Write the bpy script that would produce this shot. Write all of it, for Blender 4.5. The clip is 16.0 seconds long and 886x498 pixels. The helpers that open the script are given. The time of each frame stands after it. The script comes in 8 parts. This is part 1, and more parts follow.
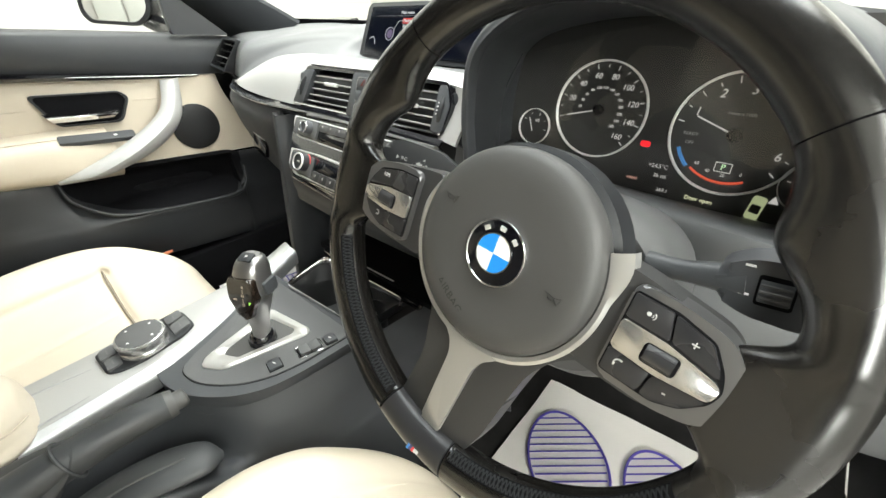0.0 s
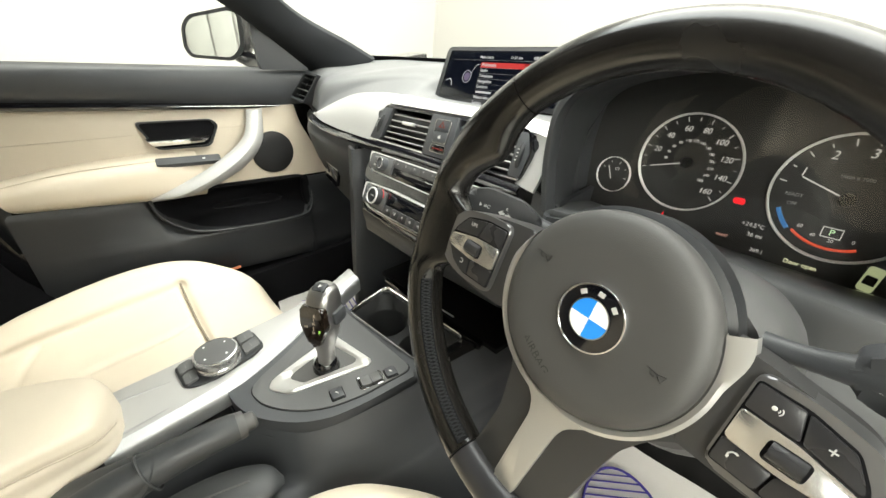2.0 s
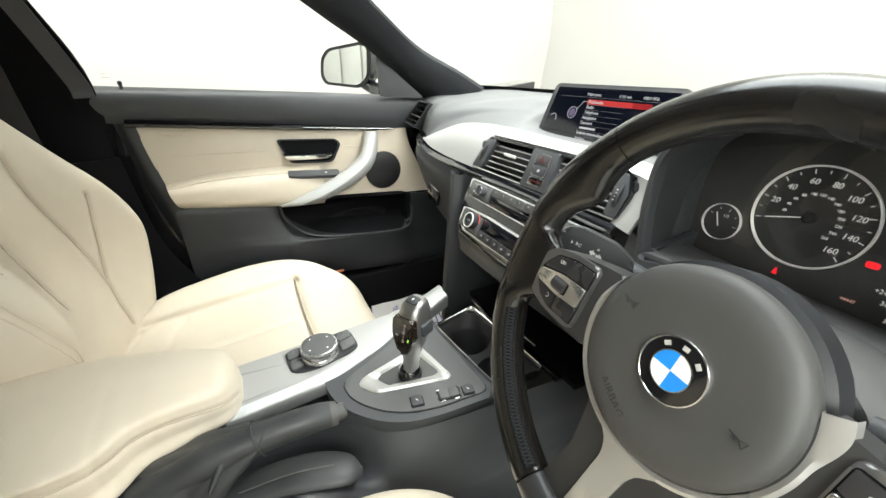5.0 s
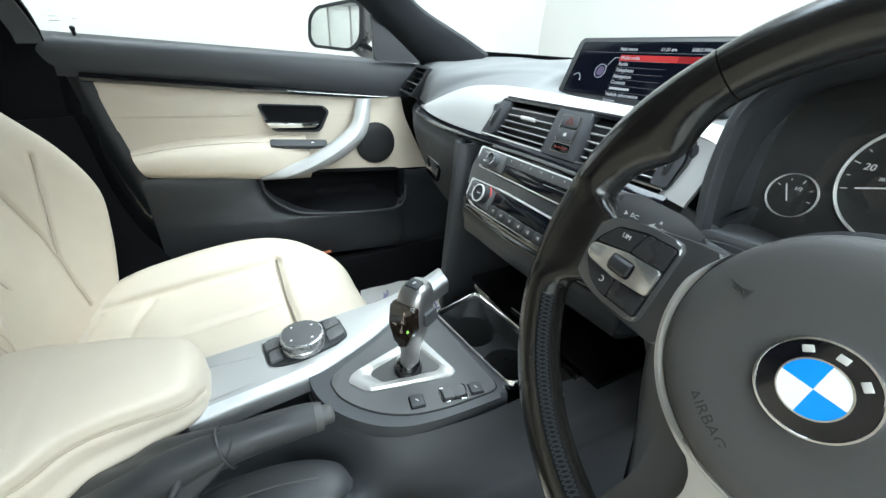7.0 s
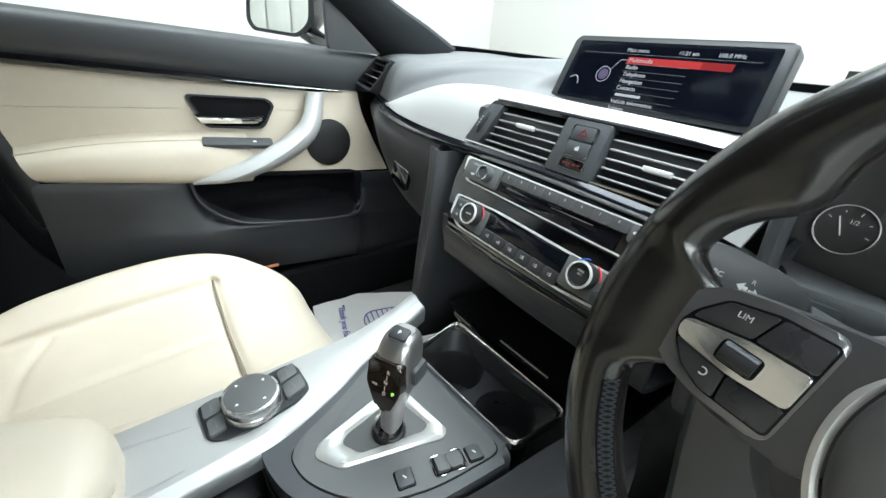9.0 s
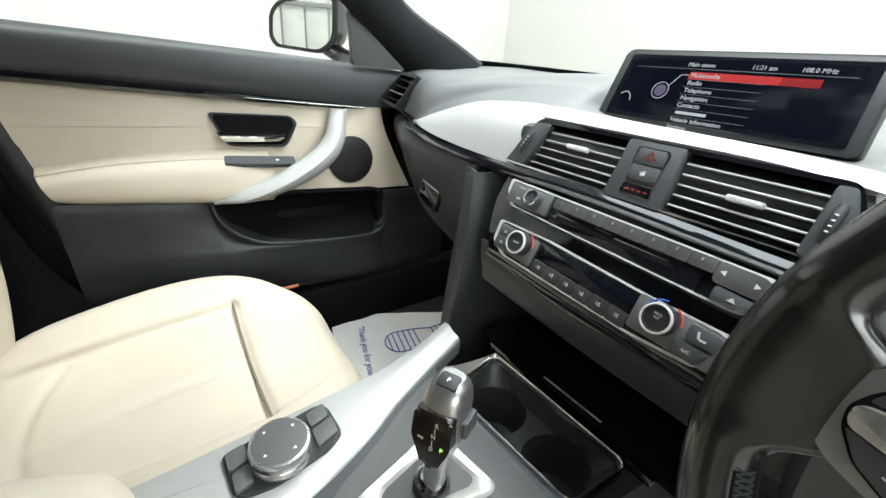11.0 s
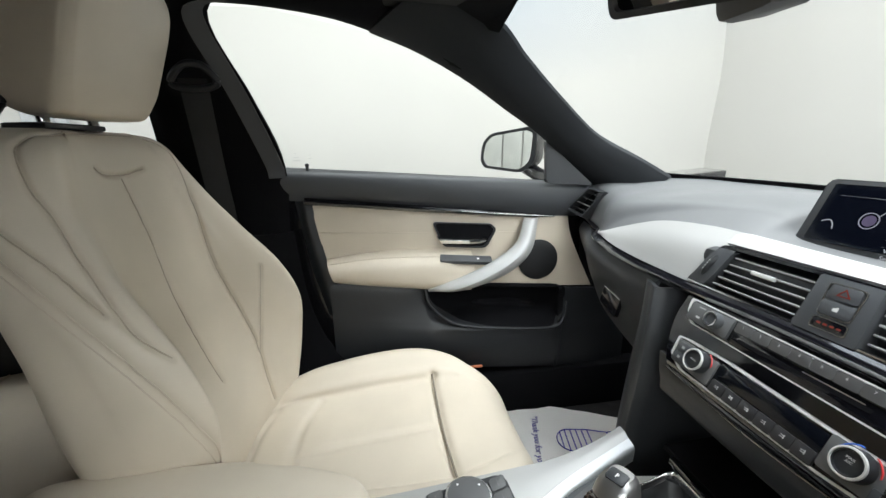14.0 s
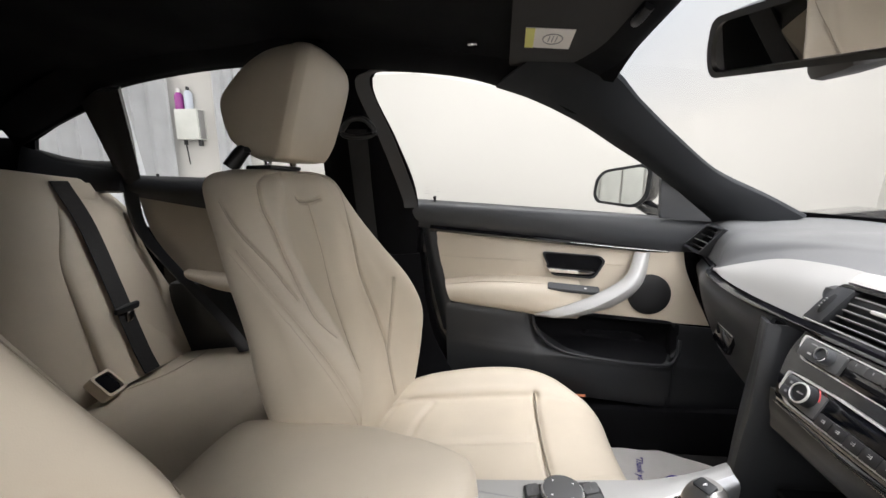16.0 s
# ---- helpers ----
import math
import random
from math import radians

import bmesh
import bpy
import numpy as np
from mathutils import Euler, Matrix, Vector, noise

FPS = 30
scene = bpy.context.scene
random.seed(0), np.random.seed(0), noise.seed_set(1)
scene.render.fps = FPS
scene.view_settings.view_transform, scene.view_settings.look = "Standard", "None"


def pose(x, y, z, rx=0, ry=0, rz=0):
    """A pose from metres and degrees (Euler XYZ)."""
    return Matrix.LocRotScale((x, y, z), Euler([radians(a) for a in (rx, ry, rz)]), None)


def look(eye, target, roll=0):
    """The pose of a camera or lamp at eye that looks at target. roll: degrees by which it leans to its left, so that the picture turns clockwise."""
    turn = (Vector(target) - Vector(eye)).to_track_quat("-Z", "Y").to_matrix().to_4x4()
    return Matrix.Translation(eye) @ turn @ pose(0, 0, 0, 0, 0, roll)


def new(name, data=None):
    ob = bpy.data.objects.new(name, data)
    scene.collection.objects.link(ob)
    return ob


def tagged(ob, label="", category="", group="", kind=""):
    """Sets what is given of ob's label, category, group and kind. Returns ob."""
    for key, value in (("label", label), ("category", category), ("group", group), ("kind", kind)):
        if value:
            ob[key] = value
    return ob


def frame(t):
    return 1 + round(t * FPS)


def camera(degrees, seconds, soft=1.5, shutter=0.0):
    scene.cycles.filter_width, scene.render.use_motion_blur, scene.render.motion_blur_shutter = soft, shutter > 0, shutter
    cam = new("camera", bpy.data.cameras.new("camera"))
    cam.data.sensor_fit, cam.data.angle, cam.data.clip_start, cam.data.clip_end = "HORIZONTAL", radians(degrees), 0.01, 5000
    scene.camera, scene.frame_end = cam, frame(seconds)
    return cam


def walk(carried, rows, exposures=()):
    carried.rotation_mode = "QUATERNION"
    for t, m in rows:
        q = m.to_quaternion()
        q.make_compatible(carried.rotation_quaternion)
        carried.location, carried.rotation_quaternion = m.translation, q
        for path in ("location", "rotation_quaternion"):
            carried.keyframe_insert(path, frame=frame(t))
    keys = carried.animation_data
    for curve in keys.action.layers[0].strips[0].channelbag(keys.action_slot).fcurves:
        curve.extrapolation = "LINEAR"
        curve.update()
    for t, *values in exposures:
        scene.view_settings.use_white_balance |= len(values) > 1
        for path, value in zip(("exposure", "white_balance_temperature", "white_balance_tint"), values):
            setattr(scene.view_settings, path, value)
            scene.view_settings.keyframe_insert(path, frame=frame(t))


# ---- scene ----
cam = camera(94.8, 16.0)
PATH = [
    (0, (0.499, -0.184, 0.939), (-0.679, 1.057, -0.097), -2.1),
    (0.5, (0.493, -0.183, 0.944), (-0.721, 1.042, -0.067), -1.9),
    (1, (0.484, -0.19, 0.951), (-0.774, 1.014, -0.032), -1.7),
    (1.5, (0.474, -0.197, 0.955), (-0.831, 0.977, -0.003), -1.6),
    (2, (0.469, -0.2, 0.959), (-0.893, 0.932, 0.029), -1.7),
    (2.5, (0.463, -0.205, 0.967), (-0.95, 0.881, 0.06), -1.8),
    (3, (0.457, -0.216, 0.971), (-1.016, 0.808, 0.087), -1.9),
    (3.5, (0.459, -0.227, 0.977), (-1.063, 0.739, 0.111), -1.9),
    (4, (0.467, -0.222, 0.985), (-1.107, 0.674, 0.137), -2.0),
    (4.5, (0.48, -0.217, 0.983), (-1.134, 0.619, 0.148), -2.0),
    (4.7, (0.487, -0.216, 0.984), (-1.14, 0.593, 0.147), -2.2),
    (6.8, (0.431, -0.205, 0.924), (-1.187, 0.593, 0.061), 0.8),
    (7, (0.41, -0.204, 0.933), (-1.168, 0.633, 0.033), 0.3),
    (7.5, (0.389, -0.192, 0.929), (-1.147, 0.706, 0.017), 0.9),
    (8, (0.36, -0.186, 0.923), (-1.139, 0.766, 0.003), 1.5),
    (8.5, (0.334, -0.183, 0.923), (-1.136, 0.812, 0.001), 2.2),
    (8.7, (0.318, -0.191, 0.927), (-1.113, 0.856, 0.002), 3.3),
    (10.8, (0.246, -0.195, 0.93), (-1.214, 0.852, 0.05), 3.2),
    (11, (0.24, -0.198, 0.928), (-1.241, 0.828, 0.059), 2.8),
    (11.5, (0.233, -0.208, 0.932), (-1.306, 0.761, 0.1), 2.1),
    (12, (0.236, -0.214, 0.947), (-1.392, 0.659, 0.18), 1.1),
    (12.5, (0.248, -0.221, 0.958), (-1.467, 0.537, 0.262), 0.4),
    (13, (0.271, -0.231, 0.977), (-1.534, 0.374, 0.365), -0.4),
    (13.5, (0.298, -0.242, 0.987), (-1.568, 0.22, 0.435), -1.0),
    (14, (0.329, -0.249, 0.991), (-1.589, 0.039, 0.504), -1.5),
    (14.5, (0.355, -0.249, 0.995), (-1.593, -0.118, 0.563), -1.7),
    (15, (0.385, -0.253, 1.0), (-1.578, -0.269, 0.616), -1.6),
    (15.5, (0.409, -0.257, 0.998), (-1.556, -0.387, 0.648), -1.4),
    (16, (0.438, -0.263, 0.996), (-1.523, -0.494, 0.675), -1.1),
]
EXPOSURES = [(0.0, 0.24, 6650, 8), (2.0, 0.18, 6950, 8), (3.5, 0.15, 6850, 8), (4.7, 0.13, 6700, 8), (7.0, 0.05, 5750, 4), (8.7, 0.05, 5900, 5), (11.0, 0.0, 6250, 6), (12.5, -0.18, 6350, 7), (13.5, -0.36, 6150, 9), (14.5, -0.42, 6250, 12), (15.0, -0.42, 6300, 14), (16.0, -0.44, 6500, 18)]
walk(cam, [(t, look(eye, target, roll)) for t, eye, target, roll in PATH],
     exposures=EXPOSURES)

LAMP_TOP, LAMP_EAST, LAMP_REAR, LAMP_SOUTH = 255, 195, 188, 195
# ---------------------------------------------------------------- world and light
world = bpy.data.worlds.new("world")
scene.world = world
world.use_nodes = True
wn = world.node_tree.nodes
wn["Background"].inputs[0].default_value = (0.9, 0.95, 1.0, 1)
wn["Background"].inputs[1].default_value = 0.25


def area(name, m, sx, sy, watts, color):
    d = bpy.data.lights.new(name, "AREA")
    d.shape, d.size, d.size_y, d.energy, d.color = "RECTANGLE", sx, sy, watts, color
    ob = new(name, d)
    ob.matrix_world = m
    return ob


# ---------------------------------------------------------------- materials
def material(name, color, rough=0.5, metal=0.0, grain=0.0, grain_scale=300.0, vary=0.08, vary_scale=6.0, spec=0.5, coat=0.0, voronoi=False, wave=None):
    m = bpy.data.materials.new(name)
    m.use_nodes = True
    nt = m.node_tree
    b = nt.nodes["Principled BSDF"]
    b.inputs["Roughness"].default_value = rough
    b.inputs["Metallic"].default_value = metal
    b.inputs["Specular IOR Level"].default_value = spec
    b.inputs["Coat Weight"].default_value = coat
    b.inputs["Coat Roughness"].default_value = 0.05
    tc = nt.nodes.new("ShaderNodeTexCoord")
    big = nt.nodes.new("ShaderNodeTexNoise")
    big.inputs["Scale"].default_value = vary_scale
    big.inputs["Detail"].default_value = 5
    nt.links.new(tc.outputs["Object"], big.inputs["Vector"])
    ramp = nt.nodes.new("ShaderNodeMapRange")
    ramp.inputs["From Min"].default_value, ramp.inputs["From Max"].default_value = 0.3, 0.7
    ramp.inputs["To Min"].default_value, ramp.inputs["To Max"].default_value = 1 - vary, 1 + vary
    nt.links.new(big.outputs["Fac"], ramp.inputs["Value"])
    mul = nt.nodes.new("ShaderNodeVectorMath")
    mul.operation = "SCALE"
    mul.inputs[0].default_value = color
    nt.links.new(ramp.outputs["Result"], mul.inputs["Scale"])
    nt.links.new(mul.outputs["Vector"], b.inputs["Base Color"])
    rr = nt.nodes.new("ShaderNodeMapRange")
    rr.inputs["From Min"].default_value, rr.inputs["From Max"].default_value = 0.3, 0.7
    rr.inputs["To Min"].default_value, rr.inputs["To Max"].default_value = max(rough * (1 - 1.5 * vary), 0.01), min(rough * (1 + 1.5 * vary), 1)
    nt.links.new(big.outputs["Fac"], rr.inputs["Value"])
    nt.links.new(rr.outputs["Result"], b.inputs["Roughness"])
    if grain > 0:
        if wave:
            g = nt.nodes.new("ShaderNodeTexWave")
            g.wave_type, g.bands_direction = "BANDS", wave
            g.inputs["Scale"].default_value = grain_scale
            out = g.outputs["Fac"]
        elif voronoi:
            g = nt.nodes.new("ShaderNodeTexVoronoi")
            g.inputs["Scale"].default_value = grain_scale
            out = g.outputs["Distance"]
        else:
            g = nt.nodes.new("ShaderNodeTexNoise")
            g.inputs["Scale"].default_value = grain_scale
            g.inputs["Detail"].default_value = 3
            out = g.outputs["Fac"]
        nt.links.new(tc.outputs["Object"], g.inputs["Vector"])
        bump = nt.nodes.new("ShaderNodeBump")
        bump.inputs["Strength"].default_value = grain
        bump.inputs["Distance"].default_value = 0.00014
        nt.links.new(out, bump.inputs["Height"])
        nt.links.new(bump.outputs["Normal"], b.inputs["Normal"])
    return m


def glow(name, color, strength):
    m = bpy.data.materials.new(name)
    m.use_nodes = True
    b = m.node_tree.nodes["Principled BSDF"]
    b.inputs["Base Color"].default_value = (*[c * 0.15 for c in color], 1)
    b.inputs["Emission Color"].default_value = (*color, 1)
    b.inputs["Roughness"].default_value = 0.25
    b.inputs["Specular IOR Level"].default_value = 0.3
    b.inputs["Emission Strength"].default_value = strength
    return m


def clear(name, tint, rough=0.0):
    m = bpy.data.materials.new(name)
    m.use_nodes = True
    b = m.node_tree.nodes["Principled BSDF"]
    b.inputs["Base Color"].default_value = (*tint, 1)
    b.inputs["Transmission Weight"].default_value = 1.0
    b.inputs["Roughness"].default_value = rough
    b.inputs["IOR"].default_value = 1.05
    return m


CREAM = material("cream_leather", (0.605, 0.535, 0.435), 0.44, grain=0.35, grain_scale=900, vary=0.045, vary_scale=9, voronoi=True)
SEAM = material("seam_thread", (0.54, 0.465, 0.375), 0.5)
FOLD = material("seam_fold", (0.45, 0.39, 0.31), 0.7)
BLACK = material("black_soft_plastic", (0.046, 0.049, 0.054), 0.45, grain=0.4, grain_scale=1400, vary=0.12, voronoi=True)
PAD = material("dash_pad_plastic", (0.095, 0.098, 0.102), 0.55, grain=0.4, grain_scale=1300, vary=0.08, voronoi=True)
DARK = material("dark_plastic", (0.018, 0.0195, 0.022), 0.42, grain=0.3, grain_scale=1200, vary=0.15)
HUBM = material("airbag_cover_plastic", (0.062, 0.061, 0.060), 0.46, grain=0.35, grain_scale=1500, vary=0.1, voronoi=True)
GLOSS = material("piano_black", (0.006, 0.006, 0.008), 0.06, vary=0.1, coat=0.6)
WLEATHER = material("black_wheel_leather", (0.010, 0.0092, 0.0085), 0.24, grain=0.25, grain_scale=1500, vary=0.28, vary_scale=16, spec=0.6, coat=0.3)
WLEATHER.node_tree.nodes["Principled BSDF"].inputs["Coat Roughness"].default_value = 0.16
GREYP = material("warm_grey_plastic", (0.085, 0.086, 0.088), 0.5, grain=0.3, grain_scale=1500, vary=0.06, voronoi=True)
DIALRING = material("satin_dial_ring", (0.75, 0.74, 0.72), 0.35, metal=0.2)
ROCKER = material("brushed_rocker", (0.74, 0.73, 0.71), 0.24, metal=0.9, vary=0.05)
LEVER = material("satin_lever", (0.34, 0.335, 0.33), 0.33, metal=0.9, vary=0.06)
SILVER = material("satin_aluminium", (0.41, 0.408, 0.40), 0.48, metal=0.4, grain=0.12, grain_scale=1600, vary=0.04)
KNURL = material("knurled_aluminium", (0.6, 0.61, 0.62), 0.35, metal=0.7, grain=1.0, grain_scale=420, vary=0.05, wave="DIAGONAL")
HANDLE = material("satin_handle_paint", (0.46, 0.46, 0.455), 0.46, metal=0.3, grain=0.08, grain_scale=1500, vary=0.05)
FRAMEM = material("satin_bright_frame", (0.76, 0.755, 0.74), 0.3, metal=0.5, vary=0.06)
SLATM = material("slat_edge_paint", (0.36, 0.36, 0.355), 0.34, metal=0.5, vary=0.08)
BEZEL = material("gunmetal_bezel", (0.19, 0.19, 0.195), 0.30, metal=0.75, vary=0.08)
THREAD = material("stitch_thread", (0.020, 0.021, 0.023), 0.75, spec=0.2)
STITCHB = material("matt_seam_leather", (0.007, 0.007, 0.008), 0.9, grain=0.8, grain_scale=1200, vary=0.2, spec=0.1)
MARK = material("soft_white_print", (0.50, 0.50, 0.49), 0.5)
ENGRAVED = material("engraved_shade", (0.018, 0.018, 0.018), 0.5)
CUPM = material("cup_holder_plastic", (0.030, 0.031, 0.032), 0.30, vary=0.12)
VISORM = material("visor_cloth", (0.035, 0.034, 0.034), 0.9, grain=0.5, grain_scale=900, vary=0.1, spec=0.2)
MATTE_SILVER = material("matte_silver_paint", (0.52, 0.515, 0.50), 0.32, metal=0.6, grain=0.1, grain_scale=1500, vary=0.05)
CHROME = material("chrome", (0.82, 0.82, 0.83), 0.12, metal=1.0, vary=0.05)
KNOBM = material("satin_knob_ring", (0.55, 0.55, 0.55), 0.27, metal=0.8, vary=0.06)
DCHROME = material("brushed_dark_chrome", (0.42, 0.41, 0.40), 0.25, metal=1.0, vary=0.08)
# roof cloth and black trim, also painted shade in gaps, slots and recesses
LINING_SHADE = material("headliner_and_recess_shade", (0.006, 0.006, 0.007), 0.95, grain=0.6, grain_scale=900, vary=0.2, spec=0.08)
PILLARM = material("pillar_cloth", (0.020, 0.022, 0.025), 0.85, grain=0.5, grain_scale=1000, vary=0.1, spec=0.25)
CARPET = material("black_carpet", (0.026, 0.025, 0.025), 1.0, grain=1.0, grain_scale=500, vary=0.3, vary_scale=30, spec=0.1)
PAPER = material("paper_mat", (0.78, 0.75, 0.72), 0.8, grain=0.15, grain_scale=250, vary=0.04)
INK = material("violet_ink", (0.07, 0.05, 0.33), 0.7)
WHITE = material("white_print", (0.85, 0.85, 0.85), 0.5)
GREYINK = material("grey_print", (0.3, 0.3, 0.3), 0.5)
BELT = material("belt_webbing", (0.012, 0.012, 0.013), 0.75, grain=0.8, grain_scale=700, vary=0.1, wave="X")
WALL = material("white_wall_paint", (0.60, 0.59, 0.562), 0.75, grain=0.2, grain_scale=60, vary=0.02, vary_scale=1.2)
CONCRETE = material("concrete_floor", (0.36, 0.35, 0.34), 0.7, grain=0.5, grain_scale=40, vary=0.18, vary_scale=2)
PAINT = material("car_paint_black", (0.012, 0.012, 0.014), 0.15, vary=0.05, coat=1.0)
GLASS = clear("window_glass", (0.66, 0.67, 0.655))
REARGLASS = clear("rear_window_glass", (0.50, 0.50, 0.49))
LENS = clear("instrument_glass", (0.96, 0.96, 0.95))
LENS.node_tree.nodes["Principled BSDF"].inputs["IOR"].default_value = 1.42
GAITER = material("grey_worn_leather", (0.030, 0.032, 0.034), 0.50, grain=0.3, grain_scale=900, vary=0.2, vary_scale=25, voronoi=True)
SIDE_BLOCK = material("rear_side_panel", (0.02, 0.02, 0.022), 0.5)
SHADED = clear("windscreen_glass", (1, 1, 1))
nt = SHADED.node_tree
tc = nt.nodes.new("ShaderNodeTexCoord")
sep = nt.nodes.new("ShaderNodeSeparateXYZ")
cr = nt.nodes.new("ShaderNodeValToRGB")
mr = nt.nodes.new("ShaderNodeMapRange")
mr.inputs["From Min"].default_value, mr.inputs["From Max"].default_value = 1.12, 1.235
cr.color_ramp.elements[0].color, cr.color_ramp.elements[1].color = (0.71, 0.72, 0.72, 1), (0.32, 0.39, 0.51, 1)
nt.links.new(tc.outputs["Object"], sep.inputs[0])
nt.links.new(sep.outputs["Z"], mr.inputs["Value"])
nt.links.new(mr.outputs["Result"], cr.inputs["Fac"])
nt.links.new(cr.outputs["Color"], nt.nodes["Principled BSDF"].inputs["Base Color"])
MIRROR = material("mirror_silver", (0.9, 0.9, 0.9), 0.01, metal=1.0, vary=0.0)
STEELW = material("box_enamel", (0.7, 0.72, 0.68), 0.4)
DOORM = material("orange_glint", (0.6, 0.2, 0.1), 0.5)
RED_ON = glow("red_lamp", (1.0, 0.02, 0.03), 0.9)
WHITE_ON = glow("white_dial_glow", (0.95, 0.93, 0.9), 0.42)
RED_TXT = glow("red_backlight", (0.7, 0.12, 0.09), 0.08)
LCD = material("lcd_black", (0.004, 0.005, 0.008), 0.12, spec=0.6)
CLEARP = material("dial_black", (0.026, 0.025, 0.024), 0.34)


# ---------------------------------------------------------------- mesh helpers
def part(name, bm, mat, parent=None, label="", sharp=38):
    bmesh.ops.recalc_face_normals(bm, faces=bm.faces[:])
    lim = radians(sharp)
    for f in bm.faces:
        f.smooth = True
    for e in bm.edges:
        if len(e.link_faces) == 2 and e.calc_face_angle(0) > lim:
            e.smooth = False
    me = bpy.data.meshes.new(name)
    bm.to_mesh(me)
    bm.free()
    for m in (mat if isinstance(mat, (list, tuple)) else [mat]):
        me.materials.append(m)
    ob = new(name, me)
    if parent:
        ob.parent = parent
        ob.matrix_parent_inverse = parent.matrix_world.inverted()
    if label:
        tagged(ob, label)
    return ob


def thing(name, at, label, category, group="", kind=""):
    ob = new(name)
    ob.empty_display_size = 0.05
    ob.location = at
    ob.matrix_world = Matrix.Translation(at)
    return tagged(ob, label, category, group, kind)


def spline(pts, n, closed=False):
    """n points on a smooth curve through pts."""
    p = np.array([tuple(q) for q in pts], float)
    k = len(p)
    if k == 2:
        return [Vector(p[0] + (p[1] - p[0]) * i / (n - 1)) for i in range(n)]
    seg = k if closed else k - 1
    out = []
    for i in range(n):
        s = seg * i / (n if closed else n - 1)
        j = min(int(s), seg - 1)
        f = s - j
        if closed:
            a, b, c, d = (p[(j + o) % k] for o in (-1, 0, 1, 2))
        else:
            b, c = p[j], p[j + 1]
            a = p[j - 1] if j > 0 else 2 * b - c
            d = p[j + 2] if j + 2 < k else 2 * c - b
        out.append(Vector(0.5 * (2 * b + (c - a) * f + (2 * a - 5 * b + 4 * c - d) * f * f + (3 * b - a - 3 * c + d) * f ** 3)))
    return out


def sheet(rows, cu=False, cv=False, bm=None, caps=False):
    """A grid of quads over rows of points."""
    bm = bm or bmesh.new()
    v = [[bm.verts.new(q) for q in r] for r in rows]
    nu, nv = len(v), len(v[0])
    for i in range(nu if cu else nu - 1):
        for j in range(nv if cv else nv - 1):
            q = [v[i][j], v[(i + 1) % nu][j], v[(i + 1) % nu][(j + 1) % nv], v[i][(j + 1) % nv]]
            try:
                bm.faces.new(q)
            except ValueError:
                pass
    if caps:
        bm.faces.new(v[0])
        bm.faces.new(v[-1][::-1])
    return bm


CABIN = Vector((0.1, -0.3, 1.0))


def patch(rows, nu, nv, thick=0.0, cu=False, cv=False, caps=False):
    """A smooth surface through a few rows of points; thick gives it a back, away from the cabin's middle."""
    cols = [spline(r, nv, cv) for r in rows]
    fine = [spline([c[j] for c in cols], nu, cu) for j in range(nv)]
    grid = [[fine[j][i] for j in range(nv)] for i in range(nu)]
    bm = sheet(grid, cu, cv, caps=caps)
    if thick:
        vote, norm = 0.0, []
        for i in range(nu):
            row = []
            for j in range(nv):
                a = grid[min(i + 1, nu - 1)][j] - grid[max(i - 1, 0)][j]
                b = grid[i][min(j + 1, nv - 1)] - grid[i][max(j - 1, 0)]
                n = a.cross(b)
                n = n.normalized() if n.length > 1e-12 else Vector((0, 0, 0))
                vote += n.dot(CABIN - grid[i][j])
                row.append(n)
            norm.append(row)
        s = -thick if vote > 0 else thick
        back = [[grid[i][j] + s * norm[i][j] for j in range(nv)] for i in range(nu)]
        sheet(back, bm=bm)
        edge = [(0, j) for j in range(nv)] + [(i, nv - 1) for i in range(1, nu)] + [(nu - 1, j) for j in range(nv - 2, -1, -1)] + [(i, 0) for i in range(nu - 2, 0, -1)]
        sheet([[grid[i][j] for i, j in edge], [back[i][j] for i, j in edge]], False, True, bm=bm)
        bmesh.ops.remove_doubles(bm, verts=bm.verts[:], dist=1e-6)
    return bm


def box(sx, sy, sz, bevel=0.0, m=None, seg=2):
    bm = bmesh.new()
    bmesh.ops.create_cube(bm, size=1, matrix=Matrix.Diagonal((sx, sy, sz, 1)))
    if bevel:
        bmesh.ops.bevel(bm, geom=bm.edges[:], offset=bevel, segments=seg, affect="EDGES", profile=0.5)
    if m is not None:
        bm.transform(m)
    return bm


def rounded(pts, r, n=4):
    """A 2D outline with its corners rounded."""
    out = []
    k = len(pts)
    for i in range(k):
        a, b, c = Vector(pts[i - 1]), Vector(pts[i]), Vector(pts[(i + 1) % k])
        u, w = (a - b), (c - b)
        d = min(r, u.length * 0.45, w.length * 0.45)
        p, q = b + u.normalized() * d, b + w.normalized() * d
        for s in range(n + 1):
            f = s / n
            out.append((1 - f) ** 2 * p + 2 * f * (1 - f) * b + f * f * q)
    return out


def prism(outline, z0, z1, m=None, bevel=0.0, seg=2):
    """An outline in x and y, drawn out from z0 to z1, with its edge at z1 rounded."""
    bm = bmesh.new()
    lo = [bm.verts.new((p[0], p[1], z0)) for p in outline]
    hi = [bm.verts.new((p[0], p[1], z1)) for p in outline]
    k = len(outline)
    bm.faces.new(lo[::-1])
    bm.faces.new(hi)
    for i in range(k):
        bm.faces.new((lo[i], lo[(i + 1) % k], hi[(i + 1) % k], hi[i]))
    if bevel:
        top = [e for e in bm.edges if e.verts[0] in hi and e.verts[1] in hi]
        bmesh.ops.bevel(bm, geom=top, offset=bevel, segments=seg, affect="EDGES", profile=0.5)
    if m is not None:
        bm.transform(m)
    return bm


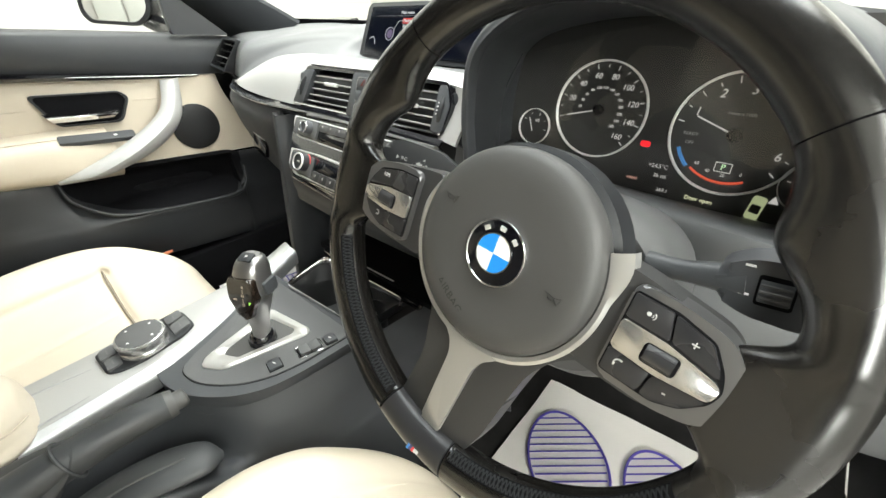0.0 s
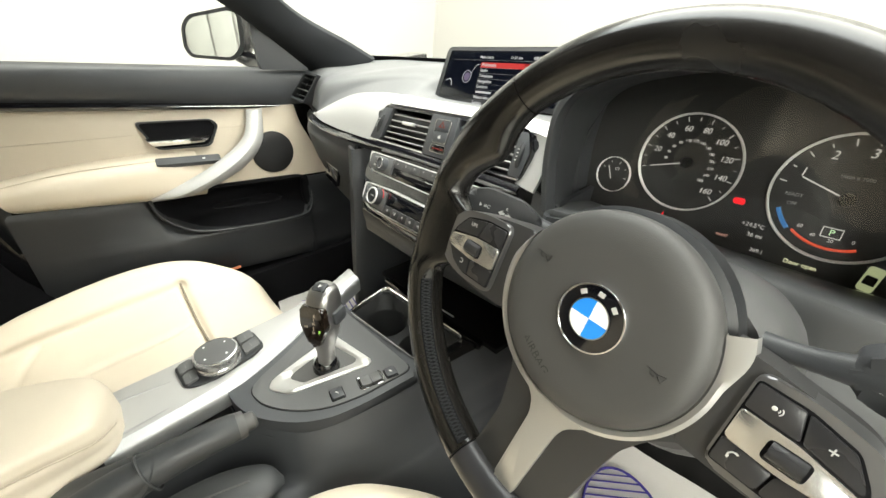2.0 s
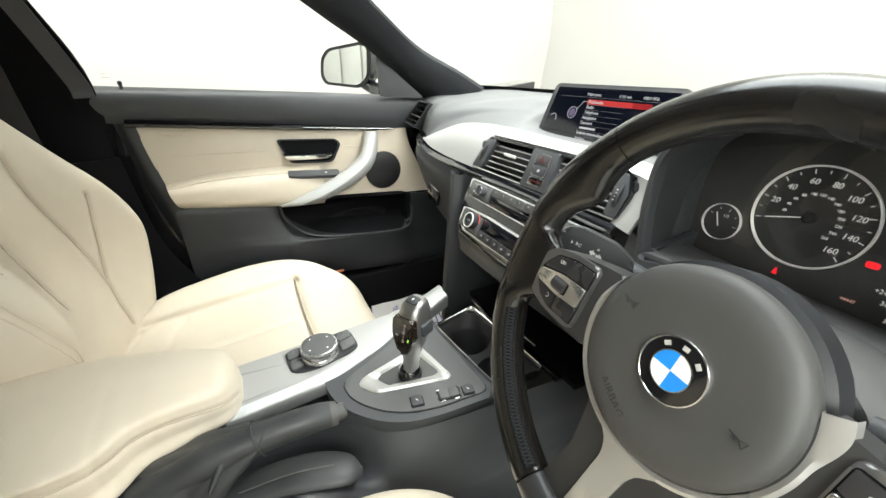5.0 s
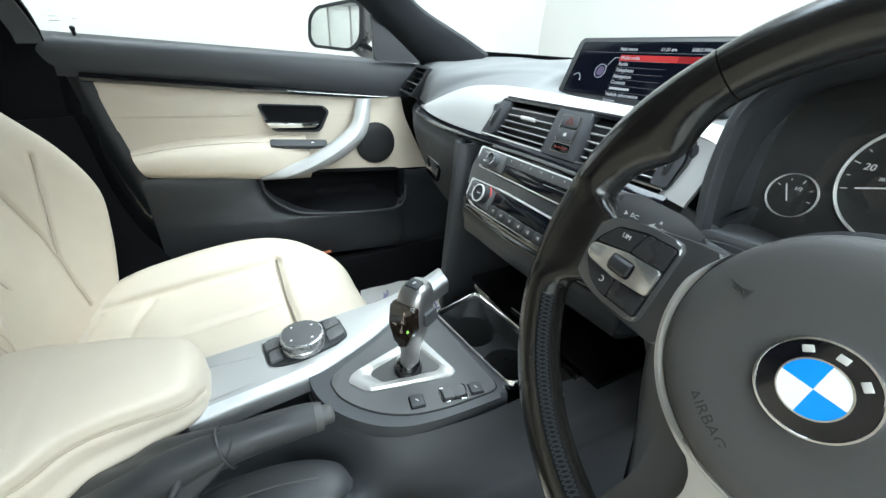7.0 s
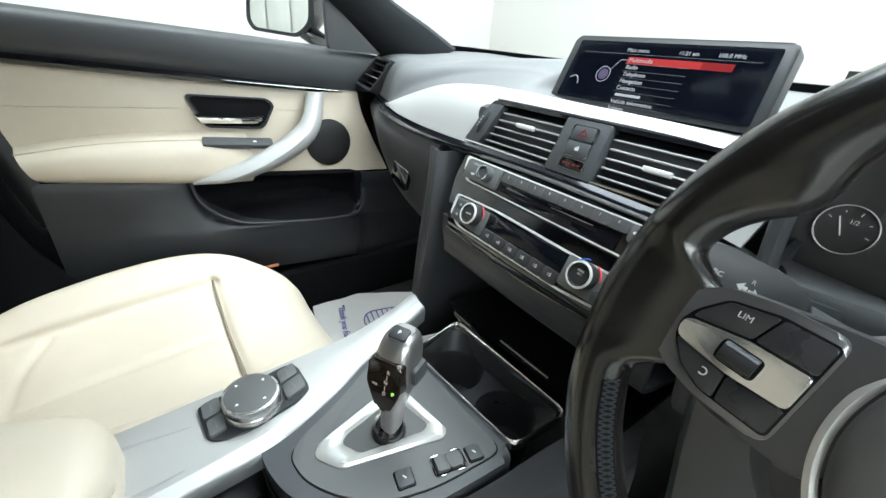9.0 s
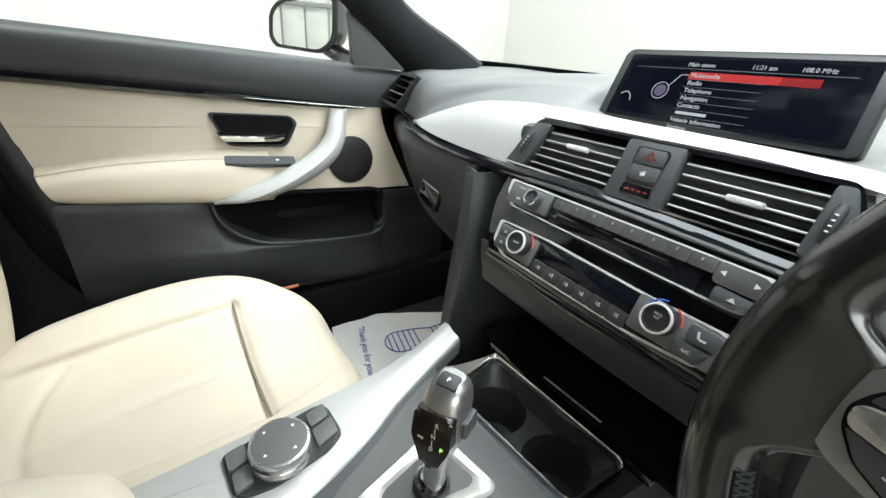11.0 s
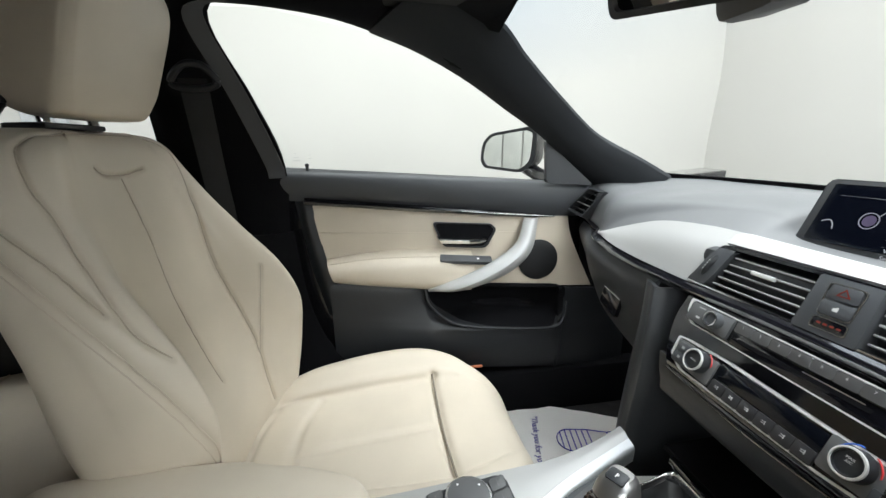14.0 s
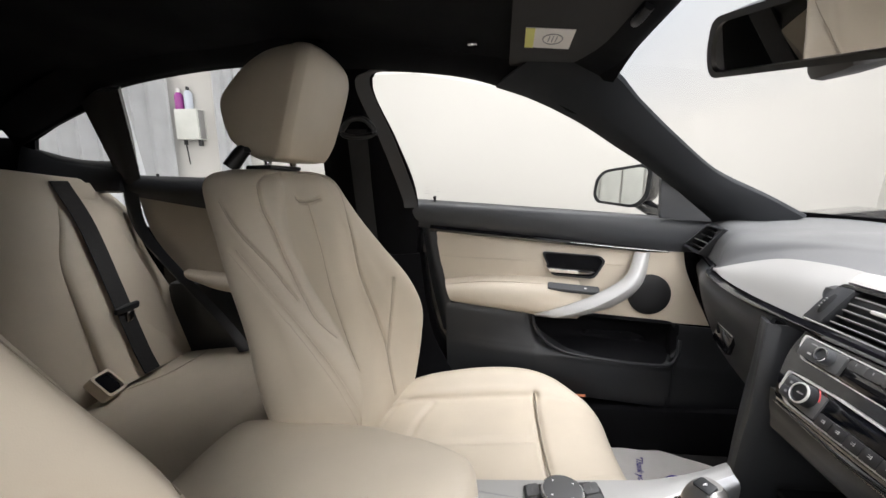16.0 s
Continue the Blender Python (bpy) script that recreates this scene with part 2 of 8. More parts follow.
def ring(outer, inner, z0, z1, m=None):
    """A frame between two outlines with as many points."""
    o0, o1 = [(*p[:2], z0) for p in outer], [(*p[:2], z1) for p in outer]
    i0, i1 = [(*p[:2], z0) for p in inner], [(*p[:2], z1) for p in inner]
    bm = sheet([o0, o1, i1, i0], True, True)
    if m is not None:
        bm.transform(m)
    return bm


def lathe(profile, seg=40, m=None, close=True):
    """A turned body: profile of (radius, height)."""
    rows = [[(r * math.cos(2 * math.pi * i / seg), r * math.sin(2 * math.pi * i / seg), h) for i in range(seg)] for r, h in profile]
    bm = sheet(rows, False, True)
    if close:
        bm.verts.ensure_lookup_table()
        bm.faces.new([bm.verts[i] for i in range(seg)])
        n = len(bm.verts)
        bm.faces.new([bm.verts[n - seg + i] for i in range(seg)])
    if m is not None:
        bm.transform(m)
    return bm


def tube(pts, r, n=0, seg=10, closed=False, flat=1.0, up=(0, 0, 1), caps=True, m=None):
    """A round or flattened bar along a curve; r is a number or a list, one for each point of pts."""
    if n:
        rad = [q[0] for q in spline([(a, 0, 0) for a in r], n, closed)] if isinstance(r, (list, tuple)) else [r] * n
        pts = spline(pts, n, closed)
    else:
        pts = [Vector(p) for p in pts]
        rad = list(r) if isinstance(r, (list, tuple)) else [r] * len(pts)
    rows = []
    k = len(pts)
    for i, p in enumerate(pts):
        a = pts[(i - 1) % k] if closed else pts[max(i - 1, 0)]
        b = pts[(i + 1) % k] if closed else pts[min(i + 1, k - 1)]
        t = (b - a).normalized()
        s = t.cross(Vector(up))
        s = s.normalized() if s.length > 1e-6 else Vector((1, 0, 0))
        w = s.cross(t).normalized()
        rows.append([p + rad[i] * (math.cos(2 * math.pi * j / seg) * s + flat * math.sin(2 * math.pi * j / seg) * w) for j in range(seg)])
    bm = sheet(rows, closed, True, caps=caps and not closed)
    if m is not None:
        bm.transform(m)
    return bm


def join(*bms):
    out = bmesh.new()
    for b in bms:
        me = bpy.data.meshes.new("joined")
        b.to_mesh(me)
        b.free()
        out.from_mesh(me)
        bpy.data.meshes.remove(me)
    return out


def lettering(name, body, size, m, mat, parent, depth=0.0003, align="CENTER", shear=0.0, label=""):
    cu = bpy.data.curves.new(name, "FONT")
    cu.body, cu.size, cu.align_x, cu.align_y, cu.extrude, cu.resolution_u, cu.shear = body, size, align, "CENTER", depth, 3, shear
    tmp = new("text_tmp", cu)
    me = bpy.data.meshes.new_from_object(tmp.evaluated_get(bpy.context.evaluated_depsgraph_get()))
    bpy.data.objects.remove(tmp)
    bpy.data.curves.remove(cu)
    bm = bmesh.new()
    bm.from_mesh(me)
    bpy.data.meshes.remove(me)
    bm.transform(m)
    return part(name, bm, mat, parent, label)


def frame_on(o, x, y):
    """The matrix of a plane with its origin, its x and about its y; z stands out of it."""
    x = Vector(x).normalized()
    z = x.cross(Vector(y)).normalized()
    y = z.cross(x)
    return Matrix.Translation(o) @ Matrix((x, y, z)).transposed().to_4x4()


def seam(pts, n, parent, r=0.0011, mat=None, name="seam"):
    return part(name, tube(pts, 0.62 * r, n, 6), mat or SEAM, parent)


def crease(bm, lines, width, depth):
    """Press soft grooves into a surface along lines; a negative depth raises piping."""
    bmesh.ops.recalc_face_normals(bm, faces=bm.faces[:])
    bm.normal_update()
    co = np.array([v.co[:] for v in bm.verts])
    near = np.full(len(co), 9.0)
    for ln in lines:
        q = np.array([p[:] for p in spline(ln, 6 * (len(ln) - 1) + 1)])
        for a, b in zip(q[:-1], q[1:]):
            ab = b - a
            t = np.clip(((co - a) @ ab) / max(ab @ ab, 1e-12), 0, 1)
            near = np.minimum(near, np.linalg.norm(co - a - t[:, None] * ab, axis=1))
    push = depth * np.exp(-(near / width) ** 2)
    for v, d in zip(bm.verts, push):
        if abs(d) > 1e-5:
            v.co -= v.normal * float(d)
    return bm


def on_skin(co, no, line, n):
    """Points of a curve laid down on a surface given by its vertices and normals."""
    out = []
    for p in spline(line, n):
        near = np.argpartition(((co - np.array(p[:])) ** 2).sum(axis=1), 7)[:7]
        out.append(Vector(co[near].mean(axis=0) + 0.0006 * no[near].mean(axis=0)))
    return spline(out[::2], n)

# ---------------------------------------------------------------- the room round the car
RX0, RX1, RY0, RY1, RZ = -2.6, 2.6, -6.0, 2.2, 3.2


def slab(name, x0, x1, y0, y1, z0, z1, mat, label="", category=""):
    ob = part(name, box(x1 - x0, y1 - y0, z1 - z0, 0, pose((x0 + x1) / 2, (y0 + y1) / 2, (z0 + z1) / 2)), mat)
    return tagged(ob, label, category or "wall", kind="structure")


slab("ground", RX0 - 0.2, RX1 + 0.2, RY0 - 0.2, RY1 + 0.2, -0.2, 0, CONCRETE, "grey concrete floor of the white workshop", "floor")
slab("wall_west", RX0 - 0.2, RX0, RY0, RY1, 0, RZ, WALL, "plain white painted wall beside the car")
slab("wall_north", RX0 - 0.2, RX1 + 0.2, RY1, RY1 + 0.2, 0, RZ, WALL, "plain white painted wall before the car")
slab("wall_east", RX1, RX1 + 0.2, RY0, RY1, 0, RZ, WALL, "plain white painted wall beside the open door")
slab("wall_south", RX0 - 0.2, RX1 + 0.2, RY0 - 0.2, RY0, 0, RZ, WALL, "plain white painted wall behind the car")
slab("ceiling", RX0 - 0.2, RX1 + 0.2, RY0 - 0.2, RY1 + 0.2, RZ, RZ + 0.2, WALL, "plain white painted workshop ceiling", "ceiling")
DAY = (0.97, 1.0, 0.965)
area("ceiling_lamp", pose(0.0, 0.62, RZ - 0.03), 3.2, 3.0, LAMP_TOP, DAY)
# area light added on the plain wall to light the cabin through the open door
area("east_fill_light", look((RX1 - 0.03, -0.3, 1.8), (0, -0.35, 1.3)), 3.0, 2.0, LAMP_EAST, DAY)
# fill light added to brighten the wheel and dials; the wall has no window
area("rear_fill_light", look((RX1 - 0.03, -2.4, 1.5), (0.3, 0.0, 0.95)), 1.6, 1.6, LAMP_REAR, DAY)
# added fill for the shutter end of the room, set high out of the mirror
area("south_fill_light", look((0.0, -4.6, RZ - 0.05), (0.0, -4.0, 0.0)), 4.4, 1.2, LAMP_SOUTH, DAY)

# ---------------------------------------------------------------- car shell
CXM = 0.02  # the car's middle


def mx(x):
    """The mirrored place of x on the other side of the car."""
    return 2 * CXM - x


car_floor = tagged(part("floor", box(1.42, 2.6, 0.05, 0, pose(CXM, -0.55, 0.185)), CARPET), "black carpeted floor of the car", "floor", kind="structure")

# roof lining: one curved sheet
rows = []
for y, zc, w in ((-0.02, 1.232, 0.47), (-0.1, 1.262, 0.52), (-0.3, 1.295, 0.57), (-0.6, 1.33, 0.59), (-1.0, 1.335, 0.59), (-1.35, 1.285, 0.58), (-1.75, 1.13, 0.57), (-2.0, 1.02, 0.56)):
    rows.append([(CXM + w * s, y, zc - 0.045 * abs(s) ** 2.5) for s in (-1, -0.6, 0, 0.6, 1)])
tagged(part("ceiling_lining", patch(rows, 28, 17, 0.03), LINING_SHADE), "black cloth roof lining of the car", "headliner", kind="structure")


def side(sgn):
    """Pillars and roof rail of one side of the car."""
    def s(x):
        return x if sgn < 0 else mx(x)
    ob = thing("wall_left" if sgn < 0 else "wall_right", (s(-0.70), -0.5, 0.2), "black pillars and roof rail on one side of the car", "pillar", kind="structure")
    # A pillar between the side window's front edge and the windscreen
    win = [(-0.545, -0.47, 1.252), (-0.55, -0.34, 1.236), (-0.562, -0.25, 1.214), (-0.578, -0.156, 1.182), (-0.60, -0.05, 1.131), (-0.626, 0.046, 1.073), (-0.652, 0.15, 1.008), (-0.69, 0.27, 0.915), (-0.70, 0.34, 0.86)]
    scr = [(-0.40, -0.42, 1.285), (-0.42, -0.28, 1.27), (-0.43, -0.16, 1.25), (-0.447, -0.03, 1.207), (-0.50, 0.05, 1.155), (-0.545, 0.145, 1.085), (-0.590, 0.262, 1.005), (-0.575, 0.370, 0.945), (-0.545, 0.425, 0.905)]
    mid = [((a[0] + b[0]) / 2 + 0.022 * 0.6, (a[1] + b[1]) / 2 - 0.02 * 0.6, (a[2] + b[2]) / 2 - 0.01) for a, b in zip(win, scr)]
    out = [(a[0] - 0.03, a[1] + 0.01, a[2] + 0.005) for a in win]
    fwd = [(b[0] - 0.035, b[1] + 0.012, b[2] + 0.012) for b in scr]
    part("a_pillar", patch([[(s(p[0]), p[1], p[2]) for p in r] for r in (out[2:], win[2:], mid[2:], scr[2:], fwd[2:])], 17, 36, 0.006), PILLARM, ob, "dark grey cloth covered windscreen pillar")
    back = [(-0.54, -0.62, 1.258)] + win[:5]
    part("front_rail", patch([[(s(p[0]), p[1], p[2] + 0.002) for p in r] for r in ([(-0.57, -0.62, 1.262)] + out[:5], back, [(x + 0.05, y, z + 0.012) for x, y, z in back], [(x + 0.10, y, z + 0.05) for x, y, z in back])], 10, 24, 0.006), LINING_SHADE, ob)
    # B pillar
    b = [[(-0.53, -0.45, 1.285), (-0.55, -0.54, 1.236), (-0.61, -0.497, 1.10), (-0.676, -0.462, 0.955), (-0.69, -0.47, 0.80)],
         [(-0.52, -0.50, 1.30), (-0.54, -0.575, 1.237), (-0.595, -0.55, 1.10), (-0.665, -0.52, 0.955), (-0.675, -0.50, 0.80)],
         [(-0.52, -0.56, 1.31), (-0.53, -0.63, 1.26), (-0.585, -0.66, 1.10), (-0.655, -0.63, 0.955), (-0.67, -0.60, 0.80)],
         [(-0.53, -0.62, 1.32), (-0.55, -0.68, 1.27), (-0.61, -0.70, 1.10), (-0.68, -0.72, 0.955), (-0.69, -0.72, 0.80)]]
    part("b_pillar", patch([[(s(p[0]), p[1], p[2]) for p in r] for r in b], 14, 22, 0.02), LINING_SHADE, ob, "black plastic centre pillar trim")
    part("pillar_edge", patch([[(s(x + 0.006), y, z) for x, y, z in ((-0.545, -0.50, 1.256), (-0.55, -0.545, 1.232), (-0.61, -0.503, 1.10), (-0.672, -0.467, 0.965), (-0.680, -0.462, 0.93))], [(s(x + 0.014), y - 0.028, z) for x, y, z in ((-0.545, -0.51, 1.256), (-0.55, -0.55, 1.225), (-0.61, -0.51, 1.10), (-0.672, -0.475, 0.965), (-0.680, -0.47, 0.93))]], 5, 24, 0.006), BLACK, ob, "dark grey window edge trim")
    lo = [[(-0.68, -0.46, 0.80), (-0.68, -0.44, 0.62), (-0.68, -0.40, 0.5), (-0.68, -0.32, 0.43), (-0.745, 0.06, 0.36), (-0.75, 0.3, 0.33)],
          [(-0.64, -0.60, 0.80), (-0.64, -0.60, 0.62), (-0.64, -0.60, 0.45), (-0.64, -0.50, 0.33), (-0.745, 0.06, 0.28), (-0.75, 0.3, 0.26)],
          [(-0.66, -0.75, 0.80), (-0.66, -0.75, 0.62), (-0.66, -0.75, 0.4), (-0.66, -0.70, 0.25), (-0.735, 0.06, 0.2), (-0.74, 0.3, 0.2)]]
    part("pillar_foot", patch([[(s(p[0]), p[1], p[2]) for p in r] for r in lo], 10, 20, 0.02), LINING_SHADE, ob)
    # roof rail over the rear door and the rear pillar
    rail = [(-0.545, -0.60, 1.262), (-0.54, -0.87, 1.292), (-0.55, -1.17, 1.270), (-0.55, -1.30, 1.232), (-0.575, -1.53, 1.14)]
    part("roof_rail", patch([[(s(x - 0.03), y, z - 0.005) for x, y, z in rail], [(s(x + 0.02), y, z) for x, y, z in rail], [(s(x + 0.09), y, z + 0.03) for x, y, z in rail]], 8, 24, 0.01), LINING_SHADE, ob)
    return ob


side(-1)
side(1)


def shell(name, x0, x1, y0, y1, z0, z1, mat=None, label="black painted body shell of the car"):
    return tagged(part(name, box(x1 - x0, y1 - y0, z1 - z0, 0.004, pose((x0 + x1) / 2, (y0 + y1) / 2, (z0 + z1) / 2)), mat or PAINT), label, "car body", kind="structure")


shell("wall_body_left", -0.84, -0.745, -1.9, 0.75, 0.2, 0.875)
shell("wall_body_right", 0.785, 0.88, -1.9, -0.75, 0.2, 0.93)
shell("wall_front_right", 0.76, 0.88, 0.42, 0.75, 0.2, 0.90)
shell("wall_sill_right", 0.76, 0.88, -0.75, 0.42, 0.2, 0.36)
shell("wall_kick_left", -0.745, -0.712, 0.31, 0.64, 0.2, 0.80, LINING_SHADE, "black trimmed side of the footwell")
tagged(part("wall_bonnet", patch([[(-0.84, 0.66, 0.76), (CXM, 0.72, 0.80), (0.88, 0.66, 0.76)], [(-0.82, 1.2, 0.69), (CXM, 1.25, 0.73), (0.86, 1.2, 0.69)], [(-0.74, 1.8, 0.60), (CXM, 1.9, 0.62), (0.78, 1.8, 0.60)], [(-0.72, 1.85, 0.3), (CXM, 1.95, 0.3), (0.76, 1.85, 0.3)]], 14, 18, 0.01), PAINT), "gloss black sloping bonnet of the car", "car body", kind="structure")
shell("wall_sill_left", -0.745, -0.665, -0.62, 0.64, 0.2, 0.36, LINING_SHADE, "black sill trim under the closed door")
shell("wall_rear", -0.84, 0.88, -2.0, -1.75, 0.2, 1.05, DARK, "black tail panel behind the rear seat")
shell("wall_shelf", -0.70, 0.74, -1.80, -1.47, 0.98, 1.0, LINING_SHADE, "black parcel shelf behind the rear seat")

shell("wall_kick_right", 0.735, 0.76, 0.22, 0.64, 0.2, 0.86, BLACK, "dark grey trimmed side of the driver's footwell")
# the driver's door, standing open
od = thing("door_4", (0.82, 0.42, 0.3), "driver's door standing open with cream and black trim", "car door", kind="structure")
OD = Matrix.Translation((0.82, 0.42, 0.0)) @ pose(0, 0, 0, 0, 0, -28)
part("skin", box(1.02, 0.05, 0.62, 0.015, OD @ pose(0.51, 0.03, 0.61)), PAINT, od, "gloss black outer skin")
part("lower_panel", box(0.98, 0.04, 0.36, 0.015, OD @ pose(0.51, -0.015, 0.47)), DARK, od)
part("upper_card", box(0.86, 0.04, 0.20, 0.012, OD @ pose(0.55, -0.012, 0.76)), CREAM, od, "cream leather door card")
part("armrest", box(0.50, 0.07, 0.07, 0.025, OD @ pose(0.62, -0.05, 0.70)), CREAM, od, "padded cream leather armrest")
part("sill_trim", box(1.0, 0.06, 0.06, 0.02, OD @ pose(0.51, 0.0, 0.90)), BLACK, od)
part("window_frame", tube([OD @ Vector(q) for q in ((0.02, 0.03, 0.92), (0.30, 0.0, 1.10), (0.62, -0.04, 1.24), (0.92, -0.06, 1.25), (0.97, -0.03, 1.10), (1.0, 0.02, 0.92))], 0.018, 50, 10), DARK, od, "black window frame")

# windscreen with its tinted band
WSB = [(-0.72, 0.38, 0.915), (-0.5, 0.50, 0.905), (-0.3, 0.60, 0.895), (CXM, 0.65, 0.89), (0.34, 0.60, 0.895), (0.54, 0.50, 0.905), (0.76, 0.38, 0.915)]
WST = [(-0.53, -0.03, 1.205), (-0.36, -0.035, 1.225), (-0.2, -0.04, 1.23), (CXM, -0.045, 1.232), (0.24, -0.04, 1.23), (0.40, -0.035, 1.225), (0.57, -0.03, 1.205)]
ws = tagged(part("window_1", patch([WSB, [((a[0] + b[0]) / 2 * 1.09, (a[1] + b[1]) / 2 + 0.03, (a[2] + b[2]) / 2 + 0.03) for a, b in zip(WSB, WST)], WST], 12, 24), SHADED), "clear laminated windscreen of the car", "windscreen", kind="structure")
ws.visible_shadow = False

tagged(part("trim_screen_band", patch([[(a[0], a[1] - 0.006, a[2] - 0.01) for a in WSB], [(a[0] + 0.018 * (b[0] - a[0]), a[1] + 0.018 * (b[1] - a[1]) - 0.006, a[2] + 0.018 * (b[2] - a[2])) for a, b in zip(WSB, WST)]], 4, 30, 0.002), LINING_SHADE), "black printed band along the windscreen's foot", "screen band", kind="structure")
tagged(part("trim_header", patch([[(x, y + 0.02, z - 0.012) for x, y, z in WST], [(x, y - 0.005, z - 0.016) for x, y, z in WST], [(x * 1.02, y - 0.09, z + 0.018) for x, y, z in WST]], 8, 24, 0.006), LINING_SHADE), "black cloth header over the windscreen", "header trim", kind="structure")

# ---------------------------------------------------------------- passenger door
door = thing("door_1", (-0.70, -0.1, 0.33), "closed passenger door with cream leather and black plastic trim", "car door", kind="structure")
DX = -0.70


# black sill top, rolling over towards the room
part("sill_trim", patch([[(DX - 0.03, -0.51, 0.948), (DX - 0.03, -0.15, 0.922), (DX - 0.03, 0.18, 0.895), (DX - 0.03, 0.34, 0.875)],
                         [(DX - 0.005, -0.51, 0.955), (DX - 0.005, -0.15, 0.926), (DX - 0.005, 0.18, 0.898), (DX, 0.34, 0.878)],
                         [(DX + 0.02, -0.50, 0.937), (DX + 0.02, -0.15, 0.912), (DX + 0.02, 0.18, 0.885), (DX + 0.02, 0.34, 0.865)],
                         [(DX + 0.018, -0.48, 0.902), (DX + 0.022, -0.14, 0.872), (DX + 0.022, 0.18, 0.842), (DX + 0.022, 0.34, 0.83)],
                         [(DX + 0.005, -0.465, 0.874), (DX + 0.005, -0.13, 0.842), (DX + 0.005, 0.19, 0.806), (DX + 0.005, 0.34, 0.80)]], 20, 30, 0.004), BLACK, door, "black grained window sill of the door")
# gloss strip with a bright line
part("gloss_strip", tube([(DX + 0.012, -0.43, 0.872), (DX + 0.014, -0.12, 0.838), (DX + 0.014, 0.12, 0.812), (DX + 0.012, 0.207, 0.804)], [0.009, 0.008, 0.006, 0.002], 30, 8, up=(1, 0, 0)), GLOSS, door, "piano black strip")
part("bright_line", tube([(DX + 0.022, -0.05, 0.831), (DX + 0.022, 0.10, 0.815), (DX + 0.020, 0.203, 0.805)], [0.0006, 0.0013, 0.0010], 20, 6), DCHROME, door, "thin chrome line")
# cream upper card
card = [[(DX, -0.418, 0.868), (DX, -0.122, 0.836), (DX, 0.075, 0.812), (DX, 0.25, 0.80)],
        [(DX + 0.004, -0.408, 0.80), (DX + 0.004, -0.122, 0.775), (DX + 0.002, 0.075, 0.765), (DX, 0.26, 0.75)],
        [(DX + 0.0, -0.395, 0.725), (DX + 0.0, -0.122, 0.715), (DX + 0.0, 0.075, 0.70), (DX, 0.29, 0.68)],
        [(DX + 0.0, -0.380, 0.66), (DX + 0.0, -0.122, 0.64), (DX + 0.0, 0.075, 0.615), (DX, 0.33, 0.597)]]
part("upper_card", patch(card, 16, 24, 0.02), CREAM, door, "cream leather door card")
part("seam", tube([(DX + 0.0042, -0.405, 0.792), (DX + 0.0046, -0.27, 0.784), (DX + 0.0044, -0.13, 0.777)], 0.0009, 20, 6), SEAM, door)
part("seam", tube([(DX + 0.0032, 0.05, 0.768), (DX + 0.0026, 0.12, 0.763)], 0.0009, 8, 6), SEAM, door)
# padded armrest
arm = [[(DX, -0.392, 0.722), (DX, -0.27, 0.735), (DX, -0.12, 0.733), (DX, -0.02, 0.722)],
       [(DX + 0.035, -0.388, 0.716), (DX + 0.045, -0.27, 0.727), (DX + 0.045, -0.12, 0.722), (DX + 0.03, -0.02, 0.706)],
       [(DX + 0.05, -0.383, 0.70), (DX + 0.068, -0.27, 0.705), (DX + 0.062, -0.12, 0.695), (DX + 0.045, -0.02, 0.675)],
       [(DX + 0.045, -0.375, 0.675), (DX + 0.062, -0.27, 0.665), (DX + 0.055, -0.12, 0.645), (DX + 0.035, -0.02, 0.635)],
       [(DX, -0.37, 0.655), (DX + 0.0, -0.27, 0.640), (DX, -0.12, 0.618), (DX, -0.02, 0.61)]]
part("armrest", patch(arm, 20, 24, 0.0), CREAM, door, "padded cream leather armrest")
part("armrest_seam", tube([(DX + 0.037, -0.389, 0.7165), (DX + 0.046, -0.27, 0.7275), (DX + 0.046, -0.12, 0.7225), (DX + 0.034, -0.04, 0.7095)], 0.0009, 30, 6), SEAM, door)
# lower black panel with a pocket
LY = (-0.39, -0.25, -0.16, -0.125, -0.04, 0.06, 0.16, 0.225, 0.25, 0.44)


def lrow(z0, z1, xs):
    return [(DX + x, y, z0 + (z1 - z0) * (y + 0.39) / 0.75) for x, y in zip(xs, LY)]


low = [lrow(0.656, 0.589, (0.006,) * 10),
       lrow(0.638, 0.573, (0.010, 0.012, 0.010, -0.006, -0.025, -0.03, -0.03, -0.012, 0.008, 0.006)),
       lrow(0.61, 0.545, (0.012, 0.016, 0.015, -0.004, -0.038, -0.042, -0.042, -0.025, 0.006, 0.004)),
       lrow(0.575, 0.51, (0.012, 0.020, 0.025, 0.018, -0.030, -0.042, -0.042, -0.020, 0.012, 0.004)),
       lrow(0.556, 0.487, (0.012, 0.024, 0.031, 0.034, 0.040, 0.044, 0.042, 0.032, 0.020, 0.006)),
       lrow(0.53, 0.465, (0.013, 0.028, 0.037, 0.042, 0.047, 0.050, 0.048, 0.038, 0.024, 0.008)),
       lrow(0.48, 0.42, (0.012, 0.028, 0.037, 0.042, 0.043, 0.043, 0.040, 0.034, 0.022, 0.008)),
       lrow(0.43, 0.345, (0.005, 0.012, 0.016, 0.018, 0.020, 0.020, 0.018, 0.016, 0.012, 0.004))]
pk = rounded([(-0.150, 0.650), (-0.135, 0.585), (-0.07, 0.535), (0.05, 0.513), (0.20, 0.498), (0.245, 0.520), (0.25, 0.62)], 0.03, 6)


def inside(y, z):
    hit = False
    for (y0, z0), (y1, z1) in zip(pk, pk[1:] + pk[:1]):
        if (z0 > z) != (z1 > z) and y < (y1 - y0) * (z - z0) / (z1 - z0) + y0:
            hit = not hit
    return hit


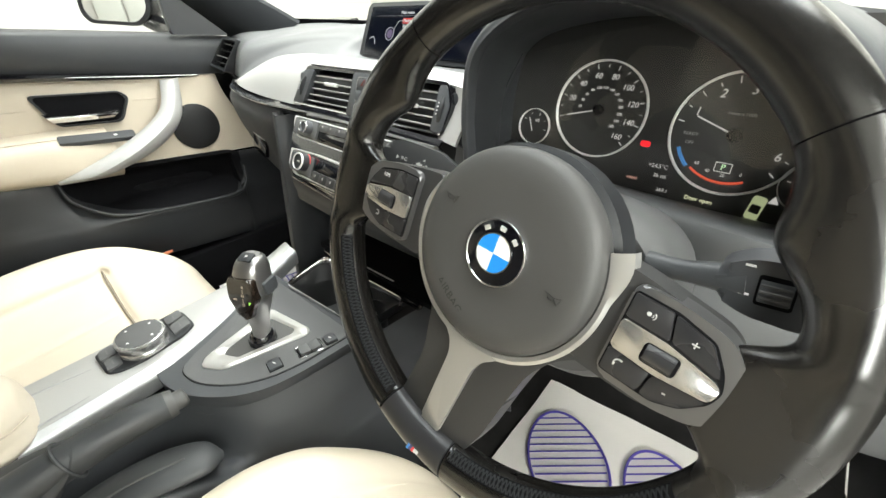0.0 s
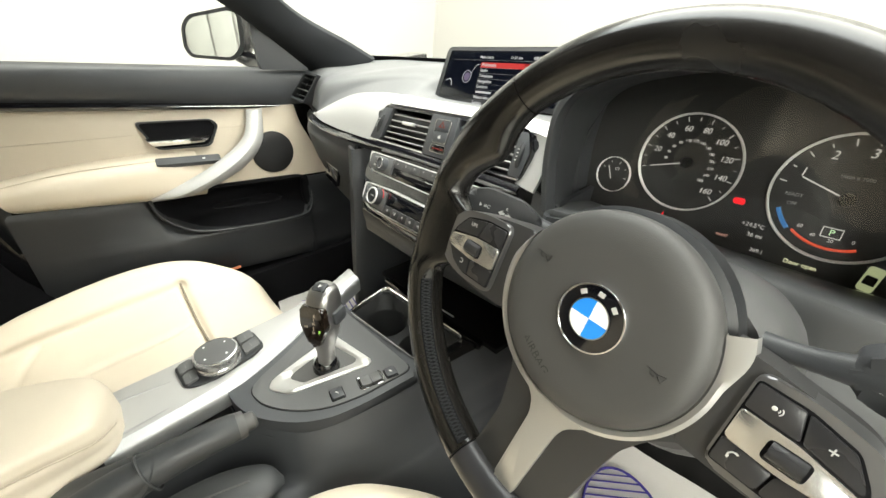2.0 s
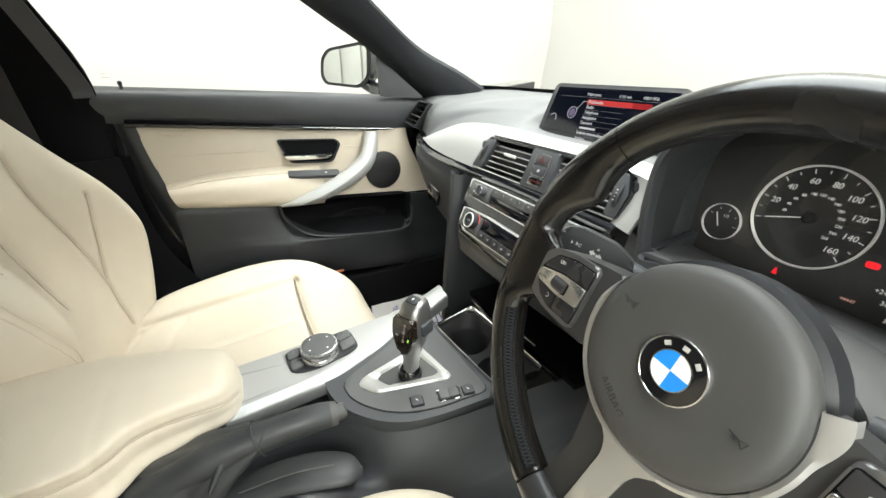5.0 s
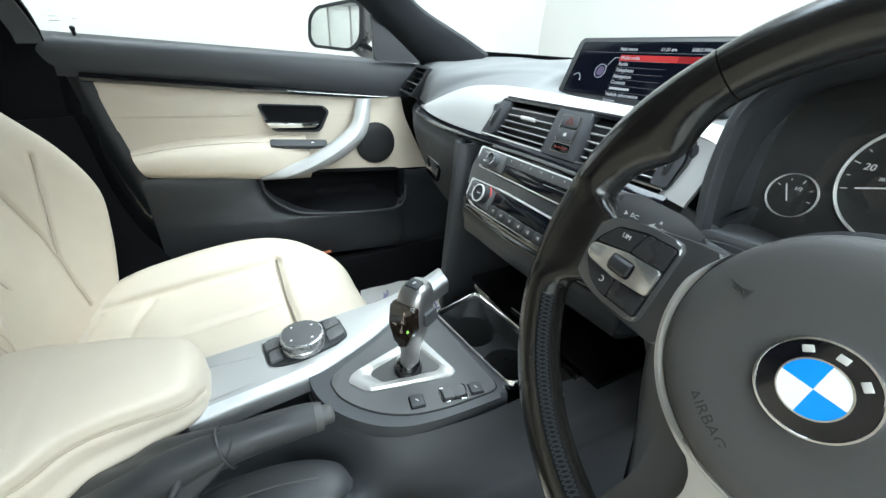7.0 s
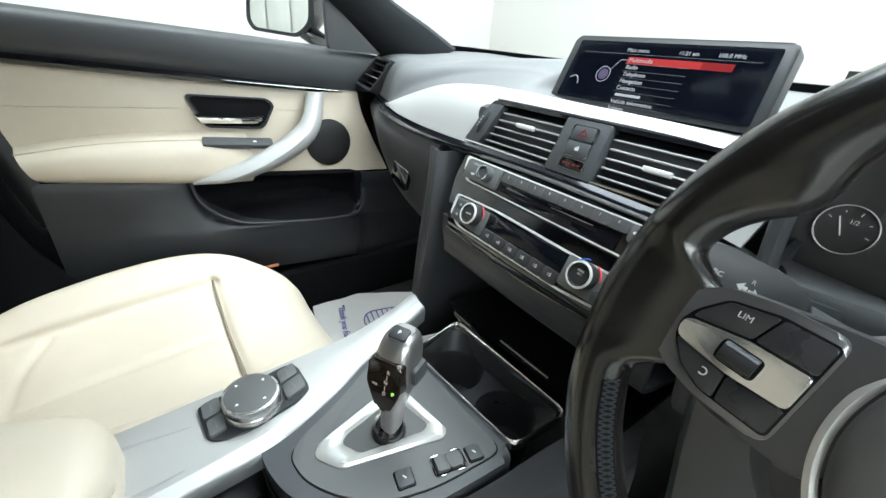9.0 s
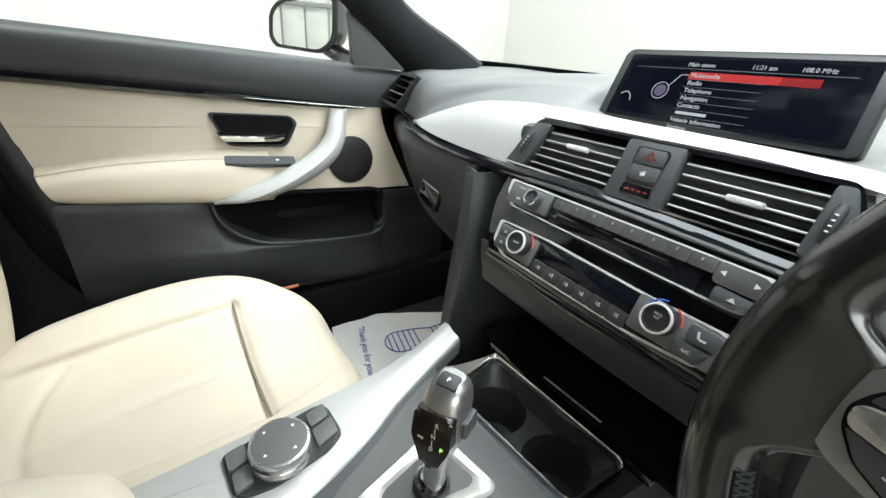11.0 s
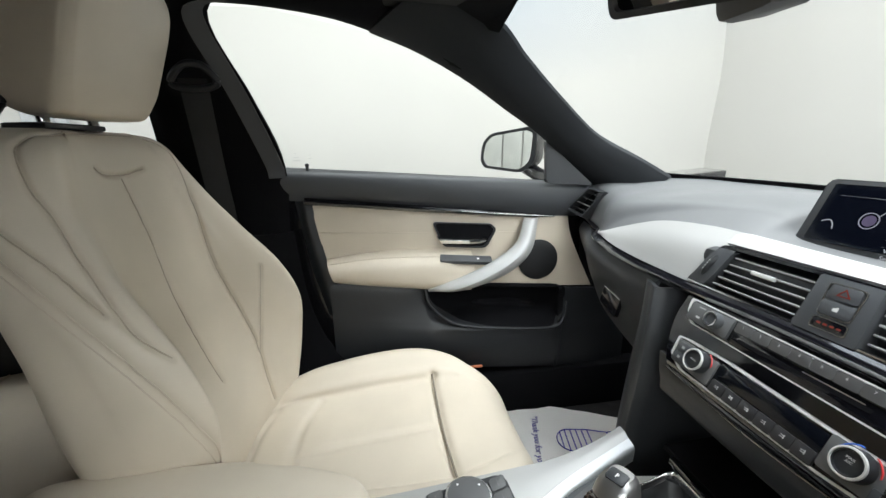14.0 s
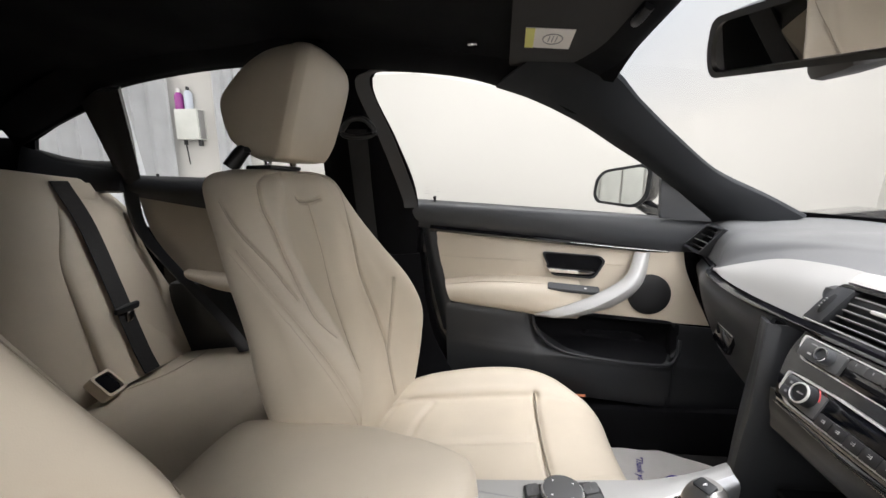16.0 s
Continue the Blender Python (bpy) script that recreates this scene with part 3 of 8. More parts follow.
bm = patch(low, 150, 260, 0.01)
# faces within the pocket outline turn near-black, as the shade of a deep pocket
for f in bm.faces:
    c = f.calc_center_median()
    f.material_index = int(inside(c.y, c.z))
part("lower_panel", bm, [DARK, LINING_SHADE], door, "black plastic lower door panel with a map pocket")
part("pocket_rim", tube([(DX + 0.012, -0.146, 0.628), (DX + 0.030, -0.133, 0.583), (DX + 0.043, -0.07, 0.533), (DX + 0.050, 0.05, 0.512), (DX + 0.046, 0.195, 0.498), (DX + 0.034, 0.236, 0.517), (DX + 0.018, 0.25, 0.56)], 0.0045, 60, 10), DARK, door)
# loudspeaker
GRILLE = material("loudspeaker_cloth", (0.008, 0.008, 0.009), 0.6, grain=1.0, grain_scale=700, vary=0.05, voronoi=True)
part("speaker_grille", lathe([(0.0005, 0.004), (0.03, 0.0035), (0.052, 0.001), (0.056, -0.002), (0.056, -0.01)], 40, frame_on((DX + 0.006, 0.168, 0.684), (0, 1, 0), (0, 0, 1))), GRILLE, door, "round black loudspeaker grille")
# handle recess and lever
rec = rounded([(-0.123, 0.805), (0.035, 0.792), (0.048, 0.777), (0.02, 0.728), (-0.095, 0.738)], 0.014, 4)
rin = [(-0.035 + (x + 0.035) * 0.93, 0.768 + (y - 0.768) * 0.90) for x, y in rec]
RM = frame_on((DX + 0.006, 0, 0), (0, 1, 0), (0, 0, 1))
# flat near-black plate paints the deep shade of the handle recess
recess = part("handle_recess", prism(rin, -0.002, 0.0005, RM), LINING_SHADE, door, "near-black plate giving the door handle recess its shade")
part("recess_rim", ring(rec, rin, -0.004, 0.006, RM), DARK, recess)
part("lever", patch([[(DX + 0.014, -0.112, 0.768), (DX + 0.014, -0.05, 0.763), (DX + 0.014, 0.02, 0.757)], [(DX + 0.026, -0.107, 0.760), (DX + 0.028, -0.05, 0.756), (DX + 0.022, 0.016, 0.750)], [(DX + 0.016, -0.10, 0.748), (DX + 0.018, -0.05, 0.745), (DX + 0.014, 0.004, 0.741)]], 8, 16, 0.003), CHROME, recess, "chrome door opener lever")
# window switch plate
sw = part("switch_plate", prism(rounded([(-0.068, -0.010), (0.066, -0.010), (0.066, 0.010), (-0.068, 0.010)], 0.004), -0.01, 0.002, frame_on((DX + 0.050, -0.042, 0.713), (0, 1, -0.10), (-1, 0, 0.75)), 0.001), BLACK, door, "black window switch plate")
part("switch_mark", box(0.006, 0.003, 0.0005, 0, frame_on((DX + 0.050, -0.042, 0.713), (0, 1, -0.10), (-1, 0, 0.75)) @ pose(0.03, 0, 0.0023)), WHITE, sw)
# curved silver pull handle
part("pull_handle", patch([[(DX + 0.02, 0.118, 0.805), (DX + 0.055, 0.085, 0.745), (DX + 0.068, 0.0, 0.695), (DX + 0.062, -0.10, 0.655), (DX + 0.045, -0.142, 0.640)],
                           [(DX + 0.04, 0.138, 0.806), (DX + 0.082, 0.10, 0.735), (DX + 0.095, 0.02, 0.683), (DX + 0.085, -0.08, 0.645), (DX + 0.05, -0.142, 0.636)],
                           [(DX + 0.02, 0.158, 0.805), (DX + 0.055, 0.128, 0.725), (DX + 0.068, 0.06, 0.672), (DX + 0.06, -0.05, 0.634), (DX + 0.045, -0.142, 0.631)],
                           [(DX + 0.005, 0.138, 0.80), (DX + 0.03, 0.10, 0.735), (DX + 0.04, 0.02, 0.683), (DX + 0.04, -0.08, 0.645), (DX + 0.035, -0.142, 0.635)]], 20, 32, cu=True), HANDLE, door, "curved satin silver pull handle")
# mirror triangle
part("mirror_triangle", prism(rounded([(0.172, 0.895), (0.30, 0.885), (0.168, 1.0)], 0.008), -0.01, 0.006, frame_on((-0.672, 0, 0), (0, 1, 0), (0, 0, 1)), 0.002), BLACK, door, "black mirror foot cover")
part("lock_pin", lathe([(0.0035, 0), (0.0035, 0.014), (0.0045, 0.016), (0.0045, 0.02), (0.002, 0.022)], 10, pose(-0.697, -0.417, 0.938)), BLACK, door, "black lock pin")
# orange strip drawn for a copper reflection on the sill
part("sill_glint", box(0.006, 0.045, 0.007, 0.002, pose(-0.656, -0.022, 0.402)), DOORM, door, "orange glint painted at the door's foot")
part("rear_border", patch([[(DX + 0.002, -0.416, 0.872), (DX + 0.002, -0.406, 0.80), (DX + 0.002, -0.393, 0.725), (DX + 0.004, -0.376, 0.655), (DX + 0.006, -0.372, 0.585)], [(DX + 0.006, -0.440, 0.885), (DX + 0.006, -0.428, 0.80), (DX + 0.006, -0.412, 0.715), (DX + 0.008, -0.396, 0.64), (DX + 0.009, -0.386, 0.575)], [(DX - 0.01, -0.460, 0.90), (DX - 0.01, -0.446, 0.80), (DX - 0.01, -0.432, 0.70), (DX - 0.01, -0.415, 0.625), (DX - 0.01, -0.400, 0.565)]], 8, 40, 0.004), DARK, door, "black plastic rear border of the door")
WIN = ((0.94, -0.49, 0.30, 0.875), (1.0, -0.51, 0.17, 1.0), (1.07, -0.53, 0.052, 1.07), (1.13, -0.54, -0.048, 1.13), (1.18, -0.55, -0.154, 1.18), (1.214, -0.56, -0.248, 1.214), (1.25, -0.56, -0.44, 1.25))
pane = part("pane", sheet([[(-0.705 + 0.155 * (z0 - 0.9) / 0.35, y0, z0), (-0.708 + 0.155 * (z1 - 0.9) / 0.35, y1, z1)] for z0, y0, y1, z1 in WIN]), GLASS, door)
pane.visible_shadow = False

# ---------------------------------------------------------------- dashboard
dash = thing("dashboard", (CXM, 0.3, 0.33), "dark grey dashboard with satin silver trim across its width", "dashboard")
PB = [(-0.70, 0.29, 0.803), (-0.60, 0.262, 0.812), (-0.51, 0.235, 0.812), (-0.445, 0.205, 0.815), (-0.385, 0.218, 0.847), (-0.30, 0.238, 0.872), (-0.21, 0.250, 0.886), (-0.125, 0.258, 0.888), (-0.09, 0.262, 0.868), (0.03, 0.262, 0.864), (0.13, 0.262, 0.862), (0.196, 0.258, 0.862)]
PT = [(-0.70, 0.295, 0.797), (-0.60, 0.266, 0.803), (-0.51, 0.238, 0.803), (-0.44, 0.198, 0.808), (-0.36, 0.206, 0.838), (-0.27, 0.212, 0.862), (-0.19, 0.212, 0.870), (-0.125, 0.211, 0.871), (-0.08, 0.21, 0.868), (0.03, 0.208, 0.866), (0.13, 0.206, 0.862), (0.196, 0.203, 0.855)]
PW = [(-0.70, 0.38, 0.89), (-0.60, 0.44, 0.902), (-0.51, 0.49, 0.905), (-0.44, 0.53, 0.90), (-0.37, 0.57, 0.895), (-0.29, 0.60, 0.89), (-0.2, 0.62, 0.89), (-0.12, 0.63, 0.888), (-0.08, 0.64, 0.887), (0.03, 0.65, 0.886), (0.13, 0.65, 0.886), (0.21, 0.63, 0.888)]
PF = [(p[0], p[1] + 0.028, p[2] + h) for p, h in zip(PB, (0.078, 0.070, 0.064, 0.056, 0.032, 0.018, 0.010, 0.008, 0.004, 0.003, 0.003, 0.003))]
PF2 = [(p[0], p[1] + 0.09, max(p[2] + 0.012, 0.893) if p[0] < -0.1 else 0.876) for p in PF]
part("top_pad", patch([PW, PF2, PF, PB, PT], 40, 60, 0.004), PAD, dash, "dark grey soft dashboard top")
# silver trim panel sweeping over the vents
TL = [(-0.44, 0.192, 0.811), (-0.36, 0.172, 0.808), (-0.27, 0.163, 0.805), (-0.17, 0.158, 0.805), (-0.13, 0.157, 0.806)]
TU = [(-0.435, 0.193, 0.813), (-0.36, 0.200, 0.839), (-0.27, 0.207, 0.864), (-0.17, 0.207, 0.874), (-0.10, 0.205, 0.875)]
TMD = [(-0.437, 0.190, 0.812), (-0.36, 0.183, 0.824), (-0.27, 0.180, 0.838), (-0.17, 0.178, 0.845), (-0.115, 0.176, 0.845)]
part("silver_trim", patch([TU, TMD, TL], 16, 40, 0.004), SILVER, dash, "satin silver dashboard trim")
part("silver_trim_bridge", patch([[(-0.105, 0.207, 0.875), (0.0, 0.205, 0.873), (0.12, 0.203, 0.871), (0.19, 0.201, 0.867), (0.214, 0.199, 0.862)], [(-0.108, 0.190, 0.8745), (0.0, 0.188, 0.873), (0.12, 0.187, 0.8705), (0.19, 0.185, 0.866), (0.214, 0.183, 0.860)], [(-0.107, 0.1765, 0.8655), (0.0, 0.1765, 0.8655), (0.12, 0.1765, 0.865), (0.188, 0.174, 0.860), (0.214, 0.171, 0.853)]], 10, 30, 0.004), SILVER, dash)
part("silver_trim_end", patch([[(0.186, 0.175, 0.8605), (0.190, 0.170, 0.840), (0.178, 0.152, 0.806)], [(0.202, 0.173, 0.8565), (0.202, 0.166, 0.837), (0.192, 0.15, 0.804)], [(0.214, 0.171, 0.853), (0.213, 0.162, 0.834), (0.206, 0.149, 0.802)]], 8, 14, 0.004), SILVER, dash)
# gloss strip under the trim
part("gloss_strip", patch([[(-0.70, 0.288, 0.803), (-0.60, 0.258, 0.808), (-0.51, 0.228, 0.808), (-0.44, 0.186, 0.811), (-0.36, 0.168, 0.806), (-0.27, 0.158, 0.803), (-0.13, 0.150, 0.808), (0.0, 0.149, 0.811), (0.19, 0.147, 0.807)],
                           [(-0.70, 0.285, 0.797), (-0.60, 0.252, 0.800), (-0.51, 0.220, 0.800), (-0.44, 0.178, 0.803), (-0.36, 0.160, 0.799), (-0.27, 0.150, 0.796), (-0.13, 0.142, 0.800), (0.0, 0.142, 0.803), (0.19, 0.140, 0.800)],
                           [(-0.70, 0.290, 0.790), (-0.60, 0.258, 0.793), (-0.51, 0.226, 0.792), (-0.44, 0.186, 0.794), (-0.36, 0.168, 0.790), (-0.27, 0.158, 0.788), (-0.13, 0.150, 0.790), (0.0, 0.150, 0.792), (0.19, 0.148, 0.790)]], 8, 60, 0.003), GLOSS, dash, "piano black strip")
# glove box front
GB = [[(-0.68, 0.29, 0.792), (-0.58, 0.252, 0.795), (-0.45, 0.19, 0.795), (-0.30, 0.163, 0.79), (-0.20, 0.158, 0.79)],
      [(-0.68, 0.275, 0.765), (-0.58, 0.235, 0.768), (-0.45, 0.178, 0.768), (-0.30, 0.155, 0.762), (-0.20, 0.152, 0.76)],
      [(-0.66, 0.285, 0.71), (-0.57, 0.25, 0.70), (-0.45, 0.20, 0.69), (-0.30, 0.172, 0.685), (-0.20, 0.165, 0.68)],
      [(-0.64, 0.32, 0.64), (-0.57, 0.29, 0.63), (-0.45, 0.245, 0.615), (-0.30, 0.215, 0.605), (-0.20, 0.20, 0.60)],
      [(-0.64, 0.42, 0.60), (-0.57, 0.40, 0.58), (-0.45, 0.38, 0.565), (-0.30, 0.36, 0.56), (-0.20, 0.35, 0.56)]]
part("glove_box", patch(GB, 24, 30, 0.006), BLACK, dash, "black grained glove box front")
gl = frame_on((-0.333, 0.166, 0.703), (1, -0.16, -0.06), (0.0, 0.22, 1))
part("latch_line", tube([gl @ Vector((-0.033, 0.0165, 0.004)), gl @ Vector((0.034, 0.0175, 0.004))], 0.0009, 6, 6), FRAMEM, dash)
part("glove_handle", prism(rounded([(-0.036, -0.016), (0.036, -0.018), (0.036, 0.018), (-0.036, 0.016)], 0.004), -0.004, 0.003, gl, 0.001), GLOSS, dash, "glossy glove box latch")

# centre stack body
part("stack_body", box(0.34, 0.20, 0.18, 0.01, pose(0.03, 0.27, 0.765)), DARK, dash)
part("recess_back", box(0.40, 0.01, 0.16, 0.002, pose(0.03, 0.335, 0.62)), CUPM, dash, "black back of the open tray")
part("stack_fascia", patch([[(-0.125, 0.150, 0.795), (0.03, 0.149, 0.797), (0.185, 0.148, 0.795)], [(-0.122, 0.128, 0.76), (0.03, 0.126, 0.76), (0.185, 0.125, 0.758)], [(-0.10, 0.105, 0.715), (0.03, 0.10, 0.712), (0.17, 0.10, 0.712)], [(-0.09, 0.12, 0.69), (0.03, 0.118, 0.685), (0.16, 0.12, 0.685)]], 12, 16, 0.005), GLOSS, dash, "piano black fascia")
part("stack_chin", patch([[(-0.13, 0.118, 0.712), (0.03, 0.112, 0.708), (0.19, 0.118, 0.708)], [(-0.12, 0.115, 0.68), (0.03, 0.11, 0.675), (0.19, 0.115, 0.675)], [(-0.12, 0.14, 0.648), (0.03, 0.14, 0.645), (0.19, 0.14, 0.645)], [(-0.13, 0.33, 0.632), (0.03, 0.33, 0.63), (0.2, 0.33, 0.63)]], 16, 16, 0.006), DARK, dash, "black rounded chin of the centre stack")
# console pillar beside the stack
for s in (0, 1):
    P = [[(-0.222, 0.155, 0.783), (-0.215, 0.145, 0.72), (-0.222, 0.14, 0.65), (-0.238, 0.14, 0.55), (-0.25, 0.14, 0.45)],
         [(-0.197, 0.142, 0.787), (-0.185, 0.13, 0.72), (-0.19, 0.125, 0.65), (-0.205, 0.122, 0.55), (-0.215, 0.12, 0.45)],
         [(-0.165, 0.150, 0.787), (-0.158, 0.14, 0.72), (-0.160, 0.138, 0.65), (-0.175, 0.135, 0.55), (-0.185, 0.135, 0.45)],
         [(-0.150, 0.30, 0.787), (-0.145, 0.30, 0.72), (-0.145, 0.30, 0.65), (-0.155, 0.30, 0.55), (-0.165, 0.30, 0.45)]]
    part("stack_pillar", patch([[(x if not s else 2 * 0.03 - x, y, z) for x, y, z in r] for r in P], 16, 22, 0.006), BLACK, dash, "black side pillar of the centre stack")

# driver's side of the dashboard
part("driver_pad", patch([[(0.20, 0.64, 0.888), (0.4, 0.58, 0.893), (0.72, 0.40, 0.90)], [(0.20, 0.52, 0.893), (0.4, 0.48, 0.915), (0.72, 0.34, 0.902)], [(0.20, 0.40, 0.88), (0.4, 0.39, 0.93), (0.72, 0.28, 0.89)]], 14, 20, 0.005), PAD, dash)
part("driver_end", patch([[(0.55, 0.33, 0.90), (0.73, 0.28, 0.89)], [(0.55, 0.24, 0.86), (0.73, 0.20, 0.86)], [(0.55, 0.18, 0.79), (0.73, 0.18, 0.79)]], 10, 8, 0.005), PAD, dash)
part("driver_lower", patch([[(0.20, 0.16, 0.80), (0.37, 0.16, 0.755), (0.55, 0.16, 0.76), (0.73, 0.20, 0.80)], [(0.20, 0.145, 0.72), (0.37, 0.15, 0.69), (0.55, 0.15, 0.69), (0.73, 0.19, 0.70)], [(0.20, 0.19, 0.60), (0.37, 0.2, 0.59), (0.55, 0.2, 0.59), (0.73, 0.24, 0.60)], [(0.20, 0.40, 0.55), (0.37, 0.4, 0.55), (0.55, 0.4, 0.55), (0.73, 0.4, 0.55)]], 20, 24, 0.006), PAD, dash, "dark grey knee panel under the steering column")
part("bulkhead", box(1.40, 0.04, 0.7, 0, pose(CXM, 0.62, 0.53)), CARPET, dash)

# ---------------------------------------------------------------- console
console = thing("centre_console", (0.02, -0.1, 0.22), "black centre console with a satin silver side trim", "console")
EDGE_R = [(0.0, -0.31), (-0.008, -0.24), (-0.015, -0.17), (-0.022, -0.141), (-0.037, -0.105), (-0.054, -0.070), (-0.074, -0.036), (-0.089, -0.004), (-0.106, 0.040), (-0.121, 0.088)]
EDGE_T = [(-0.012, -0.31), (-0.019, -0.24), (-0.027, -0.178), (-0.034, -0.148), (-0.048, -0.113), (-0.065, -0.078), (-0.085, -0.043), (-0.101, -0.009), (-0.118, 0.038), (-0.133, 0.086)]
EDGE_L = [(-0.105, -0.31), (-0.110, -0.24), (-0.116, -0.17), (-0.119, -0.135), (-0.122, -0.108), (-0.125, -0.080), (-0.129, -0.045), (-0.135, -0.010), (-0.146, 0.040), (-0.160, 0.088)]


def zc(y):
    return 0.5585 + 0.013 * max(0, (y + 0.05) / 0.13) ** 2 * (y > -0.05)


part("silver_trim", patch([[(x, y, zc(y) - 0.03) for x, y in EDGE_L], [(x, y, zc(y) - 0.004) for x, y in EDGE_L], [(x + 0.003, y, zc(y)) for x, y in EDGE_L], [((a[0] + b[0]) / 2, (a[1] + b[1]) / 2, zc(a[1]) + 0.0025) for a, b in zip(EDGE_L, EDGE_T)], [(x - 0.004, y, zc(y) + 0.0012) for x, y in EDGE_T], [(x, y, zc(y)) for x, y in EDGE_T]], 30, 60), SILVER, console, "satin aluminium console trim")
part("knurled_edge", patch([[(x, y, zc(y)) for x, y in EDGE_T], [(x + 0.001, y, zc(y) - 0.0075) for x, y in EDGE_R], [(x, y, zc(y) - 0.030) for x, y in EDGE_R]], 10, 60, 0.002), KNURL, console, "knurled aluminium edge of the trim")
# two grey slivers painting the shade of shallow tapered grooves behind the controller
for x0, y0, x1, y1 in ((-0.083, -0.300, -0.075, -0.225), (-0.018, -0.300, -0.026, -0.235)):
    part("groove_shade", tube([(x0, y0, 0.5606), (x1, y1, 0.5608)], [0.0028, 0.0006], 12, 8, flat=0.25), GREYINK, console, "grey sliver drawing a tapered groove's shade on the trim")
part("body", patch([[(-0.115, -0.75, 0.22), (-0.115, -0.3, 0.22), (-0.13, 0.0, 0.22), (-0.16, 0.25, 0.22)], [(-0.10, -0.75, 0.50), (-0.10, -0.3, 0.52), (-0.118, 0.0, 0.46), (-0.145, 0.25, 0.45)], [(0.0, -0.75, 0.50), (0.0, -0.3, 0.52), (-0.02, 0.0, 0.46), (-0.02, 0.25, 0.45)]], 16, 24), BLACK, console)
# right flank, wide at the front, narrow beside the hand brake
part("flank", patch([[(0.0, -0.75, 0.49), (0.005, -0.3, 0.535), (0.02, -0.19, 0.535), (0.10, -0.115, 0.535), (0.128, -0.02, 0.542), (0.135, 0.10, 0.545), (0.15, 0.25, 0.54)],
                     [(0.005, -0.75, 0.46), (0.010, -0.3, 0.455), (0.026, -0.195, 0.455), (0.112, -0.12, 0.50), (0.14, -0.02, 0.50), (0.147, 0.10, 0.50), (0.16, 0.25, 0.50)],
                     [(0.05, -0.75, 0.45), (0.060, -0.3, 0.462), (0.066, -0.195, 0.460), (0.118, -0.12, 0.48), (0.145, -0.02, 0.47), (0.15, 0.10, 0.47), (0.163, 0.25, 0.47)],
                     [(0.09, -0.75, 0.44), (0.095, -0.3, 0.497), (0.105, -0.195, 0.492), (0.128, -0.12, 0.455), (0.15, -0.02, 0.44), (0.156, 0.10, 0.44), (0.167, 0.25, 0.44)],
                     [(0.12, -0.75, 0.40), (0.128, -0.3, 0.475), (0.134, -0.2, 0.47), (0.145, -0.12, 0.41), (0.158, -0.02, 0.40), (0.163, 0.10, 0.40), (0.172, 0.25, 0.40)],
                     [(0.13, -0.75, 0.22), (0.135, -0.3, 0.22), (0.14, -0.2, 0.22), (0.155, -0.12, 0.22), (0.165, -0.02, 0.22), (0.17, 0.10, 0.22), (0.18, 0.25, 0.22)]], 40, 60), BLACK, console)
hump = rounded([(0.010, -0.172), (0.042, -0.163), (0.070, -0.145), (0.096, -0.120), (0.114, -0.088), (0.122, -0.045), (0.127, 0.045), (-0.135, 0.035), (-0.116, -0.006), (-0.100, -0.038), (-0.080, -0.072), (-0.062, -0.107), (-0.046, -0.143), (-0.040, -0.173)], 0.018, 6)
part("gear_console", prism(hump, 0.46, 0.5515, None, 0.009, 5), BLACK, console, "black moulded gear console")
# near-black band, slightly proud, painted for the shade of a groove
part("console_groove_shade", prism([(0.012 + (x - 0.012) * 1.006, y - 0.0008) for x, y in hump], 0.524, 0.527), LINING_SHADE, console)
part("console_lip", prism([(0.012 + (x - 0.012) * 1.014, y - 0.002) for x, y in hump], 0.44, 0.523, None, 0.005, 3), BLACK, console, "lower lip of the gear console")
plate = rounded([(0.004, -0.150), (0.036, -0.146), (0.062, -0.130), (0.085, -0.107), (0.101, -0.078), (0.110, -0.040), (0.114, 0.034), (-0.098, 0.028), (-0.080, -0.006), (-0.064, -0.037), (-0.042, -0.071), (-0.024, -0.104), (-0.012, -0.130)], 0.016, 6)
# near-black rim painted for the shade round the plate
part("plate_gap_shade", prism([(0.020 + (x - 0.020) * 1.014, -0.05 + (y + 0.05) * 1.014) for x, y in plate], 0.548, 0.5518), LINING_SHADE, console)
part("gear_plate", prism(plate, 0.545, 0.5535, None, 0.0012), GREYP, console, "dark grey gear selector plate")

# ---------------------------------------------------------------- armrest
armrest = thing("armrest_box", (-0.03, -0.5, 0.54), "cream leather padded armrest lid between the seats", "armrest")
AS = []
for y, xl, xr, zt in ((-0.280, -0.07, -0.030, 0.585), (-0.286, -0.088, -0.012, 0.600), (-0.305, -0.102, 0.008, 0.612), (-0.36, -0.118, 0.022, 0.620), (-0.39, -0.123, 0.034, 0.622), (-0.415, -0.127, 0.062, 0.624), (-0.45, -0.133, 0.075, 0.626), (-0.58, -0.138, 0.080, 0.626), (-0.66, -0.136, 0.078, 0.622), (-0.69, -0.12, 0.07, 0.60)):
    zb = 0.555
    AS.append([(xl + 0.007, y, zb), (xl + 0.0005, y, (zb + zt) / 2 - 0.008), (xl + 0.0015, y, zt - 0.016), (xl + 0.012, y, zt - 0.0025), ((xl + xr) / 2, y, zt + 0.003), (xr - 0.012, y, zt - 0.0025), (xr - 0.0015, y, zt - 0.016), (xr - 0.0005, y, (zb + zt) / 2 - 0.008), (xr - 0.007, y, zb)])
bm = patch(AS, 90, 110, caps=True, cv=True)
AR = [(-0.022, -0.2845, 0.578), (0.0, -0.298, 0.585), (0.0125, -0.33, 0.592), (0.0205, -0.36, 0.597), (0.0325, -0.39, 0.600), (0.0605, -0.415, 0.603), (0.0735, -0.45, 0.605), (0.0785, -0.58, 0.605)]
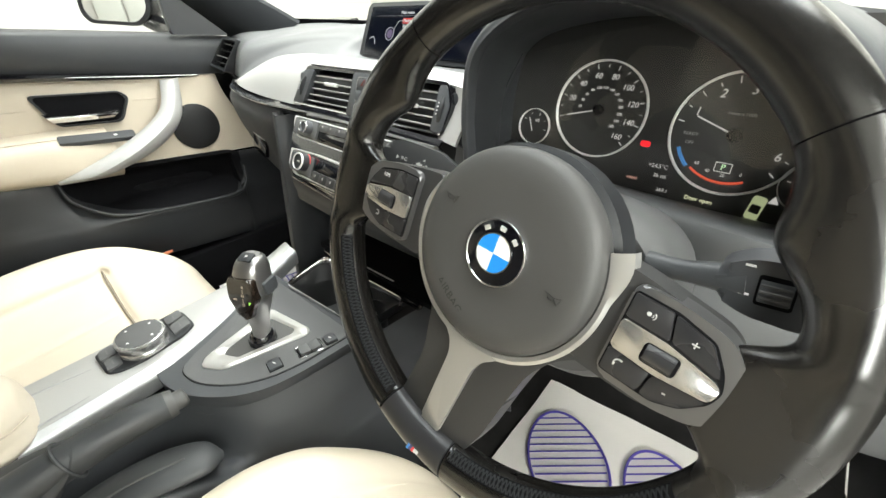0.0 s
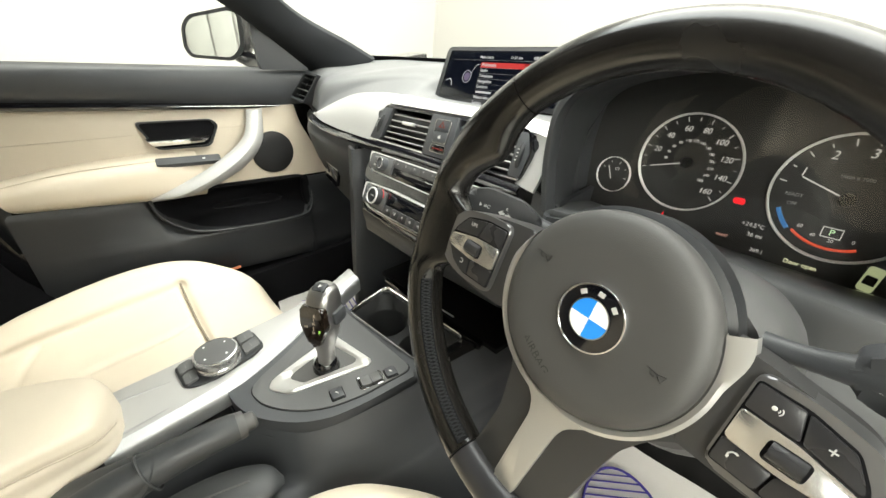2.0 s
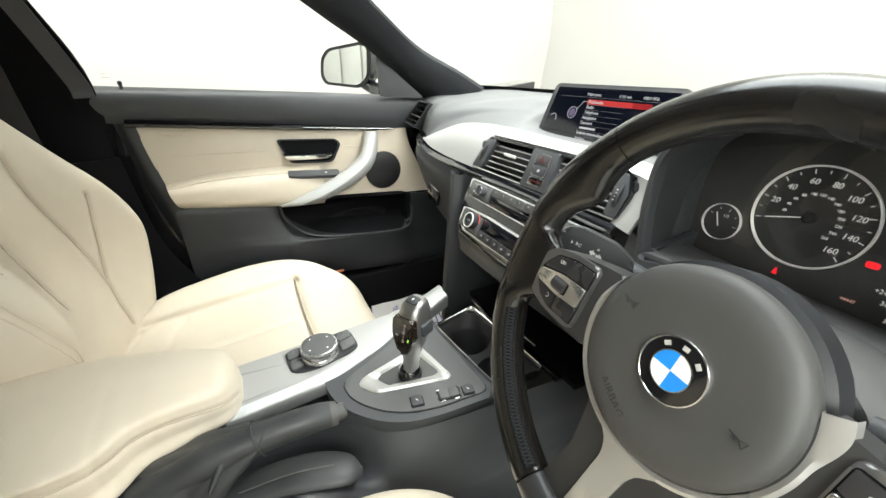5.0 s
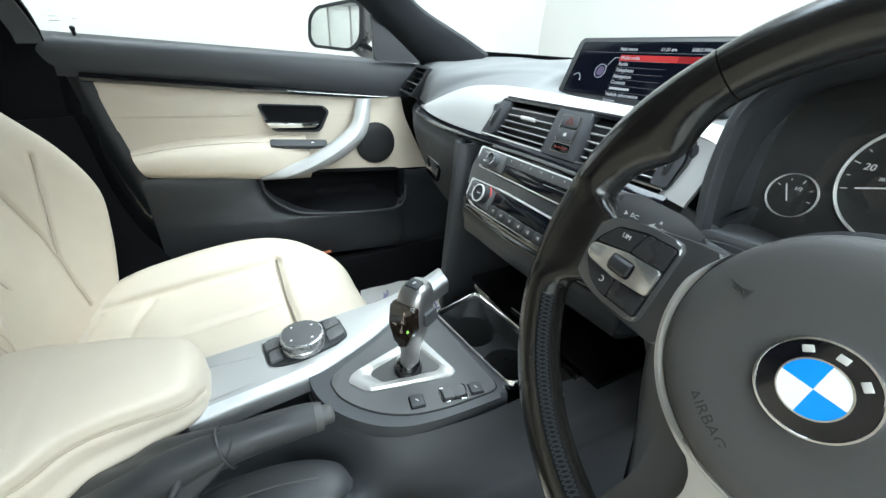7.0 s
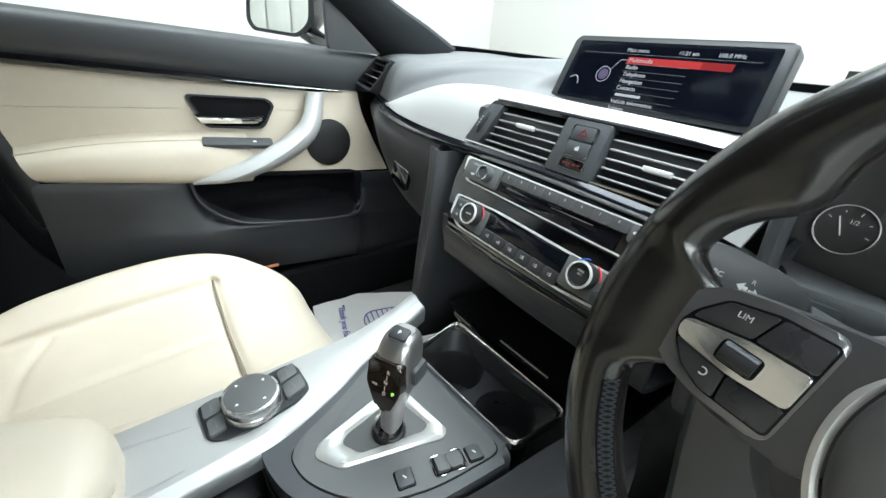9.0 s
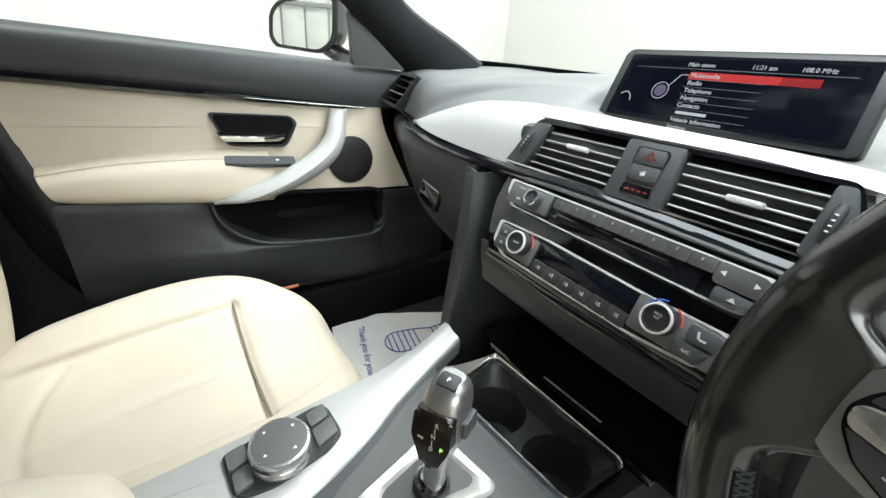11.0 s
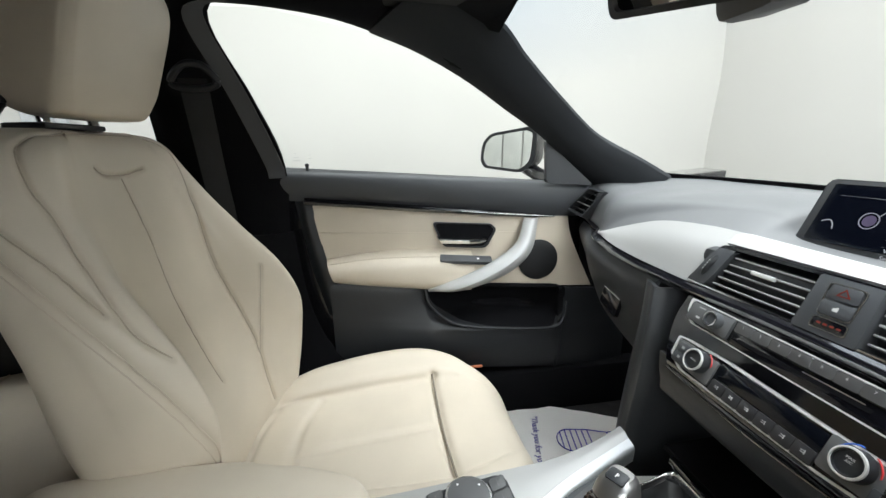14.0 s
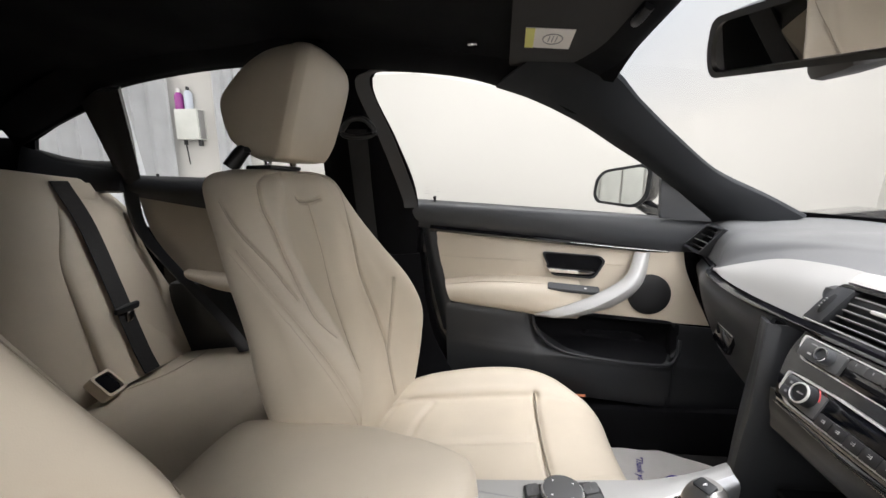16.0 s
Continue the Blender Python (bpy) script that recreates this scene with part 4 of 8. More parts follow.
crease(bm, [AR], 0.0035, 0.0028)
bm.normal_update()
co, no = np.array([v.co[:] for v in bm.verts]), np.array([v.normal[:] for v in bm.verts])
part("cushion", bm, CREAM, armrest, "", 60)
part("seam", tube(on_skin(co, no, AR, 61), 0.0009, 0, 6), FOLD, armrest)
part("base", box(0.11, 0.40, 0.06, 0.008, pose(-0.047, -0.505, 0.535)), DARK, armrest)

LINES = (((0.005, -0.627, 0.957), (-0.004, -0.611, 0.867), (0.001, -0.591, 0.768), (-0.010, -0.571, 0.674), (-0.022, -0.549, 0.589)),
         ((-0.085, -0.648, 1.0205), (0.01, -0.652, 1.0255), (0.10, -0.643, 1.0195), (0.145, -0.643, 1.010), (0.163, -0.642, 0.999), (0.173, -0.631, 0.959), (0.174, -0.615, 0.927), (0.183, -0.593, 0.881), (0.199, -0.561, 0.824), (0.208, -0.536, 0.786), (0.206, -0.505, 0.755)),
         ((0.175, -0.70, 0.972), (0.190, -0.674, 0.933), (0.199, -0.612, 0.87), (0.206, -0.566, 0.816)),
         ((-0.102, -0.642, 1.018), (-0.135, -0.628, 0.985), (-0.135, -0.608, 0.94), (-0.129, -0.592, 0.898), (-0.128, -0.574, 0.787), (-0.139, -0.544, 0.682), (-0.142, -0.521, 0.601), (-0.134, -0.509, 0.532), (-0.133, -0.50, 0.474)),
         ((-0.174, -0.504, 0.761), (-0.160, -0.510, 0.676), (-0.142, -0.518, 0.585)),
         ((0.062, -0.626, 0.975), (0.044, -0.627, 0.965), (-0.007, -0.628, 0.962), (-0.052, -0.626, 0.968)))
DOUBLE = ((0.199, -0.672, 0.894), (0.213, -0.608, 0.827), (0.221, -0.557, 0.77), (0.223, -0.51, 0.706), (0.217, -0.48, 0.646), (0.208, -0.473, 0.606), (0.20, -0.475, 0.55))
# ---------------------------------------------------------------- seats
def seat(name, cx, label, inner, nu, nv):
    ob = thing(name, (cx, -0.3, 0.21), label, "car seat", "front seats")
    secs = []
    for z, w, yc, yb, yr in ((0.44, 0.205, -0.52, -0.47, -0.60), (0.52, 0.222, -0.525, -0.455, -0.615), (0.60, 0.232, -0.548, -0.443, -0.632), (0.68, 0.235, -0.568, -0.440, -0.648), (0.76, 0.228, -0.585, -0.472, -0.664), (0.84, 0.212, -0.602, -0.53, -0.695), (0.91, 0.196, -0.615, -0.578, -0.72), (0.965, 0.183, -0.625, -0.61, -0.742), (1.0, 0.172, -0.632, -0.628, -0.752), (1.018, 0.155, -0.645, -0.645, -0.747), (1.026, 0.12, -0.665, -0.665, -0.735)):
        half = []
        for q in (-1, 1):
            y2 = max(yb - 0.03, yc + 0.012) if q == inner and yb > yc else yb
            half.append([(cx + q * (w - 0.03), yr, z), (cx + q * w, (y2 + yr) / 2, z), (cx + q * (w - 0.025), y2, z), (cx + q * (w - 0.07), yc * 0.5 + y2 * 0.5, z), (cx + q * w * 0.48, yc + 0.003, z)])
        secs.append(half[0] + [(cx, yc - 0.004, z)] + half[1][::-1] + [(cx, yr - 0.012, z)])
    bm = patch(secs, nu, nv, cv=True, caps=True)
    crease(bm, [[(cx + inner * x, y, z) for x, y, z in ln] for ln in LINES], 0.0036, 0.0042)
    crease(bm, [[(cx + inner * x, y, z) for x, y, z in DOUBLE]], 0.0075, 0.0030)
    bm.normal_update()
    co, no = np.array([v.co[:] for v in bm.verts]), np.array([v.normal[:] for v in bm.verts])
    part("backrest", bm, CREAM, ob, "cream leather backrest with side bolsters", 60)
    for ln in LINES:
        part("seam", tube(on_skin(co, no, [(cx + inner * x, y, z) for x, y, z in ln], 61), 0.0008, 0, 6), FOLD, ob)
    for k in (-0.004, 0.006):
        part("double_seam", tube(on_skin(co, no, [(cx + inner * x, y - k, z - 0.6 * k) for x, y, z in DOUBLE], 61), 0.0009, 0, 6), SEAM, ob)
    # cushion
    secs = []
    for y, w, zt, zb_, lo in ((-0.54, 0.20, 0.435, 0.45, 0.30), (-0.45, 0.225, 0.452, 0.492, 0.28), (-0.35, 0.242, 0.458, 0.508, 0.27), (-0.25, 0.252, 0.462, 0.515, 0.27), (-0.17, 0.252, 0.467, 0.512, 0.27), (-0.11, 0.238, 0.474, 0.500, 0.275), (-0.065, 0.212, 0.474, 0.480, 0.28), (-0.03, 0.182, 0.460, 0.460, 0.30), (-0.008, 0.150, 0.435, 0.435, 0.32), (0.0, 0.13, 0.405, 0.405, 0.34)):
        zm = zt * 0.5 + zb_ * 0.5
        secs.append([(cx - w + 0.02, y, lo), (cx - w, y, zb_ - 0.05), (cx - w + 0.035, y, zb_), (cx - w + 0.085, y, zm), (cx - w * 0.5, y, zt), (cx, y, zt - 0.003), (cx + w * 0.5, y, zt), (cx + w - 0.085, y, zm), (cx + w - 0.035, y, zb_), (cx + w, y, zb_ - 0.05), (cx + w - 0.02, y, lo)])
    bm = patch(secs, 190, 170, cv=True, caps=True)
    grooves = [[(cx + q * 0.150, -0.157, 0.476), (cx + q * 0.146, -0.285, 0.4695), (cx + q * 0.138, -0.389, 0.4645), (cx + q * 0.131, -0.49, 0.461)] for q in (-1, 1)]
    grooves.append([(cx - 0.131, -0.49, 0.461), (cx - 0.076, -0.516, 0.439), (cx, -0.521, 0.4365), (cx + 0.076, -0.516, 0.439), (cx + 0.131, -0.49, 0.461)])
    grooves.append([(cx - 0.138, -0.40, 0.462), (cx - 0.07, -0.428, 0.452), (cx, -0.435, 0.449), (cx + 0.07, -0.428, 0.452), (cx + 0.138, -0.40, 0.462)])
    grooves.append([(cx + 0.006, -0.170, 0.4635), (cx + 0.012, -0.262, 0.458), (cx + 0.02, -0.371, 0.4540), (cx + 0.024, -0.43, 0.449)])
    crease(bm, grooves, 0.0085, 0.0055)
    crease(bm, [[(cx - 0.158, -0.155, 0.479), (cx - 0.08, -0.157, 0.4695), (cx, -0.158, 0.466), (cx + 0.08, -0.157, 0.4695), (cx + 0.158, -0.155, 0.479)]], 0.009, 0.007)
    part("cushion", bm, CREAM, ob, "cream leather seat cushion", 60)
    # headrest
    secs = []
    for z, w, y0, y1 in ((1.042, 0.072, -0.672, -0.634), (1.047, 0.092, -0.694, -0.624), (1.075, 0.106, -0.728, -0.611), (1.10, 0.110, -0.738, -0.602), (1.145, 0.113, -0.742, -0.587), (1.175, 0.114, -0.722, -0.577), (1.205, 0.111, -0.692, -0.569), (1.228, 0.098, -0.664, -0.568), (1.242, 0.074, -0.643, -0.577), (1.247, 0.045, -0.63, -0.59)):
        wb = w * 0.80
        ym = y0 * 0.5 + y1 * 0.5
        half = [(w, y1 - 0.022), (w - 0.001, y1 - 0.010), (w - 0.007, y1 - 0.001), (w - 0.018, y1 + 0.0025), (w * 0.4, y1 + 0.007)]
        back = [(w * 0.4, y0 - 0.005), (wb - 0.012, y0 - 0.001), (wb, y0 + 0.006), (w * 0.93, ym)]
        secs.append([(cx + x, y, z) for x, y in half] + [(cx - x, y, z) for x, y in half[::-1]] + [(cx - x, y, z) for x, y in back[::-1]] + [(cx + x, y, z) for x, y in back])
    part("headrest", patch(secs, 40, 90, cv=True, caps=True), CREAM, ob, "cream leather headrest")
    for s in (-0.05, 0.05):
        part("headrest_post", tube([(cx + s, -0.68, 1.0), (cx + s, -0.685, 1.06)], 0.007, 6, 12), CHROME, ob, "chrome headrest post")
    part("seat_rail", box(0.40, 0.5, 0.10, 0.02, pose(cx, -0.28, 0.26)), DARK, ob)
    return ob


passenger = seat("passenger_seat", -0.36, "cream leather front passenger sports seat with bolsters", 1, 290, 400)
driver = seat("driver_seat", 0.40, "cream leather driver's sports seat with bolsters", -1, 140, 200)

driver.location += Vector((0, 0.012, 0.016))

rear = thing("bench_seat", (CXM, -1.2, 0.21), "cream leather rear bench seat", "car seat")
part("cushion", patch([[(-0.66, -0.82, 0.35), (-0.3, -0.80, 0.36), (0.3, -0.8, 0.36), (0.7, -0.82, 0.35)], [(-0.66, -0.83, 0.49), (-0.3, -0.80, 0.50), (0.3, -0.8, 0.50), (0.7, -0.83, 0.49)], [(-0.66, -1.0, 0.515), (-0.3, -1.0, 0.505), (0.3, -1.0, 0.505), (0.7, -1.0, 0.515)], [(-0.66, -1.3, 0.48), (-0.3, -1.3, 0.455), (0.3, -1.3, 0.455), (0.7, -1.3, 0.48)]], 20, 30), CREAM, rear)
part("backrest", patch([[(-0.66, -1.2, 0.46), (-0.3, -1.25, 0.45), (0.3, -1.25, 0.45), (0.7, -1.2, 0.46)], [(-0.64, -1.25, 0.70), (-0.3, -1.31, 0.70), (0.3, -1.31, 0.70), (0.68, -1.25, 0.70)], [(-0.6, -1.38, 1.0), (-0.3, -1.4, 1.02), (0.3, -1.4, 1.02), (0.64, -1.38, 1.0)], [(-0.6, -1.46, 1.02), (-0.3, -1.48, 1.06), (0.3, -1.48, 1.06), (0.64, -1.46, 1.02)]], 20, 30), CREAM, rear)

# ---------------------------------------------------------------- steering wheel
SPOKE = material("spoke_plastic", (0.040, 0.040, 0.041), 0.38, grain=0.1, grain_scale=1500, vary=0.1)
KEYM = material("switch_key", (0.026, 0.026, 0.028), 0.30, grain=0.05, grain_scale=1500, vary=0.1)
WC = Vector((0.37, 0.0, 0.80))
TILTW = radians(21)
WM = frame_on(WC, (1, 0, 0), (0, math.sin(TILTW), math.cos(TILTW))) @ pose(0, 0, 0, 0, 0, -7)
wheel = thing("steering_wheel", tuple(WC), "black leather three spoke steering wheel with silver inlays", "steering wheel")
R0, ZR = 0.169, -0.012


def bell(d, at, w):
    return math.exp(-(((d - at + 180) % 360 - 180) / w) ** 2)


def shelf(d):
    """One where the leather widens to meet the right spoke, falling off steeply on both sides."""
    d = (d + 180) % 360 - 180
    return 1 / ((1 + math.exp(-(d + 14.5) / 1.1)) * (1 + math.exp((d - 8.4) / 0.9)))


def rim(a0, a1, n, grow=0.0):
    """A stretch of the rim with its thumb rests swelling inwards."""
    rows = []
    for i in range(n):
        d = a0 + (a1 - a0) * i / (n - 1)
        a = radians(d)
        thumb = 0.0125 * (bell(d, 28.5, 8.5) + bell(d, 151.5, 8.5))
        meet = shelf(d) + shelf(180 - d)
        web = thumb + 0.024 * meet
        ra = 0.0163 + 0.08 * thumb + grow
        row = []
        for k in range(36):
            b = 2 * math.pi * k / 36
            c = math.cos(b)
            dx = ra * c - (web * (-c) ** 1.5 if c < 0 else 0)
            row.append(((R0 + dx) * math.cos(a), (R0 + dx) * math.sin(a), ZR + (ra - 0.0034 * meet) * math.sin(b) - 0.10 * thumb * max(0, -c)))
        rows.append(row)
    bm = sheet(rows, False, True, caps=True)
    bm.transform(WM)
    return bm


for a0, a1 in ((43.75, 135.85), (136.15, 254), (278.2, 403.45)):
    part("rim_leather", rim(a0, a1, int((a1 - a0) / 0.6)), WLEATHER, wheel, "smooth worn black leather rim section", 85)
part("rim_insert", rim(254.6, 277.6, 24, -0.0003), KEYM, wheel, "black plastic rim insert")
for d in (43.6, 136, 254.3, 277.9):
    a = radians(d)
    part("rim_seam", tube([((R0 + 0.0150 * math.cos(b)) * math.cos(a), (R0 + 0.0150 * math.cos(b)) * math.sin(a), ZR + 0.0150 * math.sin(b)) for b in np.linspace(0, 2 * math.pi, 28, endpoint=False)], 0.0006, 0, 6, True, m=WM), LINING_SHADE, wheel)
# cross stitches along the inner side
for a0, a1 in ((201, 253), (279.5, 336)):
    rows = []
    for d in np.linspace(a0, a1, 90):
        a = radians(d)
        rows.append([((R0 + 0.01655 * math.cos(b)) * math.cos(a), (R0 + 0.01655 * math.cos(b)) * math.sin(a), ZR + 0.01655 * math.sin(b)) for b in np.linspace(2.20, 2.74, 7)])
    bm = sheet(rows)
    bm.transform(WM)
    part("stitch_band", bm, STITCHB, wheel, "matt black stitched seam of the rim")
    bms = []
    n = int((a1 - a0) / 1.15)
    for i in range(n):
        a, da = radians(a0 + 1.15 * i), radians(0.95)
        for q0, q1 in ((-0.5, 0.5), (0.5, -0.5)):
            q = []
            for f in (0, 0.5, 1):
                b = 2.22 + 0.50 * f
                r = R0 + 0.0168 * math.cos(b)
                t = a + (q0 + (q1 - q0) * f) * da
                q.append((r * math.cos(t), r * math.sin(t), ZR + 0.0168 * math.sin(b)))
            bms.append(tube(q, 0.00055, 0, 5, m=WM))
    tagged(part("stitching", join(*bms), THREAD, wheel, "grey cross stitching"), kind="stuff")
    for b in (2.18, 2.76):
        r = R0 + 0.0164 * math.cos(b)
        part("stitch_edge", tube([(r * math.cos(radians(d)), r * math.sin(radians(d)), ZR + 0.0165 * math.sin(b)) for d in np.linspace(a0, a1, 70)], 0.0006, 0, 6, m=WM), LINING_SHADE, wheel)
hub = part("hub", lathe([(0.054, -0.05), (0.065, -0.03), (0.0684, -0.018), (0.0689, -0.012), (0.0685, -0.0068), (0.0664, -0.0030), (0.0625, -0.0006), (0.056, 0.0006), (0.047, 0.0004), (0.034, -0.0010), (0.0005, -0.001)], 80, WM), HUBM, wheel, "round dark grey airbag cover")
part("hub_base", lathe([(0.045, -0.07), (0.072, -0.05), (0.0725, -0.022), (0.06, -0.016)], 48, WM), DARK, wheel)
# silver ring, thin at one end and swelling into a wing at the other
rows = [[], [], [], [], []]
for d in np.linspace(152, 386, 90):
    e = min(max((d - 360) / 22, 0), 1)
    e = e * e * (3 - 2 * e)
    f = min(max((d - 152) / 22, 0), 1)
    ri, ro = 0.0692, 0.0692 + 0.0012 + 0.0050 * f + 0.0078 * e
    for row, r, z in zip(rows, (ri, ri + 0.0005, (ri + ro) / 2, ro - 0.0006, ro), (-0.016, -0.0085, -0.0072, -0.0082, -0.018)):
        row.append((r * math.cos(radians(d)), r * math.sin(radians(d)), z))
bm = sheet(rows, caps=False)
bm.transform(WM)
part("silver_ring", bm, MATTE_SILVER, wheel, "satin silver ring round the airbag cover")
part("silver_inlay", prism(rounded([(-0.028, -0.0635), (-0.0135, -0.0775), (-0.0102, -0.088), (-0.0142, -0.1515), (-0.0115, -0.1550), (0.0030, -0.1555), (0.0052, -0.1525), (0.0124, -0.089), (0.0165, -0.0785), (0.029, -0.0675), (0.012, -0.0705), (-0.012, -0.0700)], 0.004, 4), -0.02, -0.0074, WM, 0.0014), MATTE_SILVER, wheel, "satin silver inlay of the lower spoke")
part("lower_spoke", prism(rounded([(-0.058, -0.035), (-0.040, -0.066), (-0.034, -0.105), (-0.042, -0.156), (0.0, -0.161), (0.027, -0.158), (0.0365, -0.131), (0.0425, -0.095), (0.0484, -0.0667), (0.060, -0.046), (0.084, -0.026), (0.080, 0.01), (0.0, 0.02)], 0.008, 4), -0.032, -0.0105, WM, 0.004, 3), SPOKE, wheel, "black lower spoke")
for s in (-1, 1):
    o = [(0.060, 0.030), (0.084, 0.028), (0.130, 0.019), (0.144, 0.006), (0.146, -0.012), (0.134, -0.030), (0.108, -0.037), (0.062, -0.036)]
    o = [(s * x, y) for x, y in (o if s > 0 else o[::-1])]
    sp = part("side_spoke", prism(rounded(o, 0.008, 4), -0.036, -0.0085, WM, 0.004, 3), SPOKE, wheel, "black switch spoke")

    def key(name, pts, mat, z=-0.0022, label="", r=0.0016, bev=0.0007, z0=-0.012):
        q = [(s * x, y) for x, y in (pts if s > 0 else pts[::-1])]
        return part(name, prism(rounded(q, r, 4), z0, z, WM, bev), mat, sp, label)
    key("bezel", [(0.0825, 0.0250), (0.1080, 0.0240), (0.1310, 0.0190), (0.1415, 0.0085), (0.1475, -0.0060), (0.1440, -0.0200), (0.1340, -0.0292), (0.1150, -0.0335), (0.0825, -0.0330)], BEZEL, -0.0040, "satin gunmetal bezel of the switches", 0.007, 0.0022, -0.024)
    key("key_well", [(0.0838, 0.0208), (0.1060, 0.0200), (0.1256, 0.0148), (0.1345, 0.0030), (0.1378, -0.0060), (0.1355, -0.0145), (0.1262, -0.0246), (0.1136, -0.0298), (0.0838, -0.0290)], LINING_SHADE, -0.0037, "", 0.003, 0.0001)
    key("silver_rocker", [(0.0846, 0.0045), (0.1085, 0.0036), (0.1335, -0.0020), (0.1366, -0.0055), (0.1345, -0.0128), (0.1090, -0.0150), (0.0846, -0.0130)], ROCKER, -0.0010, "brushed silver rocker plate", 0.0022)
    part("roller_slot", prism(rounded([(s * 0.1085 - 0.0090, -0.0118), (s * 0.1085 + 0.0090, -0.0118), (s * 0.1085 + 0.0090, -0.0004), (s * 0.1085 - 0.0090, -0.0004)], 0.003), -0.004, -0.0008, WM), LINING_SHADE, sp)
    key("button", [(0.0848, 0.0196), (0.1044, 0.0189), (0.1084, 0.0046), (0.0848, 0.0056)], KEYM)
    key("button", [(0.1056, 0.0187), (0.1248, 0.0137), (0.1325, 0.0032), (0.1338, -0.0008), (0.1095, 0.0045)], KEYM)
    key("button", [(0.0848, -0.0141), (0.1078, -0.0160), (0.1062, -0.0284), (0.0848, -0.0278)], KEYM)
    key("button", [(0.1090, -0.0160), (0.1343, -0.0138), (0.1255, -0.0236), (0.1134, -0.0286), (0.1074, -0.0285)], KEYM)
    part("roller", tube([(s * 0.1012, -0.0061, -0.0030), (s * 0.1158, -0.0061, -0.0030)], 0.0056, 8, 18, m=WM), KEYM, sp, "black thumb roller")
    for k in (-1, 0, 1):
        part("roller_rib", tube([(s * 0.1020, -0.0061 + 0.0028 * k, 0.0019 - 0.0007 * abs(k)), (s * 0.1150, -0.0061 + 0.0028 * k, 0.0019 - 0.0007 * abs(k))], 0.0007, 0, 6, m=WM), KEYM, sp)
LZ = -0.0021
lettering("button_mark", "LIM", 0.0042, WM @ pose(-0.1165, 0.0115, LZ, 0, 0, 4), MARK, wheel)
lettering("button_mark", "+", 0.0075, WM @ pose(0.1185, 0.0090, LZ), MARK, wheel)
lettering("button_mark", "-", 0.0075, WM @ pose(0.1175, -0.0205, LZ), MARK, wheel)
part("button_mark", join(tube([(0.0930 + 0.0026 * math.cos(t), -0.0205 + 0.0026 * math.sin(t), LZ) for t in np.linspace(1.4, 3.5, 8)], 0.00045, 0, 5, m=WM), box(0.0017, 0.0011, 0.0004, 0, WM @ pose(0.0935, -0.0180, LZ, 0, 0, -10)), box(0.0017, 0.0011, 0.0004, 0, WM @ pose(0.0907, -0.0214, LZ, 0, 0, 80))), MARK, wheel)
part("button_mark", join(lathe([(0.0012, 0), (0.0010, 0.0004), (0.0002, 0.0005)], 12, WM @ pose(0.0945, 0.0125, LZ)), *[tube([(0.0958 + r * math.cos(t), 0.0122 + r * math.sin(t), LZ) for t in np.linspace(-0.9, 0.9, 7)], 0.0003, 0, 5, m=WM) for r in (0.001, 0.0022)]), MARK, wheel)
part("button_mark", tube([(-0.1165 + 0.0018 * math.cos(t), -0.0205 + 0.0018 * math.sin(t), LZ) for t in np.linspace(-2.2, 2.2, 12)], 0.0004, 0, 5, m=WM), MARK, wheel)
# horn marks and airbag letters pressed into the cover, their shade drawn as dark lines
for x, y, a in ((-0.047, 0.021, -12), (0.046, -0.006, -12)):
    HMK = WM @ pose(x, y, 0.0004, 0, 0, a)
    part("horn_mark", join(tube([(-0.0055, 0.0, 0.0002), (0.0015, 0.0003, 0.0002)], 0.0004, 0, 5, m=HMK), tube([(0.0015, 0.0003, 0.0002), (0.0055, 0.0028, 0.0002), (0.0050, -0.0024, 0.0002), (0.0015, -0.0004, 0.0002)], 0.0004, 0, 5, m=HMK), tube([(-0.003, -0.0002, 0.0002), (-0.002, -0.0022, 0.0002), (0.0005, -0.0020, 0.0002)], 0.0004, 0, 5, m=HMK)), ENGRAVED, hub)
lettering("cover_lettering", "AIRBAG", 0.0085, WM @ pose(-0.022, -0.044, 0.0004, 0, 0, -28), ENGRAVED, hub, 0.0001)
# round badge
BM_ = WM @ pose(0, 0, -0.0012)
badge = part("badge", lathe([(0.0228, 0), (0.0228, 0.0018), (0.0222, 0.0026), (0.0214, 0.0026), (0.0210, 0.0020)], 56, BM_, close=False), CHROME, hub, "chrome edged round badge")
part("badge_disc", lathe([(0.0212, 0.0018), (0.0209, 0.0021), (0.001, 0.0026)], 56, BM_), GLOSS, hub)
BLUE = material("badge_blue", (0.02, 0.27, 0.85), 0.25, vary=0.02)
for k in range(4):
    fan = [(0, 0)] + [(0.0128 * math.cos(radians(90 * k + d)), 0.0128 * math.sin(radians(90 * k + d))) for d in np.linspace(0, 90, 12)]
    part("badge_quarter", prism(fan, 0.0026, 0.0031, BM_), (WHITE, BLUE)[k % 2], hub)
part("badge_ring", lathe([(0.0134, 0.0024), (0.0134, 0.0033), (0.0127, 0.0033), (0.0127, 0.0024)], 48, BM_, close=False), CHROME, hub)
for d in (128, 88, 48):
    a = radians(d)
    part("badge_bar", box(0.0042, 0.0032, 0.0006, 0.0002, BM_ @ pose(0.0172 * math.cos(a), 0.0172 * math.sin(a), 0.0027, 0, 0, d - 90)), FRAMEM, hub)
